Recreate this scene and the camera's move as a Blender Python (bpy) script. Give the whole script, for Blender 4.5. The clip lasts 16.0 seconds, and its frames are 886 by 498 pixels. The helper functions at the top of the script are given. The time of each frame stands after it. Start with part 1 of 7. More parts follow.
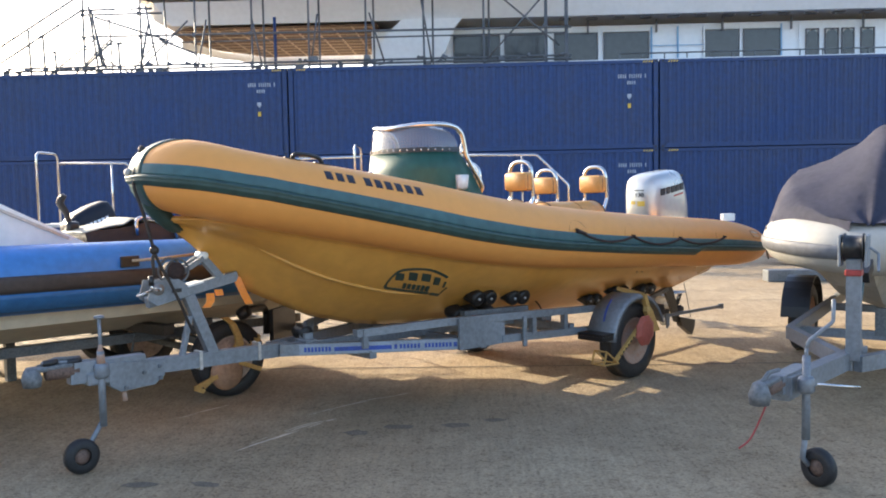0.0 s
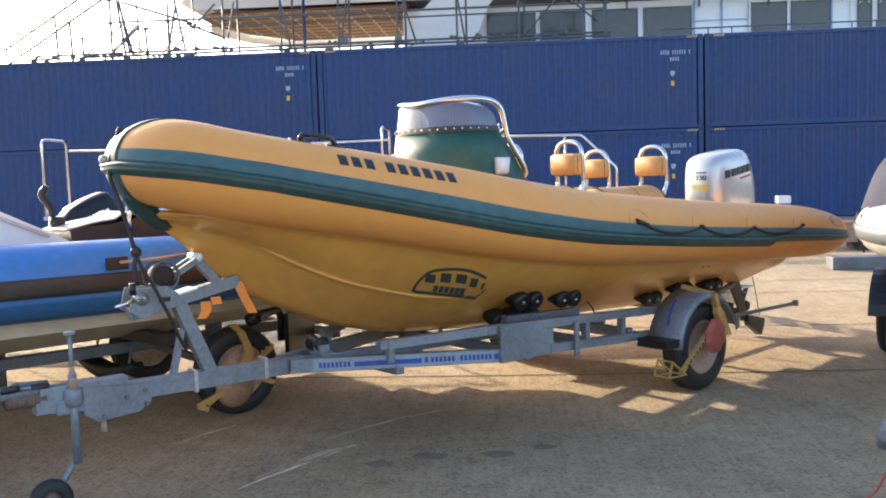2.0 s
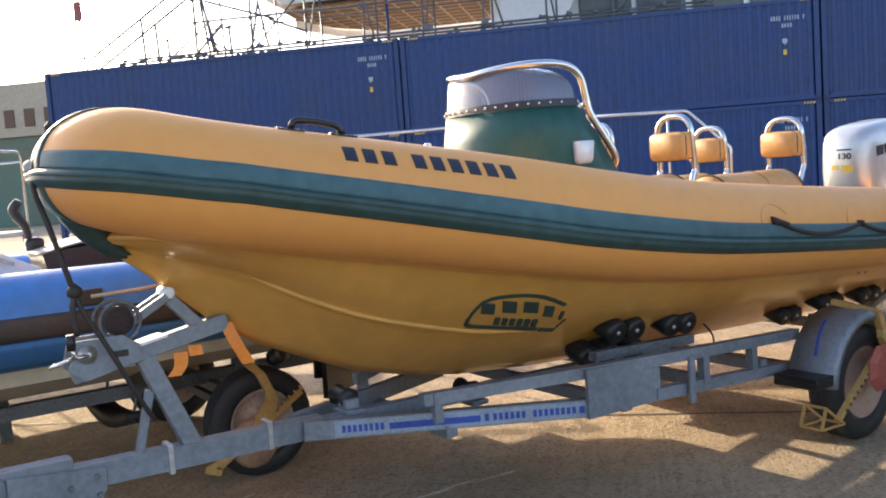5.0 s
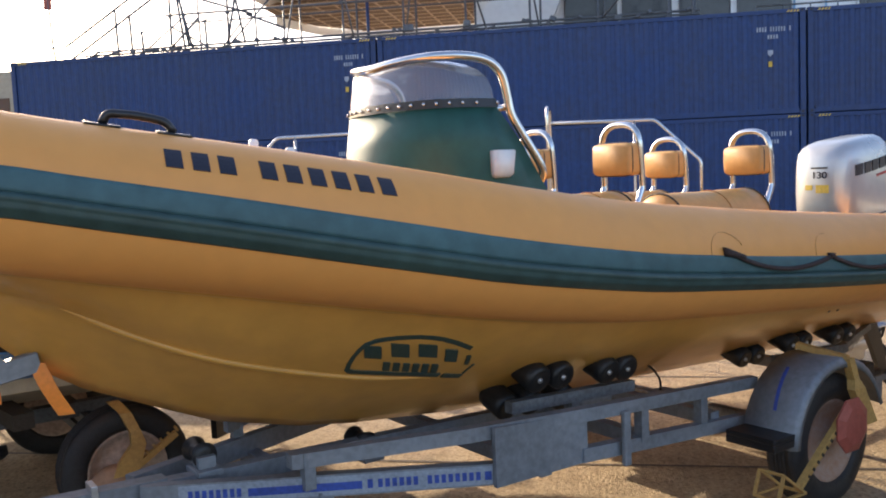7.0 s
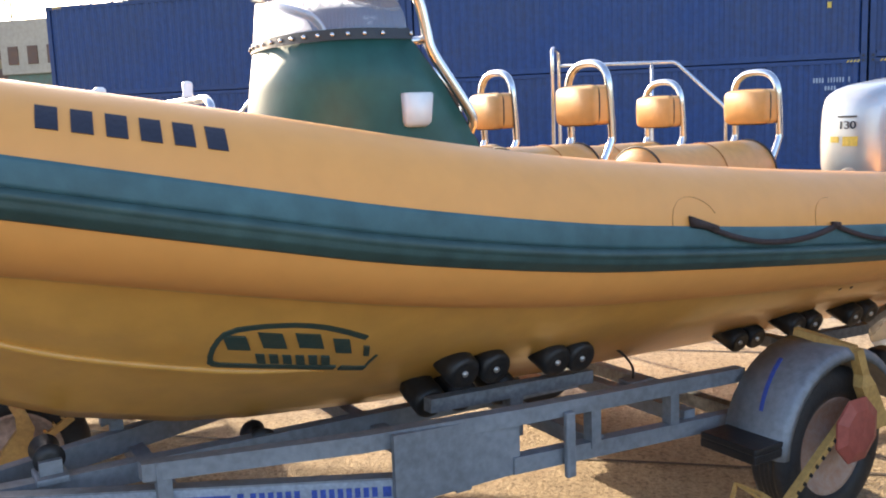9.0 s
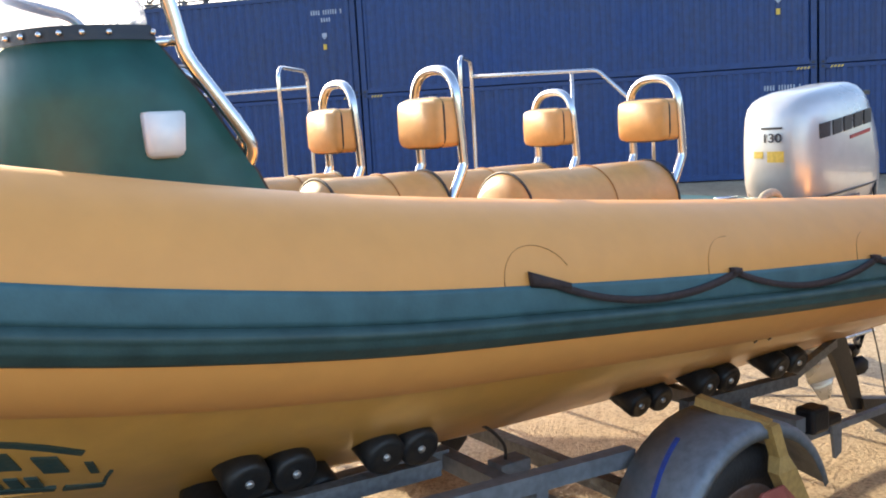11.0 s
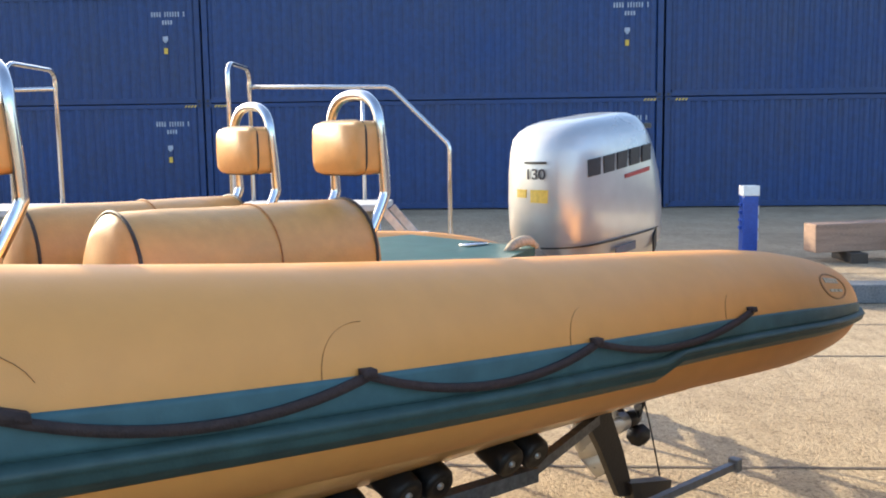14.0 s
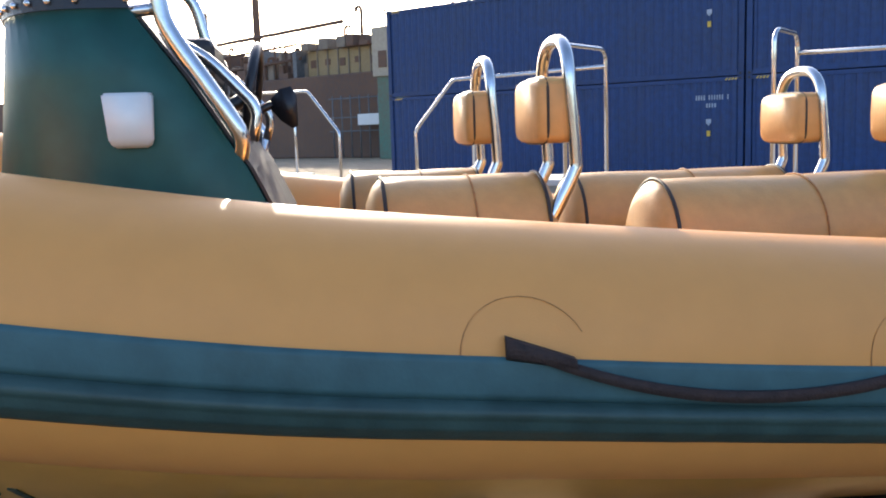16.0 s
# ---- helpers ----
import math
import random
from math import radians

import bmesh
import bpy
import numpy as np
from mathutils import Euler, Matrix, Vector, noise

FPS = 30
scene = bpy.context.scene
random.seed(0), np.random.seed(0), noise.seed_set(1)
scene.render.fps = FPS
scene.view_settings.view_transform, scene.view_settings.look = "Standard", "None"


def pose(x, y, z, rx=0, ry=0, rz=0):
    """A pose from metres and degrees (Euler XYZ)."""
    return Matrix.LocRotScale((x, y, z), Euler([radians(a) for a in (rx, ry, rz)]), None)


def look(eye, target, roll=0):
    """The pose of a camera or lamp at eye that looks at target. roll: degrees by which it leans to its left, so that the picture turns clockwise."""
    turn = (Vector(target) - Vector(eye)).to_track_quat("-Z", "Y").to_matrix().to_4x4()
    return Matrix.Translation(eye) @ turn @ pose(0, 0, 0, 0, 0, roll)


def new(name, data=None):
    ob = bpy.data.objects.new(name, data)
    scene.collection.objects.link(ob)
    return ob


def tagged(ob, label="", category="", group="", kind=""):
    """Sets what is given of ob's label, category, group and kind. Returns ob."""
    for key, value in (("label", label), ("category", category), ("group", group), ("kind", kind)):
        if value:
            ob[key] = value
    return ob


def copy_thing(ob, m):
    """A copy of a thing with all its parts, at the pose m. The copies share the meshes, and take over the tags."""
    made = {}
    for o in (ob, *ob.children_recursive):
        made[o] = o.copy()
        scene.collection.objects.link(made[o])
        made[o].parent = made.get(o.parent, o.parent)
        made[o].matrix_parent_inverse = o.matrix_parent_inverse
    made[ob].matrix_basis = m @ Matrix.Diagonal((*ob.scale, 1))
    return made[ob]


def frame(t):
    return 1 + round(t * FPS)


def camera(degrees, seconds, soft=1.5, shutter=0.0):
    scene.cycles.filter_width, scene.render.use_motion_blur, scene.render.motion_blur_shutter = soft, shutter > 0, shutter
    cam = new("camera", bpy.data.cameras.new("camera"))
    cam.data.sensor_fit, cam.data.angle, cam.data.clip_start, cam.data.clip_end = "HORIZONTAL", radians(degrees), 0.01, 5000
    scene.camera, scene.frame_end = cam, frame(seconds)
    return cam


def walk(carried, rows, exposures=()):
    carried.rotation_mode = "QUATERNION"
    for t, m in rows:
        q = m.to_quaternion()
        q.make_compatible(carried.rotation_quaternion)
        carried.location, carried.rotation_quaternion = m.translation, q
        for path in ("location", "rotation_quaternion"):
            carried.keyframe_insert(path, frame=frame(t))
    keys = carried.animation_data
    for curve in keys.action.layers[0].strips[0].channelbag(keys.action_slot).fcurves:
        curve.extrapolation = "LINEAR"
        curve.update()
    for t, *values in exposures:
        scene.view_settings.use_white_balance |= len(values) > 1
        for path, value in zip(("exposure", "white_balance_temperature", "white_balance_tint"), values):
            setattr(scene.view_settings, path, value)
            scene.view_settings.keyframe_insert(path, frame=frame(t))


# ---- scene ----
EXPOSURES = ((0.0, 1.85, 6200, 15), (3.5, 2.0, 6250, 17), (7.0, 1.5, 6400, 20), (8.0, 1.75, 6400, 19), (9.5, 2.06, 6250, 18), (12.0, 1.95, 6200, 14), (12.5, 2.12, 6250, 17), (13.0, 2.22, 6200, 14), (13.5, 1.92, 6150, 13), (14.0, 1.82, 6100, 13), (14.5, 2.02, 6100, 14), (15.0, 2.05, 6150, 20), (15.5, 1.62, 6050, 16), (16.0, 1.52, 5800, 16))
cam = camera(53.3, 16.0, soft=1.9, shutter=0.0)
PATH = [
    (0, (-0.061, -9.429, 1.643), (-0.135, -7.435, 1.512), -1.1),
    (0.5, (-0.03, -9.211, 1.65), (-0.133, -7.22, 1.494), -0.1),
    (1, (-0.094, -8.958, 1.652), (-0.168, -6.964, 1.516), -1.4),
    (1.5, (-0.14, -8.736, 1.647), (-0.234, -6.744, 1.496), -2.6),
    (2, (-0.112, -8.46, 1.656), (-0.266, -6.473, 1.491), -1.8),
    (2.5, (-0.096, -8.251, 1.66), (-0.279, -6.267, 1.485), -1.4),
    (3, (-0.155, -8.012, 1.666), (-0.323, -6.024, 1.521), -2.3),
    (3.5, (-0.175, -7.775, 1.68), (-0.381, -5.793, 1.502), -3.4),
    (3.7, (-0.148, -7.673, 1.672), (-0.416, -5.696, 1.523), -3.0),
    (5.8, (0.075, -6.668, 1.674), (-0.346, -4.723, 1.477), -3.2),
    (6, (0.126, -6.589, 1.679), (-0.29, -4.642, 1.484), -1.7),
    (6.5, (0.205, -6.427, 1.673), (-0.204, -4.48, 1.466), -2.0),
    (7, (0.226, -6.226, 1.683), (-0.123, -4.265, 1.511), -2.4),
    (7.5, (0.266, -6.042, 1.671), (-0.081, -4.086, 1.438), -3.8),
    (8, (0.39, -5.845, 1.672), (-0.04, -3.907, 1.431), -3.5),
    (8.5, (0.535, -5.659, 1.667), (0.097, -3.729, 1.383), -3.0),
    (9, (0.615, -5.468, 1.665), (0.147, -3.545, 1.381), -2.2),
    (9.5, (0.717, -5.266, 1.67), (0.273, -3.332, 1.422), -2.2),
    (9.7, (0.768, -5.173, 1.67), (0.346, -3.236, 1.41), -2.9),
    (11.8, (1.126, -4.326, 1.675), (0.738, -2.381, 1.417), -3.0),
    (12, (1.202, -4.264, 1.673), (0.784, -2.326, 1.407), -2.0),
    (12.5, (1.337, -4.099, 1.674), (0.948, -2.162, 1.364), -1.3),
    (13, (1.397, -3.923, 1.672), (1.22, -1.951, 1.385), -1.1),
    (13.5, (1.416, -3.775, 1.678), (1.416, -1.789, 1.444), -1.6),
    (14, (1.504, -3.693, 1.681), (1.394, -1.709, 1.451), -0.7),
    (14.5, (1.583, -3.657, 1.687), (1.263, -1.697, 1.45), -0.7),
    (15, (1.592, -3.67, 1.685), (1.02, -1.77, 1.436), -1.6),
    (15.5, (1.571, -3.678, 1.677), (0.681, -1.907, 1.405), -1.33),
    (16, (1.484, -3.69, 1.664), (0.293, -2.105, 1.403), -1.8),
]
walk(cam, [(t, look(e, g, r)) for t, e, g, r in PATH], EXPOSURES)

# ---- world, sun ----
SUN_AZ, SUN_EL = 48.0, 18.6      # degrees to the left of +y, and above the horizon
world = bpy.data.worlds.new("sky")
scene.world = world
world.use_nodes = True
wn = world.node_tree.nodes
sky = wn.new("ShaderNodeTexSky")
sky.sky_type, sky.sun_disc = "NISHITA", False
sky.sun_elevation, sky.sun_rotation = radians(SUN_EL), radians(-SUN_AZ)
sky.air_density, sky.dust_density, sky.ozone_density = 1.0, 2.0, 1.0
wn["Background"].inputs["Strength"].default_value = 0.135
world.node_tree.links.new(sky.outputs[0], wn["Background"].inputs[0])
sun = new("sun", bpy.data.lights.new("sun", "SUN"))
sun.data.energy, sun.data.angle, sun.data.color = 3.3, radians(0.6), (1.0, 0.85, 0.57)
sun.matrix_world = look((-math.sin(radians(SUN_AZ)) * math.cos(radians(SUN_EL)) * 60, math.cos(radians(SUN_AZ)) * math.cos(radians(SUN_EL)) * 60, math.sin(radians(SUN_EL)) * 60), (0, 0, 0))


# ---- materials ----
def mat(name, color, rough=0.5, metal=0.0, var=0.15, scale=6.0, bump=0.15, bump_scale=80.0, fine=0.0, spec=0.5, coat=0.0, tint=None, obj_rand=0.0, stretch=None):
    """A procedural surface: base colour with stains at two scales, roughness wear and a fine relief."""
    m = bpy.data.materials.new(name)
    m.use_nodes = True
    nt = m.node_tree
    n, l = nt.nodes, nt.links
    b = n["Principled BSDF"]
    b.inputs["Metallic"].default_value = metal
    b.inputs["Specular IOR Level"].default_value = spec
    b.inputs["Coat Weight"].default_value = coat
    tc = n.new("ShaderNodeTexCoord")
    src = tc.outputs["Object"]
    if stretch:
        mp = n.new("ShaderNodeMapping")
        mp.inputs["Scale"].default_value = stretch
        l.new(src, mp.inputs["Vector"])
        src = mp.outputs[0]
    n1 = n.new("ShaderNodeTexNoise")
    n1.inputs["Scale"].default_value, n1.inputs["Detail"].default_value, n1.inputs["Roughness"].default_value = scale * 0.35, 6, 0.6
    n2 = n.new("ShaderNodeTexNoise")
    n2.inputs["Scale"].default_value, n2.inputs["Detail"].default_value = scale * 5, 4
    l.new(src, n1.inputs["Vector"])
    l.new(src, n2.inputs["Vector"])
    add = n.new("ShaderNodeMath")
    add.operation = "ADD"
    l.new(n1.outputs["Fac"], add.inputs[0])
    l.new(n2.outputs["Fac"], add.inputs[1])
    rmp = n.new("ShaderNodeValToRGB")
    dark = [c * (1 - var * 1.6) for c in color]
    light = [min(1, c * (1 + var)) for c in color]
    if tint:
        dark = [d * (1 - var * 2) + t * var * 2 for d, t in zip(color, tint)]
    rmp.color_ramp.elements[0].position, rmp.color_ramp.elements[1].position = 0.35, 0.65
    rmp.color_ramp.elements[0].color, rmp.color_ramp.elements[1].color = (*dark, 1), (*light, 1)
    half = n.new("ShaderNodeMath")
    half.operation = "MULTIPLY"
    half.inputs[1].default_value = 0.5
    l.new(add.outputs[0], half.inputs[0])
    l.new(half.outputs[0], rmp.inputs[0])
    out = rmp.outputs[0]
    if obj_rand:
        oi = n.new("ShaderNodeObjectInfo")
        hsv = n.new("ShaderNodeHueSaturation")
        mr = n.new("ShaderNodeMapRange")
        mr.inputs["To Min"].default_value, mr.inputs["To Max"].default_value = 1 - obj_rand, 1 + obj_rand
        l.new(oi.outputs["Random"], mr.inputs["Value"])
        l.new(mr.outputs[0], hsv.inputs["Value"])
        l.new(out, hsv.inputs["Color"])
        out = hsv.outputs[0]
    l.new(out, b.inputs["Base Color"])
    rr = n.new("ShaderNodeMapRange")
    rr.inputs["From Min"].default_value, rr.inputs["From Max"].default_value = 0.3, 0.7
    rr.inputs["To Min"].default_value, rr.inputs["To Max"].default_value = max(0.02, rough * 0.8), min(1, rough * 1.2)
    l.new(n1.outputs["Fac"], rr.inputs["Value"])
    l.new(rr.outputs[0], b.inputs["Roughness"])
    if bump:
        n3 = n.new("ShaderNodeTexNoise")
        n3.inputs["Scale"].default_value, n3.inputs["Detail"].default_value = bump_scale, 5
        l.new(src, n3.inputs["Vector"])
        bp = n.new("ShaderNodeBump")
        bp.inputs["Strength"].default_value, bp.inputs["Distance"].default_value = bump, 0.01
        l.new(n3.outputs["Fac"], bp.inputs["Height"])
        l.new(bp.outputs[0], b.inputs["Normal"])
    return m


M_TUBE = mat("tube_fabric", (0.74, 0.320, 0.074), 0.55, var=0.035, scale=2.5, bump=0.05, bump_scale=300)
M_HULL = mat("hull_gelcoat", (0.60, 0.30, 0.06), 0.30, var=0.08, scale=2.0, bump=0.02, bump_scale=30, coat=0.2)
M_GREEN = mat("green_rubber", (0.056, 0.125, 0.138), 0.55, var=0.16, scale=3, spec=0.3, bump=0.06, bump_scale=120)
M_DKGREEN = mat("dark_green_strake", (0.040, 0.080, 0.074), 0.5, spec=0.35, var=0.2, scale=3, bump=0.1, bump_scale=120)
M_CONSOLE = mat("green_gelcoat", (0.018, 0.082, 0.070), 0.45, var=0.14, scale=3, bump=0.02, coat=0.0, spec=0.35)
M_VINYL = mat("orange_vinyl", (0.55, 0.290, 0.088), 0.5, var=0.08, scale=5, bump=0.1, bump_scale=150)
M_PIPING = mat("dark_piping", (0.03, 0.022, 0.018), 0.6, var=0.1)
M_STEEL = mat("stainless_steel", (0.62, 0.62, 0.62), 0.16, metal=1.0, var=0.06, scale=8, bump=0.02)
M_GALV = mat("galvanised_steel", (0.215, 0.235, 0.26), 0.52, metal=0.3, var=0.17, scale=7, bump=0.05, bump_scale=60)
M_RUBBER = mat("black_rubber", (0.018, 0.018, 0.02), 0.6, var=0.25, scale=9, bump=0.25, bump_scale=90)
M_BLACK = mat("black_plastic", (0.012, 0.012, 0.014), 0.35, var=0.15)
M_SILVER = mat("silver_paint", (0.50, 0.51, 0.505), 0.30, metal=0.5, var=0.05, scale=3, bump=0.0, coat=0.5)
M_WHITE = mat("white_paint", (0.78, 0.78, 0.76), 0.4, var=0.06, scale=3, bump=0.03)
M_CONT = mat("blue_container_paint", (0.0095, 0.040, 0.146), 0.5, var=0.2, scale=1.2, bump=0.06, obj_rand=0.08)
M_CONT2 = mat("blue_casting_paint", (0.013, 0.04, 0.13), 0.55, var=0.3, scale=12, bump=0.1)
M_MARK = mat("white_marking", (0.36, 0.41, 0.50), 0.6, var=0.25, scale=14)
M_YELLOW = mat("yellow_label", (0.68, 0.47, 0.07), 0.5, var=0.15, scale=12)
M_LOGO = mat("faded_green_print", (0.010, 0.040, 0.042), 0.5, var=0.22, scale=20, tint=(0.10, 0.085, 0.03))
M_LETTER = mat("dark_lettering", (0.016, 0.017, 0.03), 0.5, var=0.15, scale=16)
M_LOGO2 = mat("dark_decal", (0.03, 0.028, 0.03), 0.4, var=0.15)
M_RED = mat("red_decal", (0.35, 0.045, 0.04), 0.4, var=0.15)
M_WEB = mat("dark_webbing", (0.045, 0.026, 0.022), 0.85, var=0.3, scale=12, bump=0.4, bump_scale=200)
M_SEAM = mat("seam_line", (0.36, 0.155, 0.045), 0.7, var=0.3, scale=20)
M_FADE = mat("faded_print", (0.62, 0.52, 0.36), 0.6, var=0.25, scale=30)
M_DECK = mat("grey_deck", (0.30, 0.30, 0.29), 0.8, var=0.2, scale=6, bump=0.4, bump_scale=120)
M_ROPE = mat("pale_rope", (0.55, 0.44, 0.30), 0.9, var=0.25, scale=20, bump=0.8, bump_scale=160)
M_RUBBER2 = mat("roller_rubber", (0.012, 0.012, 0.013), 0.45, var=0.3, scale=9, bump=0.15, bump_scale=60)
M_RIM = mat("rusty_rim", (0.30, 0.16, 0.10), 0.8, var=0.3, scale=9, tint=(0.5, 0.42, 0.36), bump=0.3)
M_STEELDULL = mat("dull_steel", (0.5, 0.5, 0.5), 0.4, metal=0.8, var=0.15)
M_GALVDK = mat("dark_galvanised_steel", (0.16, 0.17, 0.18), 0.6, metal=0.3, var=0.3, scale=10, bump=0.15)
M_LABEL = mat("pale_blue_label", (0.27, 0.31, 0.365), 0.5, var=0.2, scale=14)
M_BLUEINK = mat("blue_ink", (0.03, 0.07, 0.32), 0.5, var=0.25, scale=14)
M_YELLOWST = mat("yellow_steel_paint", (0.46, 0.28, 0.085), 0.5, var=0.2, scale=12, tint=(0.2, 0.09, 0.03), bump=0.15)
M_REDDISC = mat("faded_red_paint", (0.36, 0.085, 0.06), 0.5, var=0.15, scale=6)
M_ORANGE = mat("orange_webbing", (0.85, 0.25, 0.03), 0.7, var=0.1, scale=12)
M_RUSTY = mat("rusty_rubber", (0.14, 0.09, 0.07), 0.75, var=0.4, scale=14, bump=0.3)

M_BLUETUBE = mat("blue_fabric", (0.05, 0.21, 0.55), 0.5, var=0.12, scale=3, bump=0.08, bump_scale=200)
M_BLUEDK = mat("dark_blue_fabric", (0.035, 0.15, 0.36), 0.5, var=0.15, scale=3)
M_DKBAND = mat("black_side_stripe", (0.048, 0.035, 0.03), 0.55, var=0.2, scale=5)
M_CREAM = mat("cream_gelcoat", (0.62, 0.54, 0.42), 0.45, var=0.1, scale=2)
M_SEATBR = mat("dark_brown_vinyl", (0.045, 0.032, 0.026), 0.55, var=0.2, scale=6)
M_CREAM2 = mat("pale_cushion", (0.36, 0.34, 0.27), 0.7, var=0.12, scale=6)
M_TIMBERDK = mat("dark_timber", (0.07, 0.055, 0.042), 0.85, var=0.3, scale=6, bump=0.4, bump_scale=30, stretch=(1, 6, 6))
M_TIMBER = mat("weathered_timber", (0.34, 0.22, 0.155), 0.85, var=0.25, scale=5, bump=0.4, bump_scale=30, stretch=(1, 8, 8))
M_RIM2 = mat("pale_rim", (0.45, 0.33, 0.26), 0.6, var=0.25, scale=8)
M_DISCBROWN = mat("brown_cover", (0.36, 0.21, 0.13), 0.55, var=0.2, scale=6)
M_GREYRUB = mat("grey_rubber", (0.16, 0.165, 0.18), 0.6, var=0.15, scale=5)
M_EVIN = mat("blue_black_paint", (0.012, 0.015, 0.022), 0.5, var=0.1, spec=0.25)
M_OFFWHITE = mat("off_white_fabric", (0.43, 0.41, 0.365), 0.5, var=0.1, scale=3)
M_NAVY = mat("navy_canvas", (0.085, 0.088, 0.135), 0.85, var=0.15, scale=4, bump=0.4, bump_scale=220)
M_BLUEPOST = mat("blue_post_paint", (0.02, 0.07, 0.36), 0.4, var=0.15)
M_GREYSTEEL = mat("grey_steel_sheet", (0.22, 0.24, 0.27), 0.5, metal=0.2, var=0.2, scale=3)
M_PLATFORM = mat("pale_platform_paint", (0.46, 0.46, 0.45), 0.6, var=0.12, scale=4)
M_YACHT = mat("yacht_white", (0.82, 0.83, 0.84), 0.35, var=0.04, scale=1)
M_SOFFIT = mat("brown_soffit", (0.135, 0.083, 0.052), 0.7, var=0.2, scale=3)
M_SOFFIT2 = mat("pale_soffit_batten", (0.40, 0.30, 0.22), 0.7, var=0.2, scale=3)
M_YFRAME = mat("dark_window_frame", (0.10, 0.10, 0.11), 0.5, var=0.1)
M_DKGLASS = mat("dark_window_glass", (0.045, 0.05, 0.06), 0.12, var=0.15, scale=1, bump=0)
M_TAPE = mat("blue_tape", (0.22, 0.42, 0.62), 0.6, var=0.1)
M_SCAF = mat("scaffold_tube", (0.12, 0.125, 0.135), 0.55, metal=0.2, var=0.25, scale=6)
M_BOARD = mat("scaffold_board", (0.26, 0.21, 0.16), 0.9, var=0.25, scale=4)
M_RUSTHULL = mat("rusty_dark_steel", (0.085, 0.06, 0.05), 0.8, var=0.35, scale=0.6, tint=(0.2, 0.1, 0.05))
M_YELLOWOLD = mat("old_yellow_paint", (0.34, 0.25, 0.12), 0.7, var=0.12, scale=0.8, tint=(0.15, 0.09, 0.05))
M_GREENOLD = mat("old_green_paint", (0.08, 0.17, 0.13), 0.7, var=0.25, scale=0.8, tint=(0.2, 0.1, 0.05))
M_CREAMOLD = mat("old_cream_paint", (0.42, 0.37, 0.28), 0.7, var=0.12, scale=0.8, tint=(0.2, 0.12, 0.08))
M_STAIN = mat("oil_stain", (0.22, 0.175, 0.125), 0.9, var=0.35, scale=16, bump=0.5, bump_scale=120)
M_PALEARC = mat("pale_concrete_streak", (0.68, 0.57, 0.43), 0.9, var=0.3, scale=14, tint=(0.45, 0.37, 0.26), bump=0.3)
M_JOINT = mat("slab_joint_fill", (0.12, 0.095, 0.075), 0.9, var=0.3, scale=8)


def glass(name, color, rough=0.03, alpha=0.5):
    m = bpy.data.materials.new(name)
    m.use_nodes = True
    nt = m.node_tree
    b = nt.nodes["Principled BSDF"]
    b.inputs["Base Color"].default_value = (*color, 1)
    b.inputs["Roughness"].default_value = rough
    b.inputs["Transmission Weight"].default_value = alpha
    b.inputs["IOR"].default_value = 1.08
    b.inputs["Coat Weight"].default_value = 1.0
    b.inputs["Coat Roughness"].default_value = 0.05
    return m


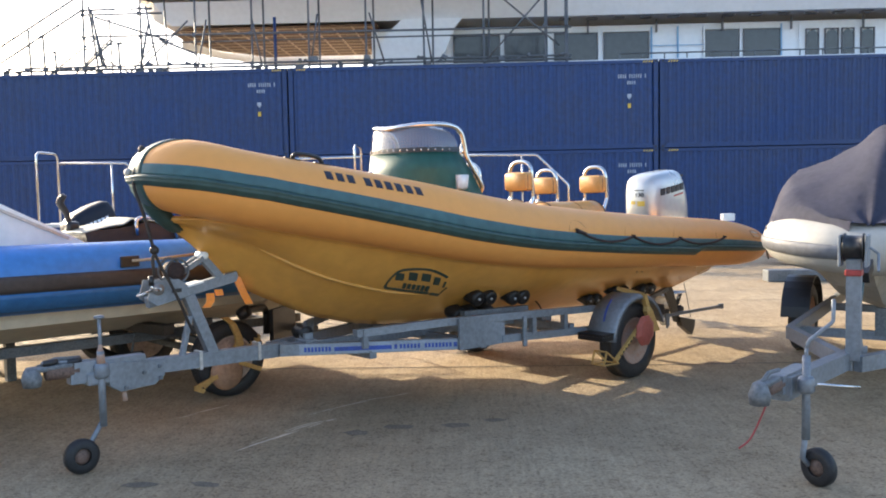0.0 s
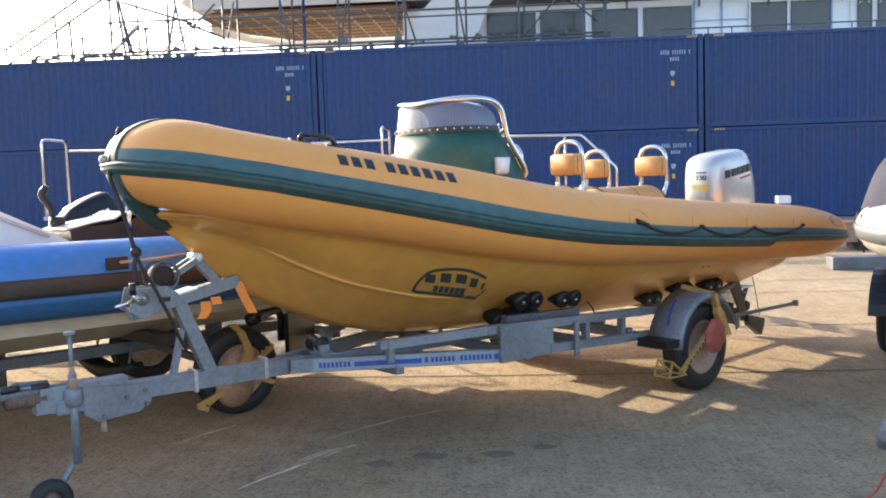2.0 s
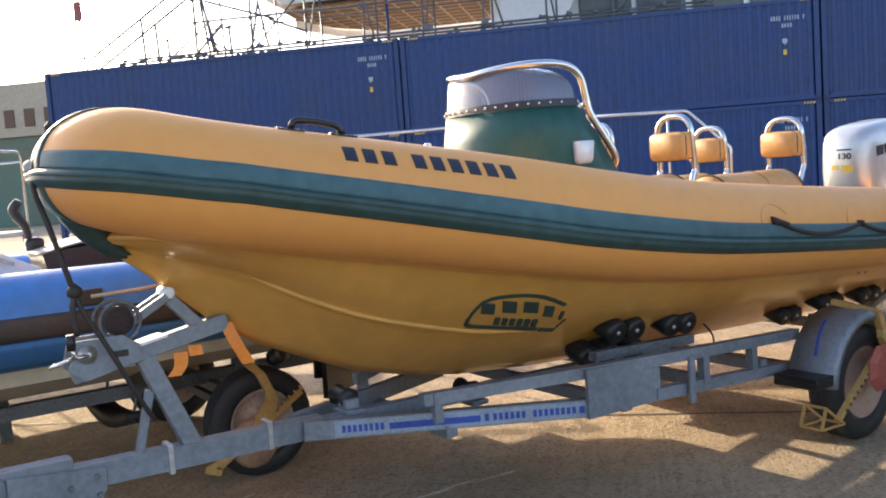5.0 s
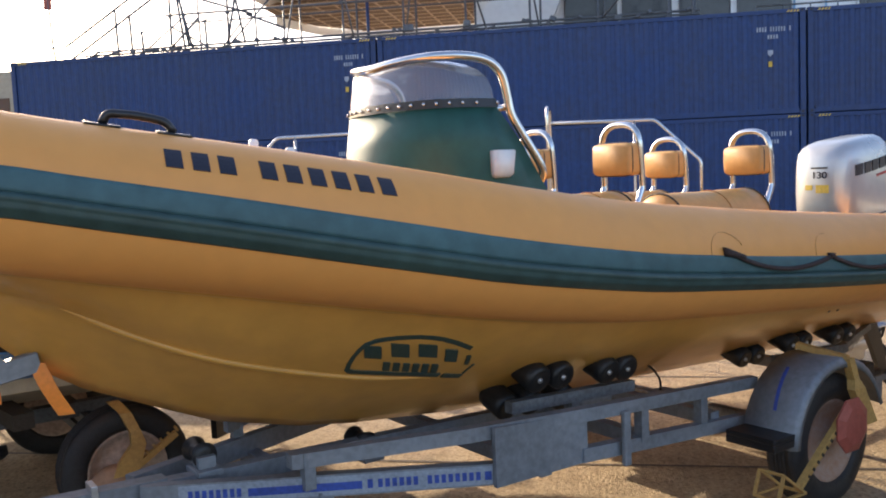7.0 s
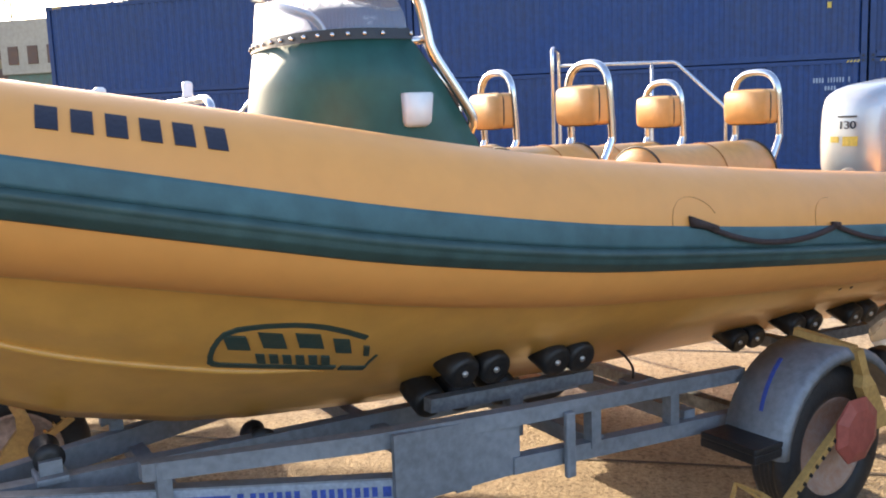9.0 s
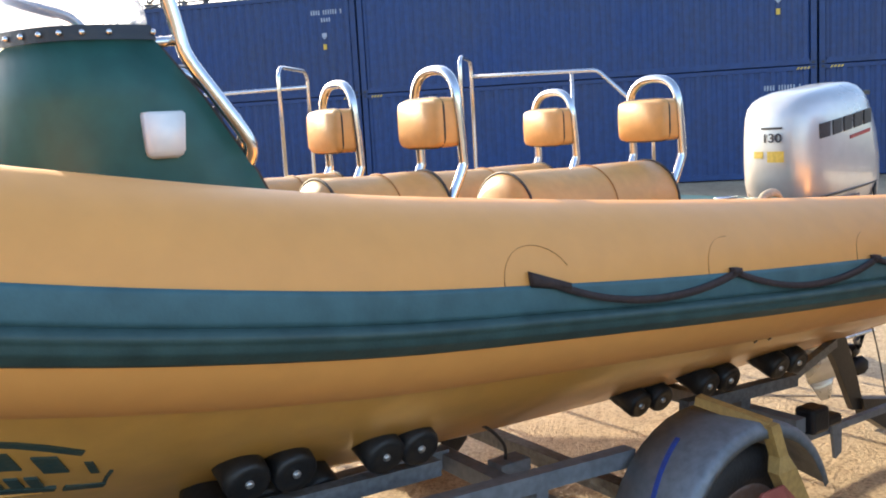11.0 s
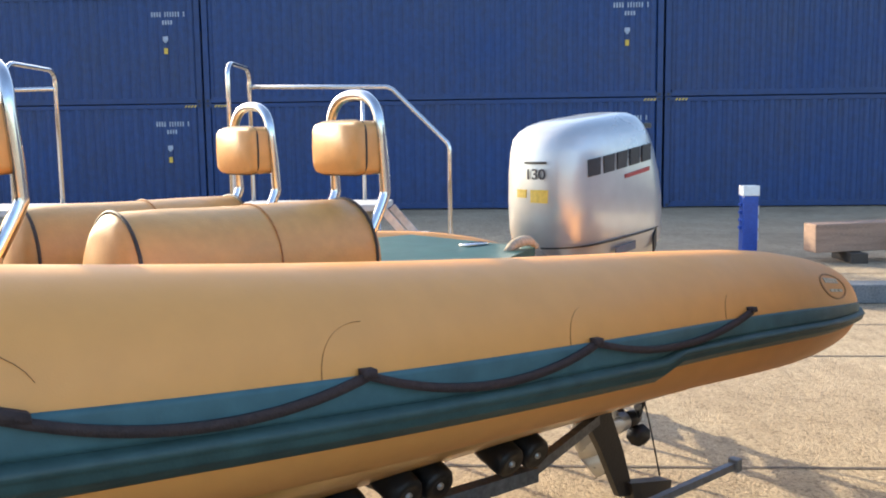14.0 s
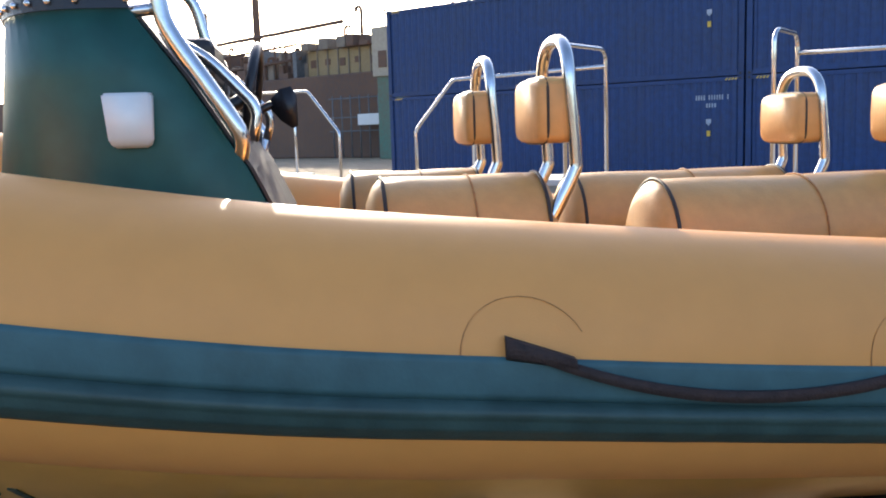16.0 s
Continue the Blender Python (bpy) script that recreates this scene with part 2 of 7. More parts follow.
M_GLASS = glass("hazy_acrylic", (0.27, 0.29, 0.34), 0.14, 0.62)
def ground_material():
    """Worn concrete: broad stains, exposed pale and dark grit, small pits."""
    m = bpy.data.materials.new("concrete_ground")
    m.use_nodes = True
    n, l = m.node_tree.nodes, m.node_tree.links
    b = n["Principled BSDF"]
    tc = n.new("ShaderNodeTexCoord")
    def tex(kind, scale, **kw):
        t = n.new(kind)
        t.inputs["Scale"].default_value = scale
        for k, v in kw.items():
            t.inputs[k].default_value = v
        l.new(tc.outputs["Object"], t.inputs["Vector"])
        return t
    big = tex("ShaderNodeTexNoise", 0.45, Detail=6, Roughness=0.65)
    mid = tex("ShaderNodeTexNoise", 4.0, Detail=6, Roughness=0.7)
    grit = tex("ShaderNodeTexVoronoi", 58.0)
    fine = tex("ShaderNodeTexNoise", 62.0, Detail=5, Roughness=0.75)
    def ramp(src, *stops):
        r = n.new("ShaderNodeValToRGB")
        while len(r.color_ramp.elements) < len(stops):
            r.color_ramp.elements.new(0.5)
        for e, (p, c) in zip(r.color_ramp.elements, stops):
            e.position, e.color = p, (*c, 1)
        l.new(src, r.inputs[0])
        return r.outputs[0]
    def mix(kind, fac, a, c):
        x = n.new("ShaderNodeMix")
        x.data_type, x.blend_type = "RGBA", kind
        x.inputs[0].default_value = fac
        l.new(a, x.inputs[6])
        l.new(c, x.inputs[7])
        return x.outputs[2]
    base = ramp(big.outputs["Fac"], (0.32, (0.42, 0.325, 0.215)), (0.5, (0.51, 0.400, 0.270)), (0.7, (0.57, 0.462, 0.318)))
    patch = ramp(mid.outputs["Fac"], (0.3, (0.72, 0.70, 0.68)), (0.55, (1, 1, 1)), (0.75, (1.0, 0.98, 0.95)))
    stone = n.new("ShaderNodeSeparateColor")
    l.new(grit.outputs["Color"], stone.inputs[0])
    peb = ramp(stone.outputs[0], (0.0, (0.46, 0.42, 0.38)), (0.3, (0.84, 0.82, 0.78)), (0.8, (1.0, 1.0, 0.98)), (1.0, (1.0, 0.95, 0.85)))
    spk = ramp(fine.outputs["Fac"], (0.34, (0.45, 0.42, 0.38)), (0.5, (0.91, 0.90, 0.88)), (0.62, (1, 1, 1)))
    mp = n.new("ShaderNodeMapping")
    mp.inputs["Scale"].default_value = (26.0, 1.3, 1.0)
    mp.inputs["Rotation"].default_value = (0, 0, radians(4))
    l.new(tc.outputs["Object"], mp.inputs["Vector"])
    brush = n.new("ShaderNodeTexNoise")
    brush.inputs["Scale"].default_value, brush.inputs["Detail"].default_value, brush.inputs["Roughness"].default_value = 1.0, 5, 0.65
    l.new(mp.outputs[0], brush.inputs["Vector"])
    brs = ramp(brush.outputs["Fac"], (0.35, (0.66, 0.66, 0.67)), (0.55, (1, 1, 1)), (0.7, (1.0, 1.0, 1.0)))
    col = mix("MULTIPLY", 0.75, mix("MULTIPLY", 0.7, mix("MULTIPLY", 0.4, mix("MULTIPLY", 0.8, base, patch), brs), peb), spk)
    l.new(col, b.inputs["Base Color"])
    b.inputs["Roughness"].default_value = 0.92
    b.inputs["Specular IOR Level"].default_value = 0.3
    add = n.new("ShaderNodeMath")
    add.operation = "MULTIPLY_ADD"
    add.inputs[1].default_value = -0.6
    l.new(grit.outputs["Distance"], add.inputs[0])
    l.new(fine.outputs["Fac"], add.inputs[2])
    bp = n.new("ShaderNodeBump")
    bp.inputs["Strength"].default_value, bp.inputs["Distance"].default_value = 1.0, 0.012
    l.new(add.outputs[0], bp.inputs["Height"])
    l.new(bp.outputs[0], b.inputs["Normal"])
    return m


M_GROUND = ground_material()


# ---- builders ----
def link(name, bm, material, parent=None, label="", smooth=False):
    me = bpy.data.meshes.new(name)
    if smooth:
        for f in bm.faces:
            f.smooth = True
    bm.to_mesh(me)
    bm.free()
    ob = new(name, me)
    me.materials.append(material)
    if parent:
        ob.parent = parent
    if label:
        ob["label"] = label
    return ob


def part(name, bm, material, parent, label="", smooth=False):
    return link(name, bm, material, parent, label, smooth)


def empty(name, m):
    ob = new(name)
    ob.matrix_world = m
    return ob


def box(bm, x0, x1, y0, y1, z0, z1, bevel=0.0, m=None):
    vs = [bm.verts.new((x, y, z)) for x in (x0, x1) for y in (y0, y1) for z in (z0, z1)]
    fs = [bm.faces.new([vs[i] for i in q]) for q in ((0, 1, 3, 2), (4, 6, 7, 5), (0, 4, 5, 1), (2, 3, 7, 6), (0, 2, 6, 4), (1, 5, 7, 3))]
    new_v = vs
    if bevel:
        es = list({e for f in fs for e in f.edges})
        r = bmesh.ops.bevel(bm, geom=es, offset=bevel, segments=2, affect="EDGES", profile=0.5)
        new_v = list({v for v in r["verts"]} | {v for v in vs if v.is_valid})
        new_v = list({v for f in r["faces"] for v in f.verts} | set(v for v in new_v if v.is_valid))
    if m is not None:
        bmesh.ops.transform(bm, matrix=m, verts=new_v)
    return bm


def rings(bm, loops, close_u=False, caps=True):
    """A skin over loops of points, each loop closed."""
    rows = [[bm.verts.new(p) for p in lp] for lp in loops]
    n = len(rows[0])
    last = len(rows) if close_u else len(rows) - 1
    for i in range(last):
        a, b = rows[i], rows[(i + 1) % len(rows)]
        for j in range(n):
            bm.faces.new((a[j], a[(j + 1) % n], b[(j + 1) % n], b[j]))
    if caps and not close_u:
        bm.faces.new(list(reversed(rows[0])))
        bm.faces.new(rows[-1])
    return bm


def sheet(bm, loops):
    """An open skin over rows of points."""
    rows = [[bm.verts.new(p) for p in lp] for lp in loops]
    for a, b in zip(rows, rows[1:]):
        for j in range(len(a) - 1):
            bm.faces.new((a[j], a[j + 1], b[j + 1], b[j]))
    return bm


def smooth_line(pts, steps=6):
    """Catmull-Rom through the points."""
    p = [Vector(q) for q in pts]
    p = [p[0] * 2 - p[1]] + p + [p[-1] * 2 - p[-2]]
    out = []
    for i in range(1, len(p) - 2):
        for k in range(steps):
            u = k / steps
            a, b, c, d = p[i - 1], p[i], p[i + 1], p[i + 2]
            out.append(0.5 * ((2 * b) + (c - a) * u + (2 * a - 5 * b + 4 * c - d) * u * u + (3 * b - a - 3 * c + d) * u ** 3))
    out.append(p[-2])
    return out


def pipe(bm, pts, r, sides=10, fillet=0.0, caps=True):
    """A round bar along points; fillet rounds its corners."""
    p = [Vector(q) for q in pts]
    if fillet:
        q = [p[0]]
        for a, b, c in zip(p, p[1:], p[2:]):
            d1, d2 = (a - b), (c - b)
            f = min(fillet, d1.length * 0.49, d2.length * 0.49)
            s, e = b + d1.normalized() * f, b + d2.normalized() * f
            for k in range(6):
                u = k / 5
                q.append(s * (1 - u) ** 2 + b * 2 * u * (1 - u) + e * u * u)
        q.append(p[-1])
        p = q
    up = None
    loops = []
    for i, c in enumerate(p):
        t = (p[min(i + 1, len(p) - 1)] - p[max(i - 1, 0)]).normalized()
        if up is None:
            up = t.orthogonal().normalized()
        up = (up - t * up.dot(t))
        up = up.normalized() if up.length > 1e-5 else t.orthogonal().normalized()
        w = t.cross(up)
        rr = r(i / (len(p) - 1)) if callable(r) else r
        loops.append([c + (up * math.cos(a) + w * math.sin(a)) * rr for a in (2 * math.pi * k / sides for k in range(sides))])
    return rings(bm, loops, caps=caps)


def beam(bm, a, b, w, h, up=(0, 0, 1)):
    """A bar of section w (across) by h (up) from a to b."""
    a, b, up = Vector(a), Vector(b), Vector(up)
    t = (b - a).normalized()
    s = t.cross(up).normalized()
    u = s.cross(t)
    c = [(-w / 2, -h / 2), (w / 2, -h / 2), (w / 2, h / 2), (-w / 2, h / 2)]
    return rings(bm, [[q + s * i + u * j for i, j in c] for q in (a, b)])


def lathe(bm, profile, sides=32, m=None, caps=False):
    """Turn (radius, height) pairs about z."""
    loops = [[Vector((r * math.cos(2 * math.pi * k / sides), r * math.sin(2 * math.pi * k / sides), h)) for k in range(sides)] for r, h in profile]
    if m is not None:
        loops = [[m @ v for v in lp] for lp in loops]
    return rings(bm, loops, caps=caps)


B = bmesh.new

# ---- ground ----
g = B()
bmesh.ops.create_grid(g, x_segments=2, y_segments=2, size=900)
tagged(link("ground", g, M_GROUND), "pale gritty concrete boatyard ground with dark stains", "ground", kind="structure")

BOAT = pose(-2.24, -3.98, 0, 0, 0, 45.2)     # x aft from the bow, y to starboard, z up from the ground

# ---- containers ----
CL, CH, CD = 12.192, 2.896, 2.438
def container_meshes():
    side = B()
    n, w = 44, (CL - 0.34) / 44
    top, bot = CH - 0.12, 0.16
    x, prof = 0.17, []
    for i in range(n):
        prof += [(x, 0.036), (x + w * 0.30, 0.036), (x + w * 0.48, 0.0), (x + w * 0.82, 0.0)]
        x += w
    prof.append((x, 0.036))
    sheet(side, [[(px, 0.014 + py, z) for px, py in prof] for z in (bot, top)])
    body = B()
    for x0, x1 in ((0.0, 0.15), (CL - 0.15, CL)):
        box(body, x0, x1, 0.004, 0.16, 0.118, CH - 0.118, 0.008)
    box(body, 0.18, CL - 0.18, 0.004, 0.12, CH - 0.125, CH - 0.012, 0.006)
    box(body, 0.18, CL - 0.18, 0.004, 0.12, 0.012, 0.165, 0.006)
    box(body, 0.02, CL - 0.02, 0.13, CD, 0.03, CH - 0.03)
    cast = []
    for z0 in (0.0, CH - 0.118):
        for x0 in (0.0, CL - 0.178):
            cast.append(box(B(), x0, x0 + 0.178, 0.0, 0.162, z0, z0 + 0.118, 0.006))
    hole = B()
    for z0 in (0.0, CH - 0.118):
        for x0 in (0.0, CL - 0.178):
            lathe(hole, [(0.034, 0.0), (0.034, 0.004)], 14, pose(x0 + 0.089, -0.002, z0 + 0.059, 90, 0, 0), True)
    return side, body, cast, hole
side, body, cast, hole = container_meshes()
cont = empty("shipping_container", pose(-18.44, 20.0, 0.02))
part("side_panel", side, M_CONT, cont, "corrugated side panel")
part("frame", body, M_CONT, cont)
for c_ in cast:
    part("corner_casting", c_, M_CONT2, cont)
tagged(part("casting_holes", hole, M_BLACK, cont), kind="stuff")
def code_bars(b, x1, z):
    """White code rows under the corner: bars the size of the lettering."""
    wds = [0.075] * 4 + [0] + [0.065] * 6 + [0] + [0.07]
    x = x1 - 0.87
    for w in wds:
        if w:
            box(b, x, x + w * 0.55, 0.008, 0.014, z, z + 0.13)
        x += 0.072
    for k in range(4):
        box(b, x1 - 0.58 + k * 0.075, x1 - 0.58 + k * 0.075 + 0.045, 0.008, 0.014, z - 0.20, z - 0.09)
code = B()
code_bars(code, CL - 0.43, CH - 0.60)
tagged(part("code_marking", code, M_MARK, cont, "white painted code rows"), kind="stuff")
mk = B()
rings(mk, [[(CL - 0.94 + 0.07 * a, y, CH - 1.20 + 0.09 * c) for a, c in ((-1, 1), (1, 1), (1, -0.2), (0, -1), (-1, -0.2))] for y in (0.008, 0.014)])
part("crest_marking", mk, M_MARK, cont)
yl = B()
box(yl, CL - 0.99, CL - 0.89, 0.008, 0.014, CH - 1.57, CH - 1.42)
part("yellow_label", yl, M_YELLOW, cont, "yellow approval label")
hz = B()
for x0 in (0.26, CL - 0.50):
    for k in range(4):
        rings(hz, [[(x0 + k * 0.085 + dx, y, CH - 0.10 + dz) for dx, dz in ((0, 0), (0.045, 0), (0.085, 0.06), (0.04, 0.06))] for y in (0.0, 0.003)])
tagged(part("hazard_dashes", hz, M_YELLOW, cont, "yellow and black dashes"), kind="stuff")
tagged(cont, "blue corrugated steel shipping container in a stacked row", "container", "stacked shipping containers")
for rowk in (0, 1):
    for x0 in (-18.44, -6.19, 6.06, 18.31):
        if rowk or x0 > -18:
            copy_thing(cont, pose(x0, 20.0, 0.02 + rowk * 2.9))

# ---- orange boat ----
boat = tagged(empty("rigid_inflatable_boat", BOAT), "orange inflatable boat with green rubbing strake, on a trailer", "boat")
SKEW = 0.03
TUBE = [(0.225, 0.0, 1.765, 0.20), (0.252, -0.15, 1.767, 0.228), (0.345, -0.33, 1.742, 0.241), (0.54, -0.465, 1.690, 0.240), (0.75, -0.528, 1.646, 0.241), (1.25, -0.64, 1.556, 0.248), (1.75, -0.735, 1.464, 0.253), (2.25, -0.795, 1.373, 0.253), (2.75, -0.82, 1.299, 0.249), (3.25, -0.831, 1.249, 0.244), (3.75, -0.844, 1.207, 0.239), (4.25, -0.849, 1.171, 0.235), (4.75, -0.838, 1.138, 0.232), (5.25, -0.823, 1.107, 0.23), (5.75, -0.82, 1.071, 0.227), (6.08, -0.82, 1.042, 0.21), (6.38, -0.82, 1.018, 0.165), (6.58, -0.82, 1.0, 0.075)]
def tube_frames(steps=6):
    """Centre, radius and outward direction along the port tube, bow to stern."""
    c = smooth_line([(a, b_, z) for a, b_, z, r in TUBE], steps)
    rr = [v.x for v in smooth_line([(r, 0, 0) for a, b_, z, r in TUBE], steps)]
    out = []
    for i, p in enumerate(c):
        t = c[min(i + 1, len(c) - 1)] - c[max(i - 1, 0)]
        o = Vector((t.y, -t.x, 0)).normalized()
        if i == 0:
            o = Vector((-1, 0, 0))
        out.append((p, rr[i], o))
    return out
FR = tube_frames()
NF = len(FR)
def at_x(x):
    """Frame of the tube at a station x, interpolated."""
    for i in range(6, NF - 1):
        if FR[i + 1][0].x >= x:
            u = (x - FR[i][0].x) / max(1e-6, FR[i + 1][0].x - FR[i][0].x)
            return FR[i][0].lerp(FR[i + 1][0], u), FR[i][1] * (1 - u) + FR[i + 1][1] * u, FR[i][2].lerp(FR[i + 1][2], u).normalized()
    return FR[-1]
def on_tube(f, ang, extra=0.0):
    p, r, o = f
    return p + (o * math.cos(ang) + Vector((0, 0, 1)) * math.sin(ang)) * (r + extra)
def other_side(v):
    k = max(0.0, 1 - v.x / 1.6)
    return Vector((v.x + 0.30 * k * min(1.0, max(0.0, -v.y / 0.35)), -v.y * (1 - 0.12 * k) + SKEW * v.x, v.z - 0.045 * min(1.0, max(0.0, (v.x - 2.0) / 2.4)) * min(1.0, max(0.0, -v.y / 0.5))))
b = B()
loops = [[on_tube(f, 2 * math.pi * k / 44) for k in range(44)] for f in FR]
rings(b, [[other_side(v) for v in lp] for lp in loops[:0:-1]] + loops)
bmesh.ops.recalc_face_normals(b, faces=b.faces)
part("tube", b, M_TUBE, boat, "orange fabric inflatable tube", True)
def band_angles(x):
    """Upper and lower edge of the green band, degrees."""
    return float(np.interp(x, [0.5, 2, 3.5, 5, 6.4], [20, 11.2, 9.0, 8.6, 10])), float(np.interp(x, [0.5, 2, 3.5, 4.98, 5.0, 6.4], [-14, -24.4, -25.5, -30.4, -20.5, -17]))
def band(name, edges, material, label="", n=10, i1=None):
    """edges(x) gives rows of (angle, height above the tube) across the band."""
    for s in (1, -1):
        b = B()
        lo = []
        for f in FR[: i1 or NF]:
            prof = edges(f[0].x)
            lp = [on_tube(f, radians(a), h) for a, h in prof] + [on_tube(f, radians(a), -0.006) for a, h in reversed(prof)]
            lo.append(lp if s > 0 else [other_side(v) for v in lp])
        rings(b, lo)
        bmesh.ops.recalc_face_normals(b, faces=b.faces)
        part(name, b, material, boat, label, True)
def upper_band(x):
    t, lo = band_angles(x)
    m = lo + (t - lo) * 0.52
    return [(m + (t - m) * k / 6, 0.004) for k in range(7)]
def strake(x):
    t, lo = band_angles(x)
    m = lo + (t - lo) * 0.52
    hs = (0.004, 0.022, 0.028, 0.024, 0.021, 0.025, 0.021, 0.016, 0.011, 0.007, 0.004)
    return [(m + (lo - m) * k / 10, h) for k, h in enumerate(hs)]
band("green_band", upper_band, M_GREEN, "teal green fabric band")
band("rubbing_strake", strake, M_DKGREEN, "dark green ribbed rubber strake")
# nose patch that wraps the bow
for s in (1, -1):
    b = B()
    def patch_at(u, a, h):
        q = u * (5 + 5.5 * min(1, max(0, (a - 45) / 55)))
        i = int(q)
        return on_tube(FR[i], radians(a), h).lerp(on_tube(FR[i + 1], radians(a), h), q - i)
    lo = [[patch_at(k / 6, a, 0.006) for a in range(-70, 155, 9)] + [patch_at(k / 6, a, -0.004) for a in range(146, -71, -9)] for k in range(7)]
    lo = [lp if s > 0 else [other_side(v) for v in lp] for lp in lo]
    rings(b, lo)
    bmesh.ops.recalc_face_normals(b, faces=b.faces)
    part("nose_patch", b, M_DKGREEN, boat, "dark green reinforcing nose patch", True)
b = B()
rings(b, [[Vector((x, sgn * w_, z)) for x, w_, sgn in ((xa, w0, -1), (xb, w1, -1), (xb, w1, 1), (xa, w0, 1))] for xa, xb, w0, w1, z in ((0.085, 0.20, 0.055, 0.10, 1.64), (0.125, 0.25, 0.05, 0.09, 1.56), (0.19, 0.31, 0.04, 0.07, 1.485), (0.29, 0.39, 0.02, 0.045, 1.405))])
bmesh.ops.bevel(b, geom=b.edges[:], offset=0.015, segments=2, affect="EDGES")
part("chin_patch", b, M_DKGREEN, boat, "dark green patch under the bow", True)
b = B()
lathe(b, [(0.010, -0.04), (0.024, -0.032), (0.029, -0.01), (0.027, 0.015), (0.015, 0.030)], 20, pose(0.03, 0, 1.795, 0, -90, 0), True)
rings(b, [[(0.028, -0.018, 1.815), (0.05, -0.026, 1.80), (0.05, 0.026, 1.80), (0.028, 0.018, 1.815)], [(0.062, -0.020, 1.862), (0.075, -0.030, 1.85), (0.075, 0.030, 1.85), (0.062, 0.020, 1.862)], [(0.092, -0.012, 1.902), (0.105, -0.022, 1.89), (0.105, 0.022, 1.89), (0.092, 0.012, 1.902)]])
part("bow_fitting", b, M_OFFWHITE, boat, "worn off-white plastic bow towing fitting", True)
b = B()
lathe(b, [(0.006, -0.03), (0.022, -0.02), (0.024, 0.01), (0.008, 0.03)], 12, pose(0.105, -0.03, 1.935), True)
pipe(b, smooth_line([(0.11, -0.05, 1.925), (0.055, -0.085, 1.86), (0.02, -0.09, 1.79), (0.012, -0.10, 1.70), (0.04, -0.125, 1.58), (0.07, -0.14, 1.45), (0.10, -0.145, 1.32)], 5), 0.011, 8)
part("bow_rope", b, M_PIPING, boat, "dark painter rope", True)

# hull sections: keel, spray rail, joint under the tube
HK = [(0.26, 1.47), (0.33, 1.40), (0.43, 1.32), (0.56, 1.20), (0.7, 1.07), (0.87, 0.96), (1.1, 0.855), (1.35, 0.745), (1.7, 0.655), (1.95, 0.615), (2.5, 0.565), (3.6, 0.52), (4.5, 0.49), (5.72, 0.46)]
def interp(x, rows, k):
    return float(np.interp(x, [r[0] for r in rows], [r[k] for r in rows]))
HS = [(0.26, 0.01, 1.485), (0.5, 0.13, 1.39), (0.74, 0.255, 1.305), (1.0, 0.325, 1.165), (1.3, 0.365, 1.04), (1.74, 0.385, 0.92), (2.1, 0.42, 0.86), (2.8, 0.48, 0.80), (3.5, 0.52, 0.77), (4.5, 0.545, 0.745), (5.72, 0.555, 0.72)]
HT = [(0.26, 0.03, 1.50), (0.4, 0.26, 1.49), (0.55, 0.40, 1.455), (0.75, 0.475, 1.412), (1.25, 0.60, 1.313), (1.75, 0.69, 1.216), (2.25, 0.75, 1.125), (2.75, 0.775, 1.055), (3.25, 0.785, 1.01), (4.25, 0.80, 0.94), (5.72, 0.77, 0.85)]
def hull_half(x):
    k = interp(x, HK, 1)
    s = (interp(x, HS, 1), interp(x, HS, 2))
    t = (interp(x, HT, 1), interp(x, HT, 2))
    pts = []
    for i in range(7):
        u = i / 6
        pts.append((s[0] * u, k + (s[1] - k) * (u ** 1.08)))
    for i in range(1, 8):
        u = i / 7
        bulge = 0.025 * math.sin(math.pi * u)
        pts.append((s[0] + (t[0] - s[0]) * u + bulge * 0.6, s[1] + (t[1] - s[1]) * u - bulge * 0.5))
    return pts
def hull_at(x, z):
    """Port hull point at station x and height z, with its outward normal in the section."""
    h = hull_half(x)
    for a, c in zip(h, h[1:]):
        if a[1] <= z <= c[1]:
            u = (z - a[1]) / max(1e-6, c[1] - a[1])
            y = a[0] + (c[0] - a[0]) * u
            n = Vector((0, -(c[1] - a[1]), -(c[0] - a[0]))).normalized()
            return Vector((x, -y, z)), n
    return Vector((x, -h[-1][0], z)), Vector((0, -1, 0))
b = B()
lo = []
for x in [0.26, 0.29, 0.33, 0.38, 0.43, 0.5, 0.56, 0.63, 0.7, 0.78, 0.87, 0.98, 1.1, 1.22, 1.35, 1.5, 1.7, 1.95, 2.2, 2.5, 2.9, 3.3, 3.8, 4.3, 4.8, 5.3, 5.72]:
    h = hull_half(x)
    lo.append([Vector((x, -y, z)) for y, z in h[::-1]] + [other_side(Vector((x, -y, z))) for y, z in h[1:]])
sheet(b, lo)
bmesh.ops.recalc_face_normals(b, faces=b.faces)
part("hull", b, M_HULL, boat, "glossy yellow glassfibre hull", True)
b = B()
f0 = lo[-1]
b.faces.new([b.verts.new(v) for v in f0])
r = bmesh.ops.extrude_face_region(b, geom=b.faces[:])
bmesh.ops.translate(b, verts=[v for v in r["geom"] if isinstance(v, bmesh.types.BMVert)], vec=(-0.06, 0, 0))
part("transom", b, M_HULL, boat)
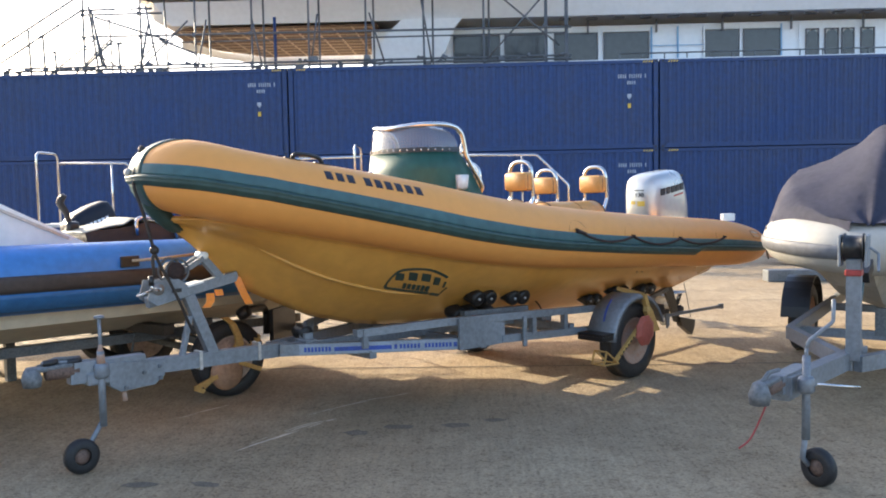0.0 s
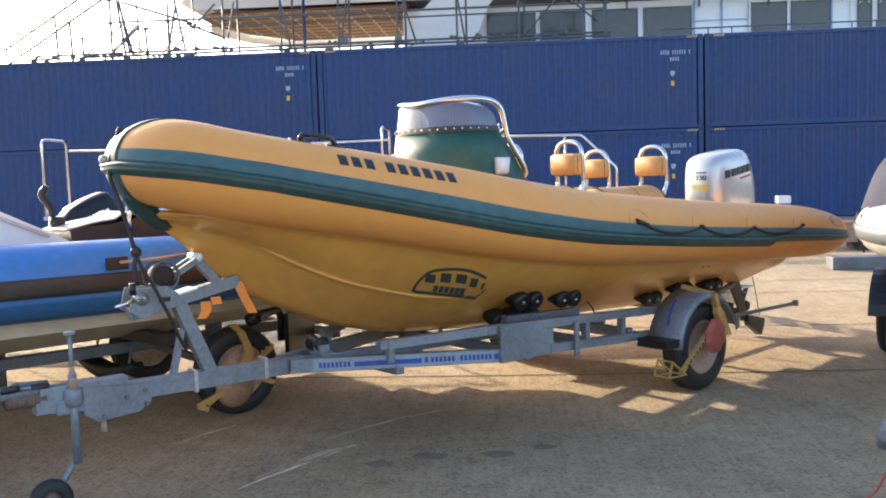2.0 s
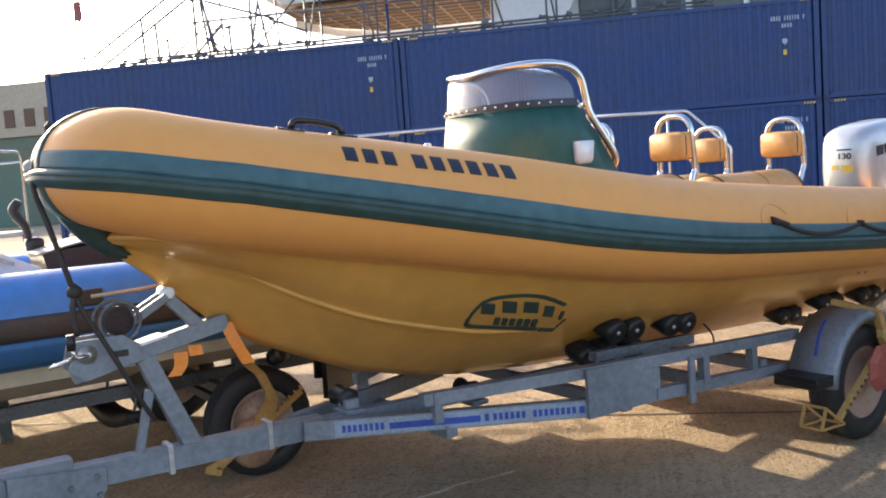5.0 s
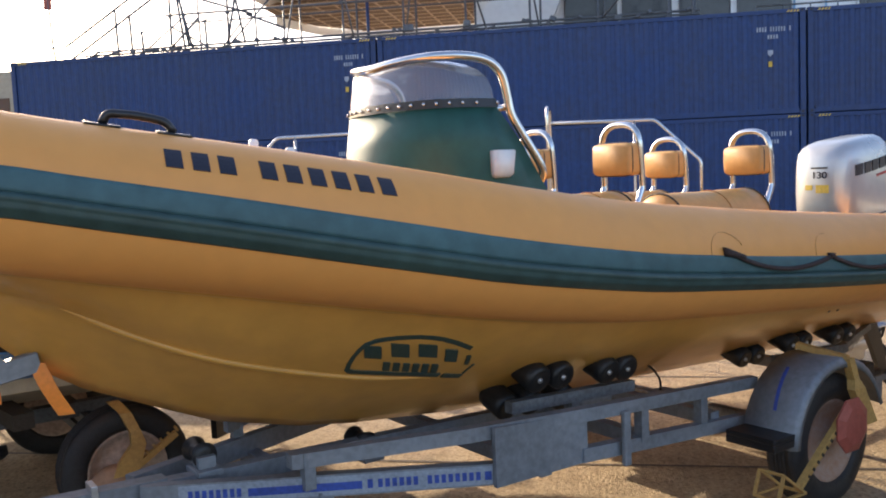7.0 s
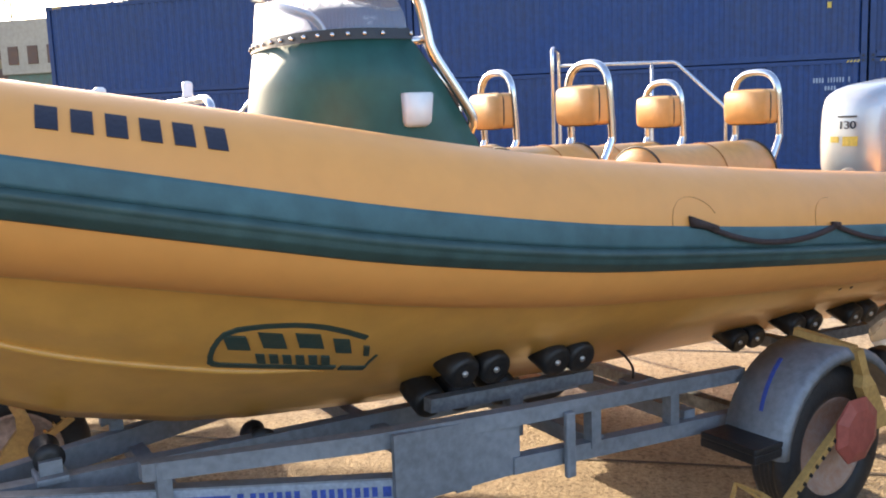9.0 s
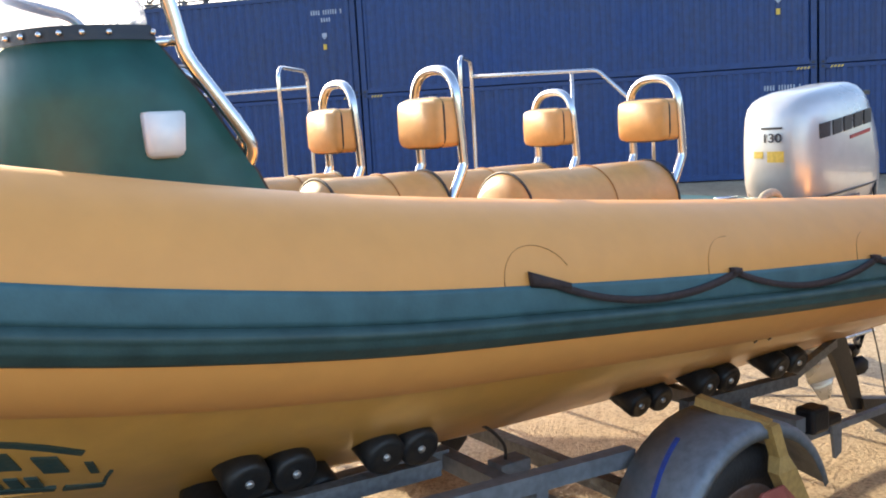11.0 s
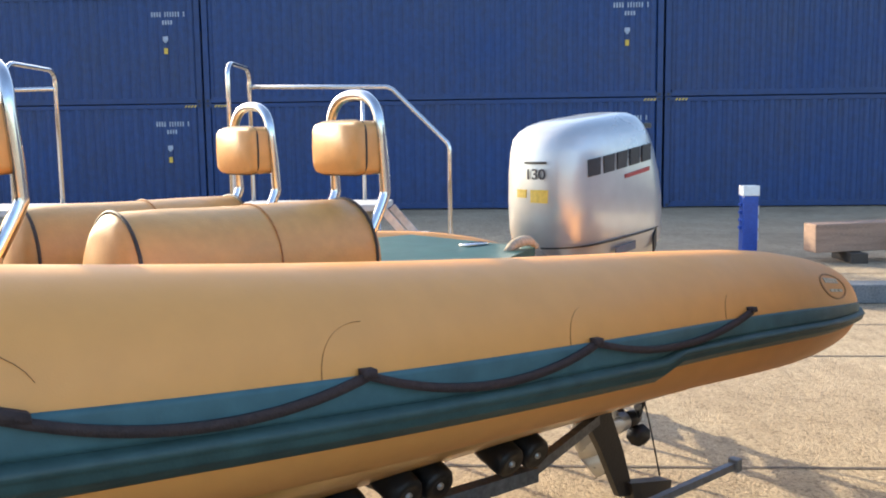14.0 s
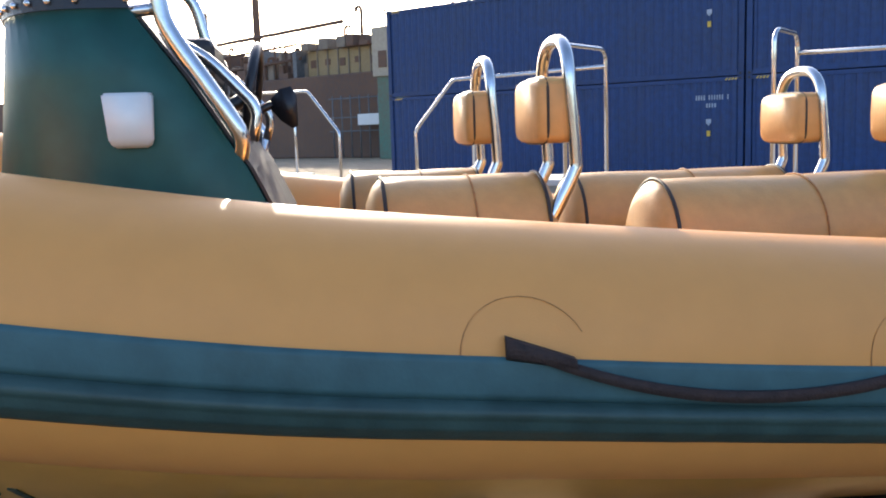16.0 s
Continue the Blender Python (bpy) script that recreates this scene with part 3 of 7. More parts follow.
for s in (1, -1):
    b = B()
    line = [Vector((x, -y + 0.004, z)) for x, y, z in HT]
    line = [v if s > 0 else other_side(v) for v in smooth_line(line, 5)]
    pipe(b, line, 0.016, 10)
    part("hull_flange", b, M_HULL, boat, "rounded moulded flange under the tube", True)
    b = B()
    line = smooth_line([Vector((x, -y, z)) for x, y, z in [(0.74, 0.252, 1.308)] + HS[3:7]], 6)
    line = [v if s > 0 else other_side(v) for v in line]
    pipe(b, line, lambda u: 0.013 * min(1, 0.2 + u * 6, 0.15 + (1 - u) * 5), 8)
    part("spray_rail", b, M_HULL, boat, "", True)
# drain holes in the hull side
b = B()
for x, z in ((4.42, 0.875), (4.50, 0.872)):
    p, n = hull_at(x, z)
    lathe(b, [(0.008, -0.002), (0.008, 0.003)], 10, Matrix.Translation(p) @ n.to_track_quat("Z", "Y").to_matrix().to_4x4(), True)
tagged(part("drain_holes", b, M_BLACK, boat), kind="stuff")
# badge on the hull: arched outline with bars for its lettering
def on_hull(x, z, h=0.004):
    p, n = hull_at(x, z)
    return p + n * h
def hull_strip(b, pts, w):
    """Flat thin bands along (x, z) points on the hull, w wide, one for each stretch."""
    for (x0, z0), (x1, z1) in zip(pts, pts[1:]):
        d = Vector((x1 - x0, z1 - z0)).normalized()
        nx, nz = -d.y * w / 2, d.x * w / 2
        ex, ez = d.x * w * 0.3, d.y * w * 0.3
        lo = []
        for k in range(4):
            x, z = x0 - ex + (x1 - x0 + 2 * ex) * k / 3, z0 - ez + (z1 - z0 + 2 * ez) * k / 3
            lo.append([on_hull(x + nx, z + nz), on_hull(x, z), on_hull(x - nx, z - nz), on_hull(x - nx, z - nz, -0.003), on_hull(x + nx, z + nz, -0.003)])
        rings(b, lo)
def badge(u, v):
    """Badge coordinates (0..1 along, 0..1 up) to the hull's x and z."""
    x = 1.728 + (u - 0.255 * v) * 0.565
    return x, 0.948 - u * 0.108 + v * 0.185
def badge_plate(b, u0, u1, v0, v1, lean):
    """A slightly slanted bar on the badge."""
    lo = []
    for k in range(4):
        u = u0 + (u1 - u0) * k / 3
        front = [on_hull(*badge(u + lean * j / 2, v0 + (v1 - v0) * j / 2)) for j in range(3)]
        back = [on_hull(*badge(u + lean * j / 2, v0 + (v1 - v0) * j / 2), -0.003) for j in (2, 1, 0)]
        lo.append(front + back)
    rings(b, lo)
b = B()
hull_strip(b, [badge(u, v) for u, v in [(0.70, 0.0), (0.04, 0.0), (0.01, 0.02), (0.0, 0.07), (0.03, 0.24), (0.08, 0.44), (0.14, 0.63), (0.20, 0.78), (0.29, 0.90), (0.37, 0.96), (0.45, 1.01), (0.54, 1.05), (0.625, 1.08), (0.715, 1.085), (0.80, 1.06), (0.90, 0.98), (0.995, 0.87)]], 0.015)
hull_strip(b, [badge(u, v) for u, v in [(0.75, -0.01), (0.90, -0.01)]], 0.018)
hull_strip(b, [badge(u, v) for u, v in [(0.93, 0.10), (0.96, 0.22), (1.01, 0.38)]], 0.008)
part("badge_outline", b, M_LOGO, boat, "green arched badge outline")
for u, v, h, w_ in ((0.215, 0.45, 0.27, 0.056), (0.425, 0.53, 0.30, 0.060), (0.635, 0.57, 0.29, 0.064), (0.81, 0.47, 0.29, 0.044), (0.945, 0.40, 0.22, 0.016)):
    b = B()
    badge_plate(b, u - w_ * 1.1, u + w_ * 1.1, v - 0.02, v + h + 0.03, 0.03)
    part("badge_bar", b, M_LOGO, boat, "worn green badge bar")
for i in range(6):
    b = B()
    u = 0.285 + i * 0.075
    badge_plate(b, u - 0.025, u + 0.025, 0.09, 0.33, 0.025)
    part("badge_bar", b, M_LOGO, boat, "worn green badge bar")
# registration row on the tube, as plain bars
def tube_plate(b, x0, x1, a0, a1, h=0.003):
    lo = []
    for k in range(4):
        f = at_x(x0 + (x1 - x0) * k / 3)
        lo.append([on_tube(f, radians(a0 + (a1 - a0) * j / 4), h) for j in range(5)] + [on_tube(f, radians(a1 - (a1 - a0) * j / 4), -0.002) for j in range(5)])
    rings(b, lo)
x = 1.015
for i in range(10):
    wch = 0.047
    if i == 3:
        x += 0.045
        continue
    b = B()
    tube_plate(b, x, x + wch, 33.5, 50)
    part("registration_bar", b, M_LETTER, boat, "dark registration bar")
    x += wch + 0.0265
# webbing grab line along the quarter, with its patches and pen arcs
STRAPS = [(3.16, 12.0), (3.87, 8.5), (4.59, 7.8), (5.42, 13.0)]
for (xa, aa), (xb, ab) in zip(STRAPS, STRAPS[1:]):
    b = B()
    lo = []
    for k in range(19):
        u = k / 18
        x = xa + (xb - xa) * u
        a = aa + (ab - aa) * u - 15 * 4 * u * (1 - u) * (0.9 if xa < 5 else 0.8)
        f = at_x(x)
        tw = 2.3
        lo.append([on_tube(f, radians(a + tw * 0.9), 0.006), on_tube(f, radians(a + tw * 0.9), 0.017), on_tube(f, radians(a - tw * 0.9), 0.019), on_tube(f, radians(a - tw * 0.9), 0.006)])
    rings(b, lo)
    part("grab_line", b, M_WEB, boat, "dark webbing grab line", True)
for i, (x, a) in enumerate(STRAPS):
    b = B()
    d = 0.085 if i == 0 else 0.016
    lo = []
    for k in range(5):
        u = k / 4
        f = at_x(x - (0.016 if i else 0.03) + (d + (0.016 if i else 0.03)) * u)
        hw = 2.8 if i else 4.6 * (1 - 0.45 * u)
        ac = a + (1 if i else 1 - 5 * u)
        lo.append([on_tube(f, radians(ac + hw), 0.004), on_tube(f, radians(ac + hw * 0.6), 0.024), on_tube(f, radians(ac - hw * 0.6), 0.024), on_tube(f, radians(ac - hw), 0.004)])
    rings(b, lo)
    part("strap_end", b, M_WEB, boat, "", True)
for xc, ac, rad, sweep in ((3.165, 9, 0.11, 0.85), (3.885, 9, 0.115, 0.52), (4.60, 9, 0.10, 0.42), (5.365, 10, 0.09, 0.32)):
    b = B()
    lo = []
    for k in range(15):
        th = math.pi * (1.0 - sweep * k / 14)
        x, dz = xc + rad * math.cos(th), rad * math.sin(th) * 0.95
        f = at_x(x)
        a = ac + math.degrees(dz / f[1])
        w_ = 0.22 * (1 - 0.8 * k / 14)
        f2 = at_x(x + 0.0018 * (1 - 0.75 * k / 14))
        lo.append([on_tube(f, radians(a - w_), 0.0015), on_tube(f2, radians(a + w_), 0.0015), on_tube(f2, radians(a + w_), -0.001), on_tube(f, radians(a - w_), -0.001)])
    rings(b, lo)
    part("patch_outline", b, M_SEAM, boat)
# maker's roundel near the stern cone
b = B()
RING = [(6.14 + 0.125 * math.cos(a), 31 + 15 * math.sin(a)) for a in [2 * math.pi * k / 28 for k in range(29)]]
lo = []
for (xa, aa), q in zip(RING, range(29)):
    k_ = 0.9
    xb, ab = 6.14 + (xa - 6.14) * k_, 31 + (aa - 31) * k_
    lo.append([on_tube(at_x(xa), radians(aa), 0.002), on_tube(at_x(xb), radians(ab), 0.002), on_tube(at_x(xb), radians(ab), -0.002), on_tube(at_x(xa), radians(aa), -0.002)])
rings(b, lo)
part("roundel_outline", b, M_SEAM, boat, "faded oval print outline")
b = B()
for k in range(5):
    tube_plate(b, 6.07 + 0.028 * k, 6.09 + 0.028 * k, 34, 40)
for k in range(3):
    tube_plate(b, 6.08 + 0.045 * k, 6.115 + 0.045 * k, 24, 27)
tagged(part("faded_print", b, M_FADE, boat, "faded pale printed bars"), kind="stuff")
# carrying handle and valve on the tube top
b = B()
pts = []
for x, a, h in ((0.86, 84, 0.004), (0.875, 84, 0.038), (0.96, 84, 0.044), (1.04, 84, 0.036), (1.06, 84, 0.004)):
    pts.append(on_tube(at_x(x), radians(a), h))
pipe(b, pts, 0.014, 8, fillet=0.04)
for x in (0.86, 1.06):
    tube_plate(b, x - 0.05, x + 0.05, 78, 90, 0.006)
part("carry_handle", b, M_BLACK, boat, "black moulded carrying handle", True)
b = B()
v = on_tube(at_x(1.42), radians(92))
lathe(b, [(0.016, -0.01), (0.016, 0.006), (0.009, 0.012)], 14, pose(v.x, v.y, v.z), True)
part("valve_cap", b, M_WHITE, boat, "", True)

# ---- console, screen and hoop ----
def d_plan(x_aft, hw, nose, cy, z, n=28):
    """Half-oval in plan, open aft: from port aft round the front to starboard aft."""
    return [Vector((x_aft - nose * math.sin(math.pi * k / n) ** 0.66, cy - hw * math.cos(math.pi * k / n), z)) for k in range(n + 1)]
CY = -0.02
con = [(2.82, 0.52, 0.72, 1.02, 0.02), (2.765, 0.505, 0.695, 1.45, 0.015), (2.695, 0.50, 0.632, 1.60, 0.008), (2.57, 0.472, 0.475, 1.80, -0.008), (2.465, 0.437, 0.345, 1.945, -0.023)]
TOPC = -0.023
b = B()
lo = []
for xa, hw, nose, z, cy_ in con:
    lp = d_plan(xa, hw, nose, cy_, z)
    lo.append(lp)
rings(b, lo)
console = part("console", b, M_CONSOLE, boat, "green glassfibre steering console", True)
for f in console.data.polygons:
    if len(f.vertices) > 4 or abs(f.normal.x) > 0.75 and f.center.x > 2.4:
        f.use_smooth = False
def ring_band(lp0, lp1, th):
    b = B()
    c0 = Vector((2.3, CY, 0))
    def off(v):
        d = Vector((v.x - c0.x, v.y - c0.y, 0))
        return v + d.normalized() * th
    lo = [[a, c, off(c), off(a)] for a, c in zip(lp0, lp1)]
    return rings(b, lo)
part("screen_gasket", ring_band(d_plan(2.468, 0.439, 0.350, TOPC, 1.944), d_plan(2.458, 0.432, 0.338, TOPC, 1.980), 0.005), M_BLACK, console, "black gasket strip with steel studs")
stud_line = d_plan(2.463, 0.441, 0.350, TOPC, 1.962, 20)
for v in stud_line:
    b = B()
    d = Vector((v.x - 2.3, v.y - CY, 0)).normalized()
    lathe(b, [(0.0075, 0.0), (0.0075, 0.004), (0.004, 0.007)], 10, Matrix.Translation(v) @ d.to_track_quat("Z", "Y").to_matrix().to_4x4(), True)
    part("stud", b, M_STEEL, console, "", True)
b = B()
SCREEN = ((2.456, 0.430, 0.336, 1.976), (2.452, 0.426, 0.326, 2.02), (2.436, 0.414, 0.303, 2.065), (2.405, 0.392, 0.267, 2.10), (2.36, 0.360, 0.217, 2.125), (2.31, 0.320, 0.162, 2.138))
sheet(b, [d_plan(xa, hw, nose, TOPC, z, 40) for xa, hw, nose, z in SCREEN])
scr = part("windscreen", b, M_GLASS, boat, "curved smoked acrylic windscreen", True)
scr.visible_shadow = False
b = B()
half_hoop = [Vector(p) for p in ((2.645, -0.43, 1.60), (2.675, -0.465, 1.62), (2.685, -0.485, 1.665), (2.665, -0.488, 1.71), (2.614, -0.48, 1.79), (2.545, -0.465, 1.90), (2.527, -0.46, 1.97), (2.505, -0.458, 2.06), (2.475, -0.455, 2.105), (2.425, -0.448, 2.136), (2.342, -0.425, 2.152), (2.25, -0.36, 2.156), (2.19, -0.27, 2.152), (2.145, -0.16, 2.143), (2.125, -0.035, 2.135))]
stbd = [Vector((p.x, 2 * TOPC - p.y, p.z)) for p in half_hoop[-2::-1]]
pipe(b, smooth_line(half_hoop + stbd, 4), 0.0185, 14)
for s in (-1, 1):
    pipe(b, [(2.53, TOPC + s * 0.425, 1.945), (2.44, TOPC + s * 0.42, 1.935)], 0.014, 10)
part("screen_hoop", b, M_STEEL, boat, "polished stainless steel grab hoop", True)
for s in (-1, 1):
    b = B()
    pipe(b, [(2.50, TOPC + s * 0.30, 1.90), (2.60, TOPC + s * 0.33, 1.86), (2.72, CY + s * 0.34, 1.73), (2.70, CY + s * 0.34, 1.66)], 0.013, 10, fillet=0.06)
    part("dash_rail", b, M_STEEL, boat, "", True)
b = B()
rings(b, [[(x0, y0, z), (x1, y0, z), (x1, -0.465, z), (x0, -0.465, z)] for x0, x1, y0, z in ((2.425, 2.495, -0.495, 1.652), (2.416, 2.504, -0.512, 1.665), (2.41, 2.508, -0.525, 1.765), (2.416, 2.502, -0.508, 1.767), (2.418, 2.50, -0.506, 1.74))])
bmesh.ops.bevel(b, geom=b.edges[:], offset=0.004, segments=2, affect="EDGES")
part("pocket", b, M_WHITE, boat, "white plastic open pocket", True)
b = B()
th = [Vector((2.68 + 0.02 * math.sin(a) , 0.12 + 0.17 * math.cos(a), 1.78 + 0.17 * math.sin(a) * 0.8)) for a in [2 * math.pi * k / 28 for k in range(29)]]
pipe(b, th, 0.014, 8)
for k in range(3):
    pipe(b, [(2.66, 0.12, 1.78), th[k * 9]], 0.009, 6)
pipe(b, [(2.66, 0.12, 1.78), (2.55, 0.12, 1.72)], 0.02, 8)
part("steering_wheel", b, M_BLACK, boat, "black steering wheel", True)
for x0, x1, y0, y1, z0, z1 in ((2.50, 2.62, -0.30, -0.02, 1.80, 1.90), (2.53, 2.60, 0.22, 0.32, 1.78, 1.90)):
    b = B()
    box(b, x0, x1, y0, y1, z0, z1, 0.02)
    part("instrument_pod", b, M_BLACK, boat)
# black sheet over the aft face; the colour takes in the dash's shade
b = B()
rings(b, [[Vector((xa + dx, cy_ - hw + 0.012, z)) for dx in (0.004, 0.012)] + [Vector((xa + dx, cy_ + hw - 0.012, z)) for dx in (0.012, 0.004)] for xa, hw, nose, z, cy_ in con])
part("dash_panel", b, M_PIPING, boat, "black dash panel with its shade in the colour")
b = B()
box(b, 2.58, 2.66, -0.04, 0.06, 1.64, 1.73, 0.012)
pipe(b, [(2.65, 0.02, 1.71), (2.71, 0.03, 1.745), (2.76, 0.03, 1.765)], 0.012, 8)
rings(b, [[(x, 0.03 - w_, zc - h_), (x, 0.03 + w_, zc - h_), (x, 0.03 + w_, zc + h_), (x, 0.03 - w_, zc + h_)] for x, w_, h_, zc in ((2.73, 0.010, 0.014, 1.755), (2.755, 0.020, 0.042, 1.752), (2.785, 0.022, 0.056, 1.745), (2.80, 0.014, 0.040, 1.735))])
part("throttle_lever", b, M_BLACK, boat, "black throttle lever", True)
# deck inside the tubes
b = B()
box(b, 2.45, 5.66, -0.46, 0.54, 0.96, 1.0)
part("deck", b, M_DECK, boat, "grey inner deck")

b = B()
lo = []
for x in (0.62, 0.8, 1.1, 1.5, 1.9, 2.44):
    w_, z = interp(x, HT, 1) * 0.88 - 0.02, interp(x, HT, 2) - 0.02
    a_, c_ = Vector((x, -w_, z)), other_side(Vector((x, -w_, z)))
    lo.append([a_, c_, c_ + Vector((0, 0, 0.02)), a_ + Vector((0, 0, 0.02))])
rings(b, lo)
part("bow_deck", b, M_DECK, boat, "grey bow deck inside the tubes")

# ---- jockey seats ----
def seat(x0, x1, cy, ztop, w=0.34, rear=True, hoop_x=None, hz=0.37, hoop_cy=None):
    """A ridden pod with an arched cross-section, piping at its ends and a hooped backrest."""
    r = w / 2
    def arch_loop(x, s=1.0, drop=0.0):
        pts = [Vector((x, cy - r * s, 0.99))]
        for k in range(17):
            a = math.pi * k / 16
            pts.append(Vector((x, cy - r * s * math.cos(a), ztop - drop - r * 0.95 + r * 0.95 * s * math.sin(a))))
        pts.append(Vector((x, cy + r * s, 0.99)))
        return pts
    b = B()
    rings(b, [arch_loop(x0 - 0.035, 0.82, 0.03), arch_loop(x0 - 0.02, 0.93, 0.01), arch_loop(x0, 1.0)] + [arch_loop(x0 + (x1 - x0) * k / 6, 1.0 + 0.012 * math.sin(k * 1.7)) for k in range(1, 6)] + [arch_loop(x1, 1.0), arch_loop(x1 + 0.02, 0.95, 0.012)])
    bmesh.ops.recalc_face_normals(b, faces=b.faces)
    pod = part("jockey_seat", b, M_VINYL, boat, "orange vinyl ridden pod seat", True)
    for xp in (x0, x1, x0 + (x1 - x0) * 0.55):
        b = B()
        pipe(b, [p + (p - Vector((xp, cy, ztop - r))).normalized() * 0.001 for p in arch_loop(xp, 1.004)], 0.005 if xp in (x0, x1) else 0.0025, 6)
        part("piping", b, M_PIPING if xp in (x0, x1) else M_SEAM, pod, "", True)
    hx = hoop_x - 0.008
    cy = cy if hoop_cy is None else hoop_cy
    hw = 0.128
    zt = ztop + hz
    b = B()
    pts = []
    for s in (-1, 1):
        leg = [Vector((hx - 0.11, cy + s * hw, ztop - 0.20)), Vector((hx - 0.08, cy + s * hw, ztop - 0.14)), Vector((hx - 0.008, cy + s * hw, ztop - 0.005)), Vector((hx, cy + s * hw, ztop + 0.045)), Vector((hx - 0.012, cy + s * hw, zt - hw * 0.95))]
        if s < 0:
            pts = leg
            pts += [Vector((hx - 0.014, cy - hw * math.copysign(abs(math.cos(math.pi * k / 10)) ** 0.8, math.cos(math.pi * k / 10)), zt - hw * 0.95 + hw * 0.95 * math.sin(math.pi * k / 10) ** 0.8)) for k in range(1, 10)]
        else:
            pts += leg[::-1]
    pipe(b, smooth_line(pts, 4), 0.0165, 12)
    part("hoop", b, M_STEEL, pod, "polished stainless steel hoop", True)
    b = B()
    z0, z1 = ztop + 0.074, ztop + 0.238
    lo = []
    n = 20
    for dx, s in ((0.012, 0.90), (0.004, 0.985), (-0.025, 1.0), (-0.062, 1.0), (-0.076, 0.97), (-0.084, 0.90)):
        lp = []
        for k in range(n):
            a = 2 * math.pi * k / n
            ca, sa = math.cos(a), math.sin(a)
            lp.append(Vector((hx - 0.005 + dx - 0.004 * (1 - abs(sa)), cy + s * (hw + 0.003) * math.copysign(abs(ca) ** 0.28, ca), (z0 + z1) / 2 + s * (z1 - z0) / 2 * math.copysign(abs(sa) ** 0.28, sa))))
        lo.append(lp)
    rings(b, lo)
    bmesh.ops.recalc_face_normals(b, faces=b.faces)
    br = part("backrest", b, M_VINYL, pod, "orange vinyl backrest cushion", True)
    b = B()
    lp = []
    for k in range(40):
        a = 2 * math.pi * k / 40
        ca, sa = math.cos(a), math.sin(a)
        lp.append(Vector((hx - 0.068, cy + 0.995 * (hw + 0.003) * math.copysign(abs(ca) ** 0.35, ca), (z0 + z1) / 2 + 0.995 * (z1 - z0) / 2 * math.copysign(abs(sa) ** 0.35, sa))))
    pipe(b, lp + lp[:2], 0.0038, 6)
    part("piping", b, M_PIPING, pod, "", True)
seat(3.0, 3.40, -0.20, 1.555, hoop_x=3.48, hoop_cy=-0.205, hz=0.33)
seat(2.95, 3.34, 0.34, 1.55, hoop_x=3.40, hoop_cy=0.345, hz=0.332)
seat(3.72, 4.44, -0.22, 1.525, hoop_x=4.51, hoop_cy=-0.225, hz=0.318)
seat(3.66, 4.36, 0.34, 1.52, hoop_x=4.48, hoop_cy=0.345, hz=0.31)
# engine deck and splash well edge
b = B()
rings(b, [[(4.52, -0.33, z), (5.06, -0.33, z), (5.38, -0.17, z), (5.38, 0.58, z), (4.52, 0.60, z)] for z in (1.0, 1.284, 1.291)])
part("stern_locker", b, M_CONSOLE, boat, "low green glassfibre stern locker")
b = B()
box(b, 5.20, 5.32, 0.02, 0.07, 1.291, 1.302, 0.004)
part("locker_hinge", b, M_STEEL, boat, "", True)
b = B()
box(b, 4.60, 4.68, -0.345, -0.33, 1.20, 1.235, 0.004)
part("locker_catch", b, M_STEEL, boat, "", True)
b = B()
pipe(b, smooth_line([(5.22, -0.17, 1.285), (5.27, -0.17, 1.312), (5.35, -0.16, 1.318), (5.41, -0.15, 1.29)], 5), lambda u: 0.012 + 0.009 * math.sin(math.pi * min(1, u * 1.1)), 12)
part("rope_end", b, M_ROPE, boat, "frayed pale rope end", True)

# ---- outboard ----
MY = 0.09
motor = tagged(empty("outboard_motor", BOAT @ pose(0, 0, 0)), "silver four-stroke outboard motor clamped to the transom", "outboard motor")
def cowl_loop(z, xf, xb, hw, p=0.54, n=44):
    lp = []
    for k in range(n):
        a = 2 * math.pi * k / n
        ca, sa = math.cos(a), math.sin(a)
        x = (xf + xb) / 2 + (xb - xf) / 2 * math.copysign(abs(ca) ** (p if ca > 0 else p * 0.95), ca)
        lp.append(Vector((x, MY + hw * 1.05 * math.copysign(abs(sa) ** 0.70, sa), z)))
    return lp
def tilt(lp, zf):
    """Slopes a loop so that its front drops by zf."""
    return [Vector((v.x, v.y, v.z - zf * max(0, (6.25 - v.x) / 0.6))) for v in lp]
b = B()
rings(b, [cowl_loop(1.12, 5.80, 6.24, 0.14), cowl_loop(1.17, 5.70, 6.36, 0.185), cowl_loop(1.24, 5.655, 6.405, 0.21), cowl_loop(1.32, 5.64, 6.41, 0.221), cowl_loop(1.44, 5.636, 6.40, 0.224), cowl_loop(1.56, 5.64, 6.372, 0.222), tilt(cowl_loop(1.66, 5.648, 6.335, 0.216), 0.01), tilt(cowl_loop(1.725, 5.662, 6.305, 0.207), 0.02), tilt(cowl_loop(1.775, 5.69, 6.275, 0.192), 0.04), tilt(cowl_loop(1.812, 5.73, 6.24, 0.168), 0.058), tilt(cowl_loop(1.835, 5.79, 6.20, 0.132), 0.068), tilt(cowl_loop(1.845, 5.88, 6.13, 0.075), 0.075)])
bmesh.ops.recalc_face_normals(b, faces=b.faces)
cowl = part("cowling", b, M_SILVER, motor, "silver painted rounded cowling", True)
LOOP = cowl_loop(1.5, 5.637, 6.388, 0.2235, n=720)
LOOP = LOOP[360:] + LOOP[:360]           # from the front centre, round the port side
LOOP = LOOP if LOOP[20].y < MY else [LOOP[0]] + LOOP[:0:-1]
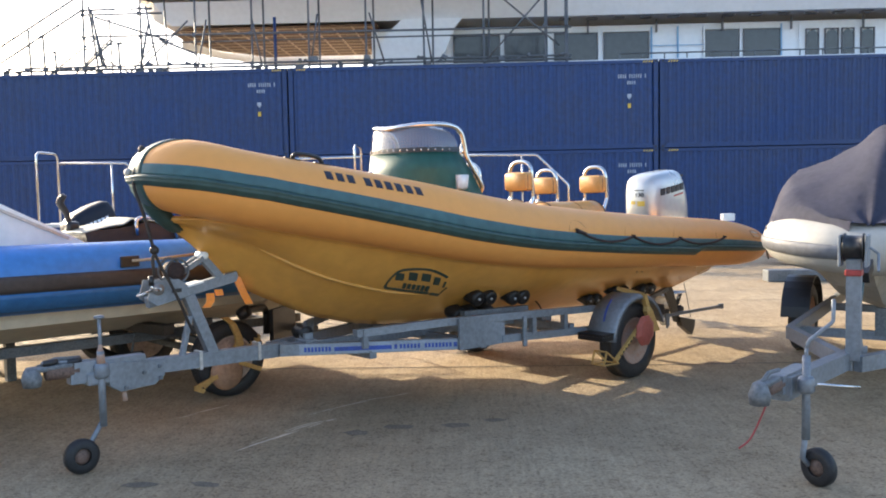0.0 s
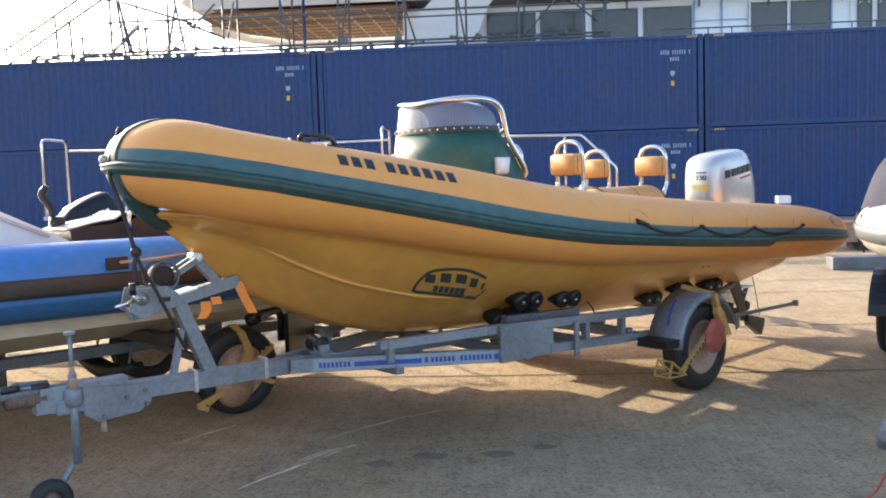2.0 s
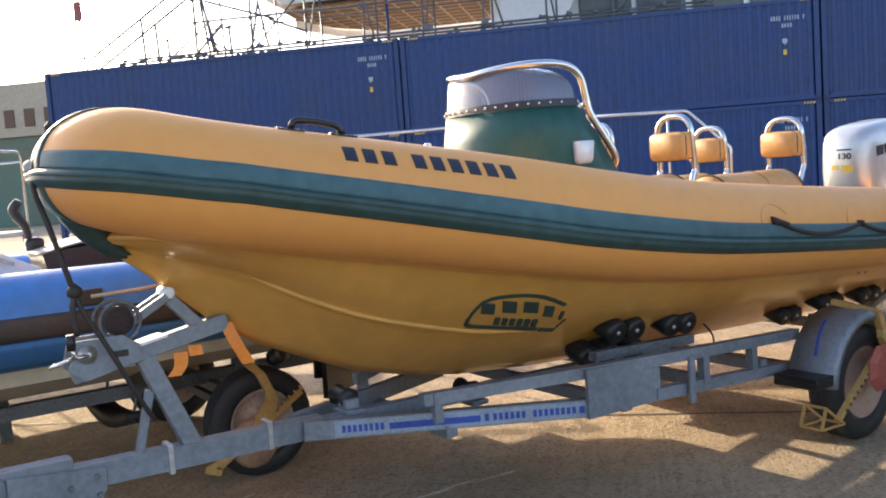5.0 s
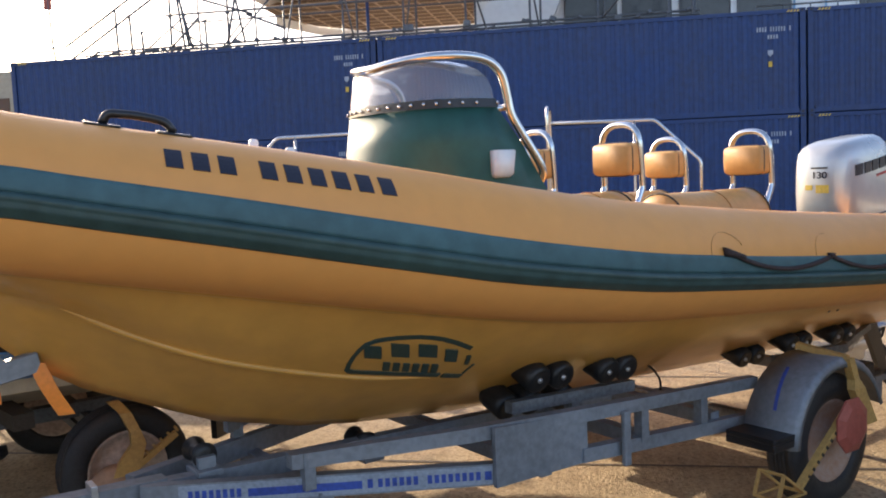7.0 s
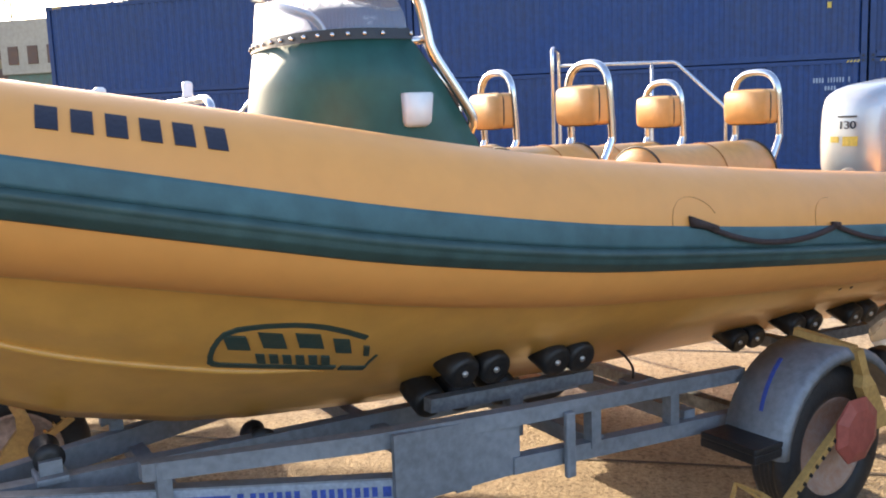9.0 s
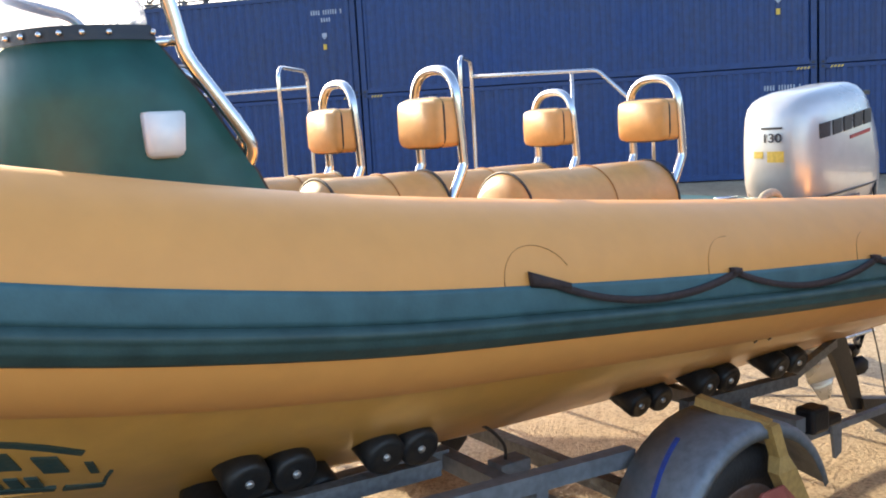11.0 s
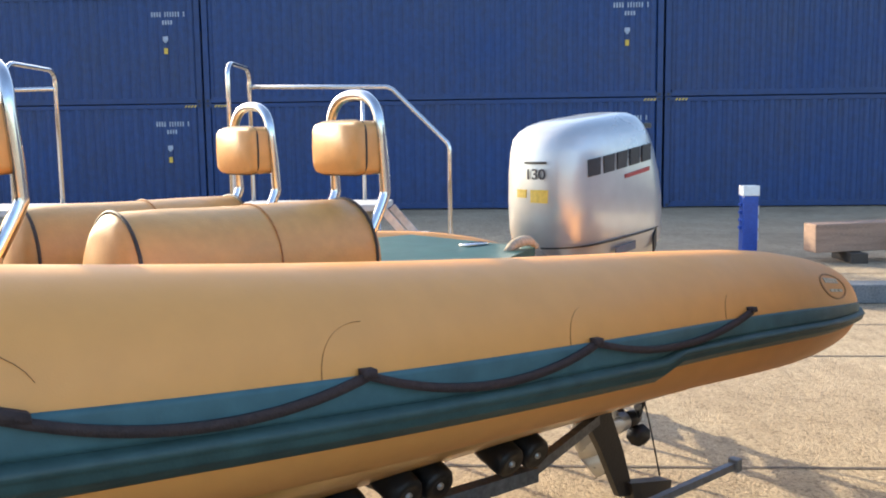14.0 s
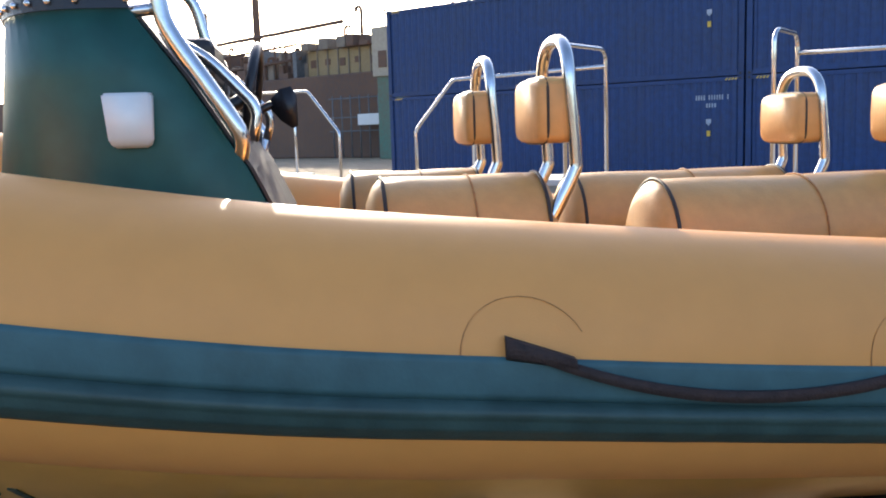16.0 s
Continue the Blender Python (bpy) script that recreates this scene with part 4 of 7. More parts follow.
def on_cowl(s_, z, h=0.003):
    """A point on the cowl's side, s_ metres round from the front centre to port."""
    d, i = 0.0, 0
    lp = LOOP
    if s_ < 0:
        lp, s_ = [LOOP[0]] + LOOP[:0:-1], -s_
    while d < s_:
        d += (lp[i + 1] - lp[i]).length
        i += 1
    p, t = lp[i], (lp[i + 1] - lp[max(0, i - 1)]).normalized()
    if i:
        p = p.lerp(lp[i - 1], (d - s_) / (lp[i] - lp[i - 1]).length)
    n = Vector((t.y, -t.x, 0))
    if n.dot(Vector((p.x - 6.0, p.y - MY, 0))) < 0:
        n = -n
    return Vector((p.x, p.y, z)) + n * h
def cowl_plate(b, a0, a1, z0, z1, skew=0.0, n=6):
    lo = []
    for k in range(n + 1):
        a = a0 + (a1 - a0) * k / n
        dz = skew * k / n
        lo.append([on_cowl(a, z0 + dz), on_cowl(a, z1 + dz), on_cowl(a, z1 + dz, -0.004), on_cowl(a, z0 + dz, -0.004)])
    rings(b, lo)
b = B()
lo = []
for k in range(41):
    a = 0.06 + 0.86 * k / 40
    z_ = 1.245 + 0.075 * (k / 40) ** 1.3
    lo.append([on_cowl(a, z_, 0.0015), on_cowl(a, z_ + 0.007, 0.0015), on_cowl(a, z_ + 0.007, -0.006), on_cowl(a, z_, -0.006)])
rings(b, lo)
part("cowl_seam", b, M_BLACK, motor, "dark seam round the cowling")
for k in range(5):
    b = B()
    a, z_ = 0.27 + k * 0.088, 1.548 + k * 0.014
    cowl_plate(b, a, a + 0.066, z_, z_ + 0.072, 0.011)
    part("name_bar", b, M_LOGO2, motor, "dark bar of the maker's name")
b = B()
cowl_plate(b, 0.50, 0.68, 1.537, 1.554, 0.03, 12)
part("red_stripe", b, M_RED, motor, "red stripe")
b = B()
cowl_plate(b, -0.03, 0.085, 1.604, 1.614)
part("small_name_bar", b, M_LOGO2, motor)
b = B()
cowl_plate(b, -0.075, -0.02, 1.46, 1.495)
cowl_plate(b, 0.005, 0.095, 1.44, 1.495)
part("warning_label", b, M_YELLOW, motor, "yellow warning label")
tcu = bpy.data.curves.new("model_number", "FONT")
tcu.body, tcu.size, tcu.extrude = "130", 0.062, 0.001
tcu.offset = 0.0008
tcu.align_x = "CENTER"
tob = new("model_number_text", tcu)
bpy.context.view_layer.update()
tme = bpy.data.meshes.new_from_object(tob.evaluated_get(bpy.context.evaluated_depsgraph_get()))
bpy.data.objects.remove(tob)
num = new("model_number", tme)
tme.materials.append(M_LETTER)
for v in tme.vertices:
    v.co = on_cowl(0.03 + v.co.x * 1.2, 1.54 + v.co.y, 0.004 + v.co.z)
num.parent = motor
num["label"] = "dark model number"
b = B()
cowl_plate(b, 0.44, 0.58, 1.205, 1.24, 0.02)
part("intake_grille", b, M_GREYRUB, motor, "grey intake grille")
b = B()
cowl_plate(b, 0.73, 0.76, 1.19, 1.27, 0.03, 3)
part("side_slot", b, M_BLACK, motor)
b = B()
box(b, 6.20, 6.262, MY - 0.176, MY - 0.12, 1.755, 1.778, 0.003)
part("vent_slot", b, M_BLACK, motor)
b = B()
def leg_loop(z, xf, xb, hw):
    return [Vector((xf + (xb - xf) * (0.5 - 0.5 * math.cos(2 * math.pi * k / 20)), MY + hw * math.sin(2 * math.pi * k / 20), z)) for k in range(20)]
rings(b, [leg_loop(1.15, 5.80, 6.25, 0.13), leg_loop(0.95, 5.85, 6.18, 0.10), leg_loop(0.55, 5.92, 6.16, 0.075), leg_loop(0.42, 5.94, 6.20, 0.06)])
part("leg", b, M_SILVER, motor, "silver drive leg", True)
b = B()
rings(b, [leg_loop(0.47, 5.92, 6.28, 0.05), leg_loop(0.40, 5.93, 6.26, 0.042), leg_loop(0.30, 5.94, 6.26, 0.035), leg_loop(0.22, 5.98, 6.24, 0.02)])
rings(b, [leg_loop(0.225, 5.98, 6.22, 0.012), leg_loop(0.10, 6.10, 6.19, 0.006)])
box(b, 5.95, 6.46, MY - 0.10, MY + 0.10, 0.445, 0.458, 0.004)
part("lower_leg", b, M_SILVER, motor, "scuffed silver lower leg with skeg", True)
b = B()
lathe(b, [(0.004, -0.24), (0.035, -0.19), (0.05, -0.06), (0.052, 0.04), (0.045, 0.12)], 18, pose(6.20, MY, 0.33, 0, 90, 0), True)
part("gearcase", b, M_SILVER, motor, "", True)
b = B()
lathe(b, [(0.04, 0.0), (0.042, 0.07), (0.03, 0.11), (0.015, 0.115)], 18, pose(6.32, MY, 0.33, 0, 90, 0), True)
for k in range(3):
    m = pose(6.39, MY, 0.33, 120 * k + 35, 0, 0)
    lo = []
    for rr, w_, tw in ((0.04, 0.04, 60), (0.08, 0.062, 45), (0.12, 0.05, 35), (0.14, 0.018, 30)):
        c, s_ = math.cos(radians(tw)), math.sin(radians(tw))
        lo.append([m @ Vector((dx * c - dy * s_, dx * s_ + dy * c, rr)) for dx, dy in ((-w_, -0.003), (w_, -0.003), (w_, 0.003), (-w_, 0.003))])
    rings(b, lo)
part("propeller", b, M_BLACK, motor, "black three-bladed propeller", True)
b = B()
box(b, 5.60, 5.80, MY - 0.14, MY + 0.14, 0.70, 1.18, 0.02)
part("clamp_bracket", b, M_BLACK, motor)

# ---- trailer under the orange boat ----
def wheel_parts(parent, c, r, w, rim_mat=None, sides=36):
    """Tyre with treads and a dished rim; axis along y, centre c."""
    m = pose(*c, 90, 0, 0)
    b = B()
    prof = [(r * 0.62, -w * 0.42), (r * 0.70, -w * 0.5), (r * 0.86, -w * 0.5), (r * 0.96, -w * 0.42), (r, -w * 0.30)]
    for k in (-0.18, -0.06, 0.06, 0.18):
        prof += [(r, (k - 0.045) * w), (r - 0.006, (k - 0.035) * w), (r - 0.006, (k + 0.035) * w), (r, (k + 0.045) * w)]
    prof += [(r, w * 0.30), (r * 0.96, w * 0.42), (r * 0.86, w * 0.5), (r * 0.70, w * 0.5), (r * 0.62, w * 0.42)]
    lathe(b, prof + [prof[0]], sides, m)
    bmesh.ops.recalc_face_normals(b, faces=b.faces)
    part("tyre", b, M_RUBBER, parent, "worn black rubber tyre", True)
    b = B()
    lathe(b, [(r * 0.10, w * 0.30), (r * 0.20, w * 0.30), (r * 0.30, w * 0.16), (r * 0.50, w * 0.20), (r * 0.56, w * 0.36), (r * 0.64, w * 0.42), (r * 0.64, -w * 0.42), (r * 0.3, -w * 0.3)], sides, m, True)
    bmesh.ops.recalc_face_normals(b, faces=b.faces)
    part("rim", b, rim_mat or M_RIM, parent, "", True)
trailer = tagged(empty("boat_trailer", BOAT), "galvanised steel roller boat trailer with wheel clamp", "trailer")
b = B()
beam(b, (-0.42, -0.06, 0.585), (1.12, -0.06, 0.545), 0.075, 0.095)
part("drawbar", b, M_GALV, trailer, "galvanised box-section drawbar")
for x in (0.42, 0.86):
    b = B()
    box(b, x - 0.012, x + 0.012, -0.104, -0.016, 0.50, 0.625, 0.004)
    part("u_bolt", b, M_STEELDULL, trailer)
for s in (-1, 1):
    def y(v):
        return v if s < 0 else -v - 0.06
    b = B()
    beam(b, (1.02, y(-0.10), 0.548), (2.24, y(-0.665), 0.500), 0.05, 0.085)
    part("frame_arm", b, M_GALV, trailer)
    b = B()
    rl = [Vector(p) for p in ((1.50, y(-0.345), 0.632), (2.11, y(-0.645), 0.674), (2.71, y(-0.70), 0.655), (3.80, y(-0.72), 0.605))]
    rings(b, [[p + Vector((0, dy, dz)) for dy, dz in ((-0.026, -0.028), (0.026, -0.028), (0.026, 0.028), (-0.026, 0.028))] for p in rl])
    part("upper_rail", b, M_GALV, trailer)
    b = B()
    beam(b, (2.66, y(-0.69), 0.482), (3.95, y(-0.72), 0.415), 0.05, 0.06)
    part("lower_rail", b, M_GALV, trailer)
    b = B()
    # the starboard plate is unseen and stretched aft to shade the ground
    xp = 2.69 if s < 0 else 3.14
    rings(b, [[(2.20, yy, 0.455), (xp, yy, 0.450), (xp, yy, 0.665), (2.20, yy, 0.692)] for yy in (y(-0.705), y(-0.685))])
    part("side_plate", b, M_GALV, trailer, "flat galvanised joining plate")
    for x, z0, z1 in ((1.56, 0.52, 0.66), (3.02, 0.47, 0.64), (3.42, 0.44, 0.62))[:3 if s < 0 else 1]:
        b = B()
        yy = y(-0.705) if x > 2 else y(-0.375)
        beam(b, (x, yy, z0), (x, yy, z1), 0.045, 0.045, (1, 0, 0))
        part("upright", b, M_GALV, trailer)
    b = B()
    box(b, 2.86, 2.90, y(-0.745) - 0.012, y(-0.745) + 0.012, 0.40, 0.64, 0.006)
    part("shackle_plate", b, M_GALV, trailer)
    b = B()
    beam(b, (3.9, y(-0.68), 0.42), (6.02, y(-0.68), 0.39), 0.026, 0.028)
    box(b, 5.995, 6.035, y(-0.68) - 0.022, y(-0.68) + 0.022, 0.365, 0.418, 0.004)
    part("light_board_arm", b, M_GALV, trailer)
b = B()
rings(b, [[(x - w_, y_, z), (x + w_, y_, z - 0.02), (x + w_, y_ + 0.03, z - 0.02), (x - w_, y_ + 0.03, z)] for x, y_, z, w_ in ((5.60, -0.31, 0.62, 0.085), (5.70, -0.31, 0.44, 0.07), (5.80, -0.31, 0.22, 0.05))])
rings(b, [[(5.80, y_, 0.27), (6.10, y_, 0.205), (6.09, y_, 0.13), (6.04, y_, 0.05), (5.84, y_, 0.17)] for y_ in (-0.33, -0.27)])
part("rear_stay", b, M_BLACK, trailer, "black hinged rear stay with a foot")
b = B()
beam(b, (5.02, -0.44, 0.54), (5.60, -0.30, 0.585), 0.035, 0.04)
part("stay_arm", b, M_GALVDK, trailer)
b = B()
pipe(b, smooth_line([(5.90, -0.315, 0.62), (5.95, -0.32, 0.47), (6.03, -0.315, 0.24)], 4), 0.004, 6)
part("stay_cable", b, M_PIPING, trailer, "thin dark stay cable", True)
b = B()
box(b, 4.79, 4.90, -0.73, -0.64, 0.425, 0.53, 0.015)
box(b, 4.90, 5.0, -0.72, -0.65, 0.43, 0.475, 0.012)
part("clamp_knob", b, M_BLACK, trailer, "black plastic clamp on the arm")
b = B()
rings(b, [[(4.93, y_, 0.45), (5.0, y_, 0.45), (5.0, y_, 0.31), (4.96, y_, 0.29)] for y_ in (-0.715, -0.70)])
rings(b, [[(4.42, y_, 0.50), (4.95, y_, 0.44), (4.95, y_, 0.385), (4.55, y_, 0.36)] for y_ in (-0.66, -0.65)])
part("arm_bracket", b, M_GALV, trailer, "galvanised arm bracket plate")
# blue rating strip and bars on the visible arm
def on_arm(u, dz, h=0.028):
    p = Vector((1.02, -0.10, 0.548)).lerp(Vector((2.24, -0.665, 0.500)), u)
    n = Vector((-0.565, -1.22, 0)).normalized()
    return p + n * h + Vector((0, 0, dz))
def arm_plate(b, u0, u1, z0, z1, h=0.0285):
    rings(b, [[on_arm(u, z0, h), on_arm(u, z1, h), on_arm(u, z1, 0.02), on_arm(u, z0, 0.02)] for u in (u0, u1)])
b = B()
arm_plate(b, 0.10, 0.985, -0.036, 0.036, 0.0265)
part("label_strip", b, M_LABEL, trailer, "pale label strip on the arm")
for u0, u1, z1 in ((0.285, 0.60, 0.012), (0.615, 0.63, 0.016), (0.955, 0.975, 0.016)):
    b = B()
    arm_plate(b, u0, u1, -0.018, z1)
    part("blue_stripe", b, M_BLUEINK, trailer, "blue stripe")
for u0, w_ in [(0.125 + k * 0.0185, 0.012) for k in range(8)] + [(0.645 + k * 0.0203, 0.013) for k in range(15) if k != 6]:
    b = B()
    arm_plate(b, u0, u0 + w_, -0.017, 0.0155)
    part("lettering_bar", b, M_BLUEINK, trailer)
b = B()
pipe(b, smooth_line([(3.40, -0.30, 0.69), (3.484, -0.30, 0.68), (3.54, -0.30, 0.65), (3.59, -0.30, 0.60), (3.611, -0.30, 0.557), (3.607, -0.30, 0.49)], 4), 0.006, 8)
part("brake_cable", b, M_PIPING, trailer, "thin black brake cable", True)
b = B()
box(b, 3.56, 3.69, -0.345, -0.255, 0.475, 0.52, 0.006)
part("cable_bracket", b, M_GALV, trailer)
for x in (1.62, 2.46, 3.05, 3.53, 4.75):
    b = B()
    w_ = 0.40 if x < 2 else 0.70
    beam(b, (x, -w_, 0.47), (x, w_ - 0.03, 0.47), 0.06, 0.06)
    part("cross_member", b, M_GALV, trailer)
b = B()
beam(b, (1.10, -0.06, 0.545), (3.53, -0.03, 0.477), 0.06, 0.07)
part("centre_beam", b, M_GALV, trailer)
def roller(c, axis, r=0.066, w=0.15):
    """A black ribbed wobble roller."""
    b = B()
    m = Matrix.Translation(Vector(c) - Vector(axis).normalized() * 0.025) @ Vector(axis).to_track_quat("Z", "Y").to_matrix().to_4x4()
    lathe(b, [(0.014, -w * 0.5), (r * 0.80, -w * 0.5), (r * 0.97, -w * 0.42), (r, -w * 0.2), (r * 0.97, 0.0), (r, w * 0.2), (r * 0.97, w * 0.42), (r * 0.82, w * 0.5), (r * 0.5, w * 0.47), (0.014, w * 0.46)], 26, m, True)
    ro = part("roller", b, M_RUBBER2, trailer, "black rubber hull roller", True)
    b = B()
    lathe(b, [(0.012, -w * 0.5), (0.012, w * 0.50), (0.007, w * 0.53)], 10, m, True)
    part("spindle", b, M_STEELDULL, ro, "", True)
for s in (-1, 1):
    for x, yv, zv in ((2.58, -0.50, 0.803), (2.715, -0.50, 0.795), (3.00, -0.495, 0.768), (3.12, -0.495, 0.763), (4.43, -0.485, 0.678), (4.555, -0.485, 0.675), (4.87, -0.485, 0.663), (4.995, -0.485, 0.661), (2.54, -0.33, 0.658), (2.68, -0.33, 0.653), (2.86, -0.34, 0.643), (4.22, -0.33, 0.612), (4.34, -0.33, 0.61)):
        yy = yv if s < 0 else -yv - 0.06 + 0.03 * x
        roller((x, yy, zv), (0.0, s * 0.93, -0.36), 0.066 if x < 4 else 0.058)
    for x0, x1, zb in ((2.47, 3.22, 0.675), (4.36, 5.05, 0.58)):
        b = B()
        yy = -0.46 if s < 0 else 0.46
        beam(b, (x0, yy, zb), (x1, yy, zb - 0.03), 0.05, 0.05)
        beam(b, ((x0 + x1) / 2, yy, zb - 0.01), ((x0 + x1) / 2, yy * 0.98, 0.48), 0.05, 0.06, (1, 0, 0))
        part("roller_cradle", b, M_GALVDK, trailer, "dark swinging roller cradle")
for x, z in ((1.28, 0.665), (2.0, 0.56)):
    b = B()
    beam(b, (x, -0.05, 0.5), (x, -0.05, z - 0.03), 0.07, 0.07, (1, 0, 0))
    box(b, x - 0.05, x + 0.05, -0.12, 0.02, z - 0.10, z - 0.075, 0.005)
    part("keel_bracket", b, M_GALV, trailer)
    b = B()
    lathe(b, [(0.012, -0.06), (0.05, -0.06), (0.035, -0.01), (0.035, 0.01), (0.05, 0.06), (0.012, 0.06)], 20, pose(x, -0.0, z - 0.03, 90, 0, 0), True)
    part("keel_roller", b, M_RUBBER2, trailer, "", True)
b = B()
beam(b, (4.02, -0.80, 0.34), (4.02, 0.76, 0.34), 0.06, 0.06)
part("axle", b, M_GALVDK, trailer)
for s in (-1, 1):
    cy_ = -0.925 if s < 0 else 0.955
    wheel_parts(trailer, (4.02, cy_, 0.325), 0.325, 0.175)
    b = B()
    lo = []
    for k in range(17):
        a = radians(176 - 158 * k / 16)
        for_r = 0.385
        cx, cz = 4.03, 0.335
        pt = lambda rr, yy: Vector((cx + rr * math.cos(a), yy, cz + rr * math.sin(a)))
        y0, y1 = cy_ - s * -0.13, cy_ - s * 0.12
        y0, y1 = (cy_ - 0.125, cy_ + 0.15) if s < 0 else (cy_ + 0.125, cy_ - 0.15)
        lo.append([pt(for_r - 0.035, y0), pt(for_r - 0.01, y0), pt(for_r + 0.012, y0 + (0.02 if s < 0 else -0.02)), pt(for_r + 0.015, (y0 + y1) / 2), pt(for_r + 0.012, y1), pt(for_r + 0.004, y1), pt(for_r + 0.006, (y0 + y1) / 2), pt(for_r - 0.018, y0 + (0.015 if s < 0 else -0.015))])
    rings(b, lo)
    bmesh.ops.recalc_face_normals(b, faces=b.faces)
    fen = part("mudguard", b, M_GALV, trailer, "galvanised mudguard", True)
    b = B()
    ya, yb = (-1.04, -0.78) if s < 0 else (0.81, 1.07)
    box(b, 3.50, 3.68, ya, yb, 0.415, 0.44, 0.006)
    box(b, 3.50, 3.66, ya, yb, 0.38, 0.417, 0.006)
    part("mudguard_step", b, M_BLACK, trailer, "dark ribbed mudguard step")
    if s < 0:
        b = B()
        lo = []
        for k in range(8):
            a = radians(152 - 5.0 * k)
            lo.append([Vector((4.03 + rr * math.cos(a), yy, 0.335 + rr * math.sin(a))) for rr, yy in ((0.399, -0.93 + k * 0.006), (0.4035, -0.93 + k * 0.006), (0.4035, -0.915 + k * 0.006), (0.399, -0.915 + k * 0.006))])
        rings(b, lo)
        part("chalk_mark", b, M_BLUEINK, fen, "blue crayon mark")
# wheel clamp
def wheel_clamp(M):
    c = tagged(empty("wheel_clamp", M), "yellow steel wheel clamp with a red disc, locked on a tyre", "wheel clamp")
    b = B()
    beam(b, (0.14, -0.01, 0.12), (-0.26, -0.01, -0.17), 0.024, 0.03, (0, 1, 0))
    rings(b, [[Vector((x + dx, y_ + dy, z)) for dx, dy in ((-w_, -0.02), (w_, -0.02), (w_, 0.02), (-w_, 0.02))] for x, y_, z, w_ in ((0.22, 0.03, 0.345, 0.022), (0.25, 0.02, 0.24, 0.022), (0.24, 0.0, 0.20, 0.045), (0.33, -0.01, 0.02, 0.045))])
    beam(b, (0.22, 0.03, 0.34), (0.16, 0.26, 0.385), 0.04, 0.03)
    part("arm", b, M_YELLOWST, c, "chipped yellow steel arm")
    b = B()
    for k in range(9):
        u = k / 9
        p0 = Vector((0.10, -0.0265, 0.085)).lerp(Vector((-0.22, -0.0265, -0.145)), u + 0.02)
        box(b, -0.009, 0.009, -0.002, 0.003, -0.007, 0.007, 0, Matrix.Translation(p0) @ pose(0, 0, 0, 0, 38, 0))
    tagged(part("arm_holes", b, M_BLACK, c), kind="stuff")
    b = B()
    tri = [Vector((-0.26, -0.05, -0.175)), Vector((-0.46, -0.05, -0.165)), Vector((-0.42, -0.05, -0.06))]
    for i in range(3):
        for dy in (0.0, 0.12):
            b = B()
            beam(b, tri[i] + Vector((0, dy, 0)), tri[(i + 1) % 3] + Vector((0, dy, 0)), 0.009, 0.015, (0, 1, 0))
            part("jaw_bar", b, M_YELLOWST, c)
    for p in tri:
        b = B()
        beam(b, p, p + Vector((0, 0.12, 0)), 0.011, 0.011)
        part("jaw_bar", b, M_YELLOWST, c)
    b = B()
    lathe(b, [(0.004, 0.028), (0.09, 0.022), (0.135, 0.004), (0.135, -0.004), (0.004, -0.006)], 8, pose(0.15, -0.03, 0.045, 90, 0, 0) @ pose(0, 0, 0, 0, 0, 22.5), True)
    part("disc", b, M_REDDISC, c, "faded red octagonal disc")
    return c
wheel_clamp(BOAT @ pose(3.86, -1.075, 0.38))
# winch post
for nm, a_, c_, w_, h_, u_ in (("winch_post", (0.53, -0.06, 0.58), (0.36, -0.06, 1.0), 0.06, 0.075, (1, 0, 0.3)), ("post_brace", (0.30, -0.06, 0.59), (0.37, -0.06, 0.86), 0.045, 0.03, (1, 0, 0)), ("winch_channel", (0.08, -0.06, 0.975), (0.72, -0.06, 1.095), 0.055, 0.07, (0, 0, 1)), ("snub_arm", (0.22, -0.085, 1.10), (0.47, -0.085, 1.235), 0.02, 0.035, (0, 0, 1)), ("snub_arm", (0.22, 0.0, 1.10), (0.47, 0.0, 1.235), 0.02, 0.035, (0, 0, 1)), ("snub_strut", (0.47, -0.06, 1.24), (0.60, -0.06, 1.09), 0.05, 0.05, (0, 0, 1))):
    b = B()
    beam(b, a_, c_, w_, h_, u_)
    bmesh.ops.bevel(b, geom=b.edges[:], offset=0.004, segments=1, affect="EDGES")
    part(nm, b, M_GALV, trailer, "galvanised " + nm.replace("_", " "))
b = B()
for yy in (-0.125, 0.0):
    rings(b, [[(0.06, y_, 1.00), (0.12, y_, 0.955), (0.33, y_, 1.00), (0.33, y_, 1.07), (0.27, y_, 1.115), (0.09, y_, 1.115)] for y_ in (yy, yy + 0.008)])
winch = part("winch", b, M_GALV, trailer, "galvanised hand winch with a webbing drum")
b = B()
lathe(b, [(0.02, -0.05), (0.056, -0.05), (0.056, 0.05), (0.02, 0.05)], 26, pose(0.27, -0.055, 1.165, 90, 0, 0), True)
part("webbing_drum", b, M_WEB, winch, "dark webbing wound on the drum", True)
for yy in (-0.112, -0.002):
    b = B()
    lathe(b, [(0.078, -0.003), (0.085, 0.0), (0.078, 0.003), (0.068, 0.0), (0.078, -0.003)], 30, pose(0.27, yy, 1.165, 90, 0, 0))
    part("drum_flange", b, M_GALVDK, winch, "", True)
b = B()
lathe(b, [(0.008, -0.012), (0.036, -0.012), (0.036, 0.004), (0.014, 0.006), (0.014, 0.02), (0.008, 0.022)], 20, pose(0.13, -0.135, 1.06, 90, 0, 0), True)
part("winch_gear", b, M_STEELDULL, winch, "", True)
b = B()
box(b, 0.22, 0.285, -0.132, -0.126, 1.03, 1.055, 0.002)
part("winch_label", b, M_BLACK, winch)
b = B()
pipe(b, [(0.13, -0.15, 1.06), (0.08, -0.16, 1.055), (0.07, -0.16, 1.10)], 0.009, 8, fillet=0.02)
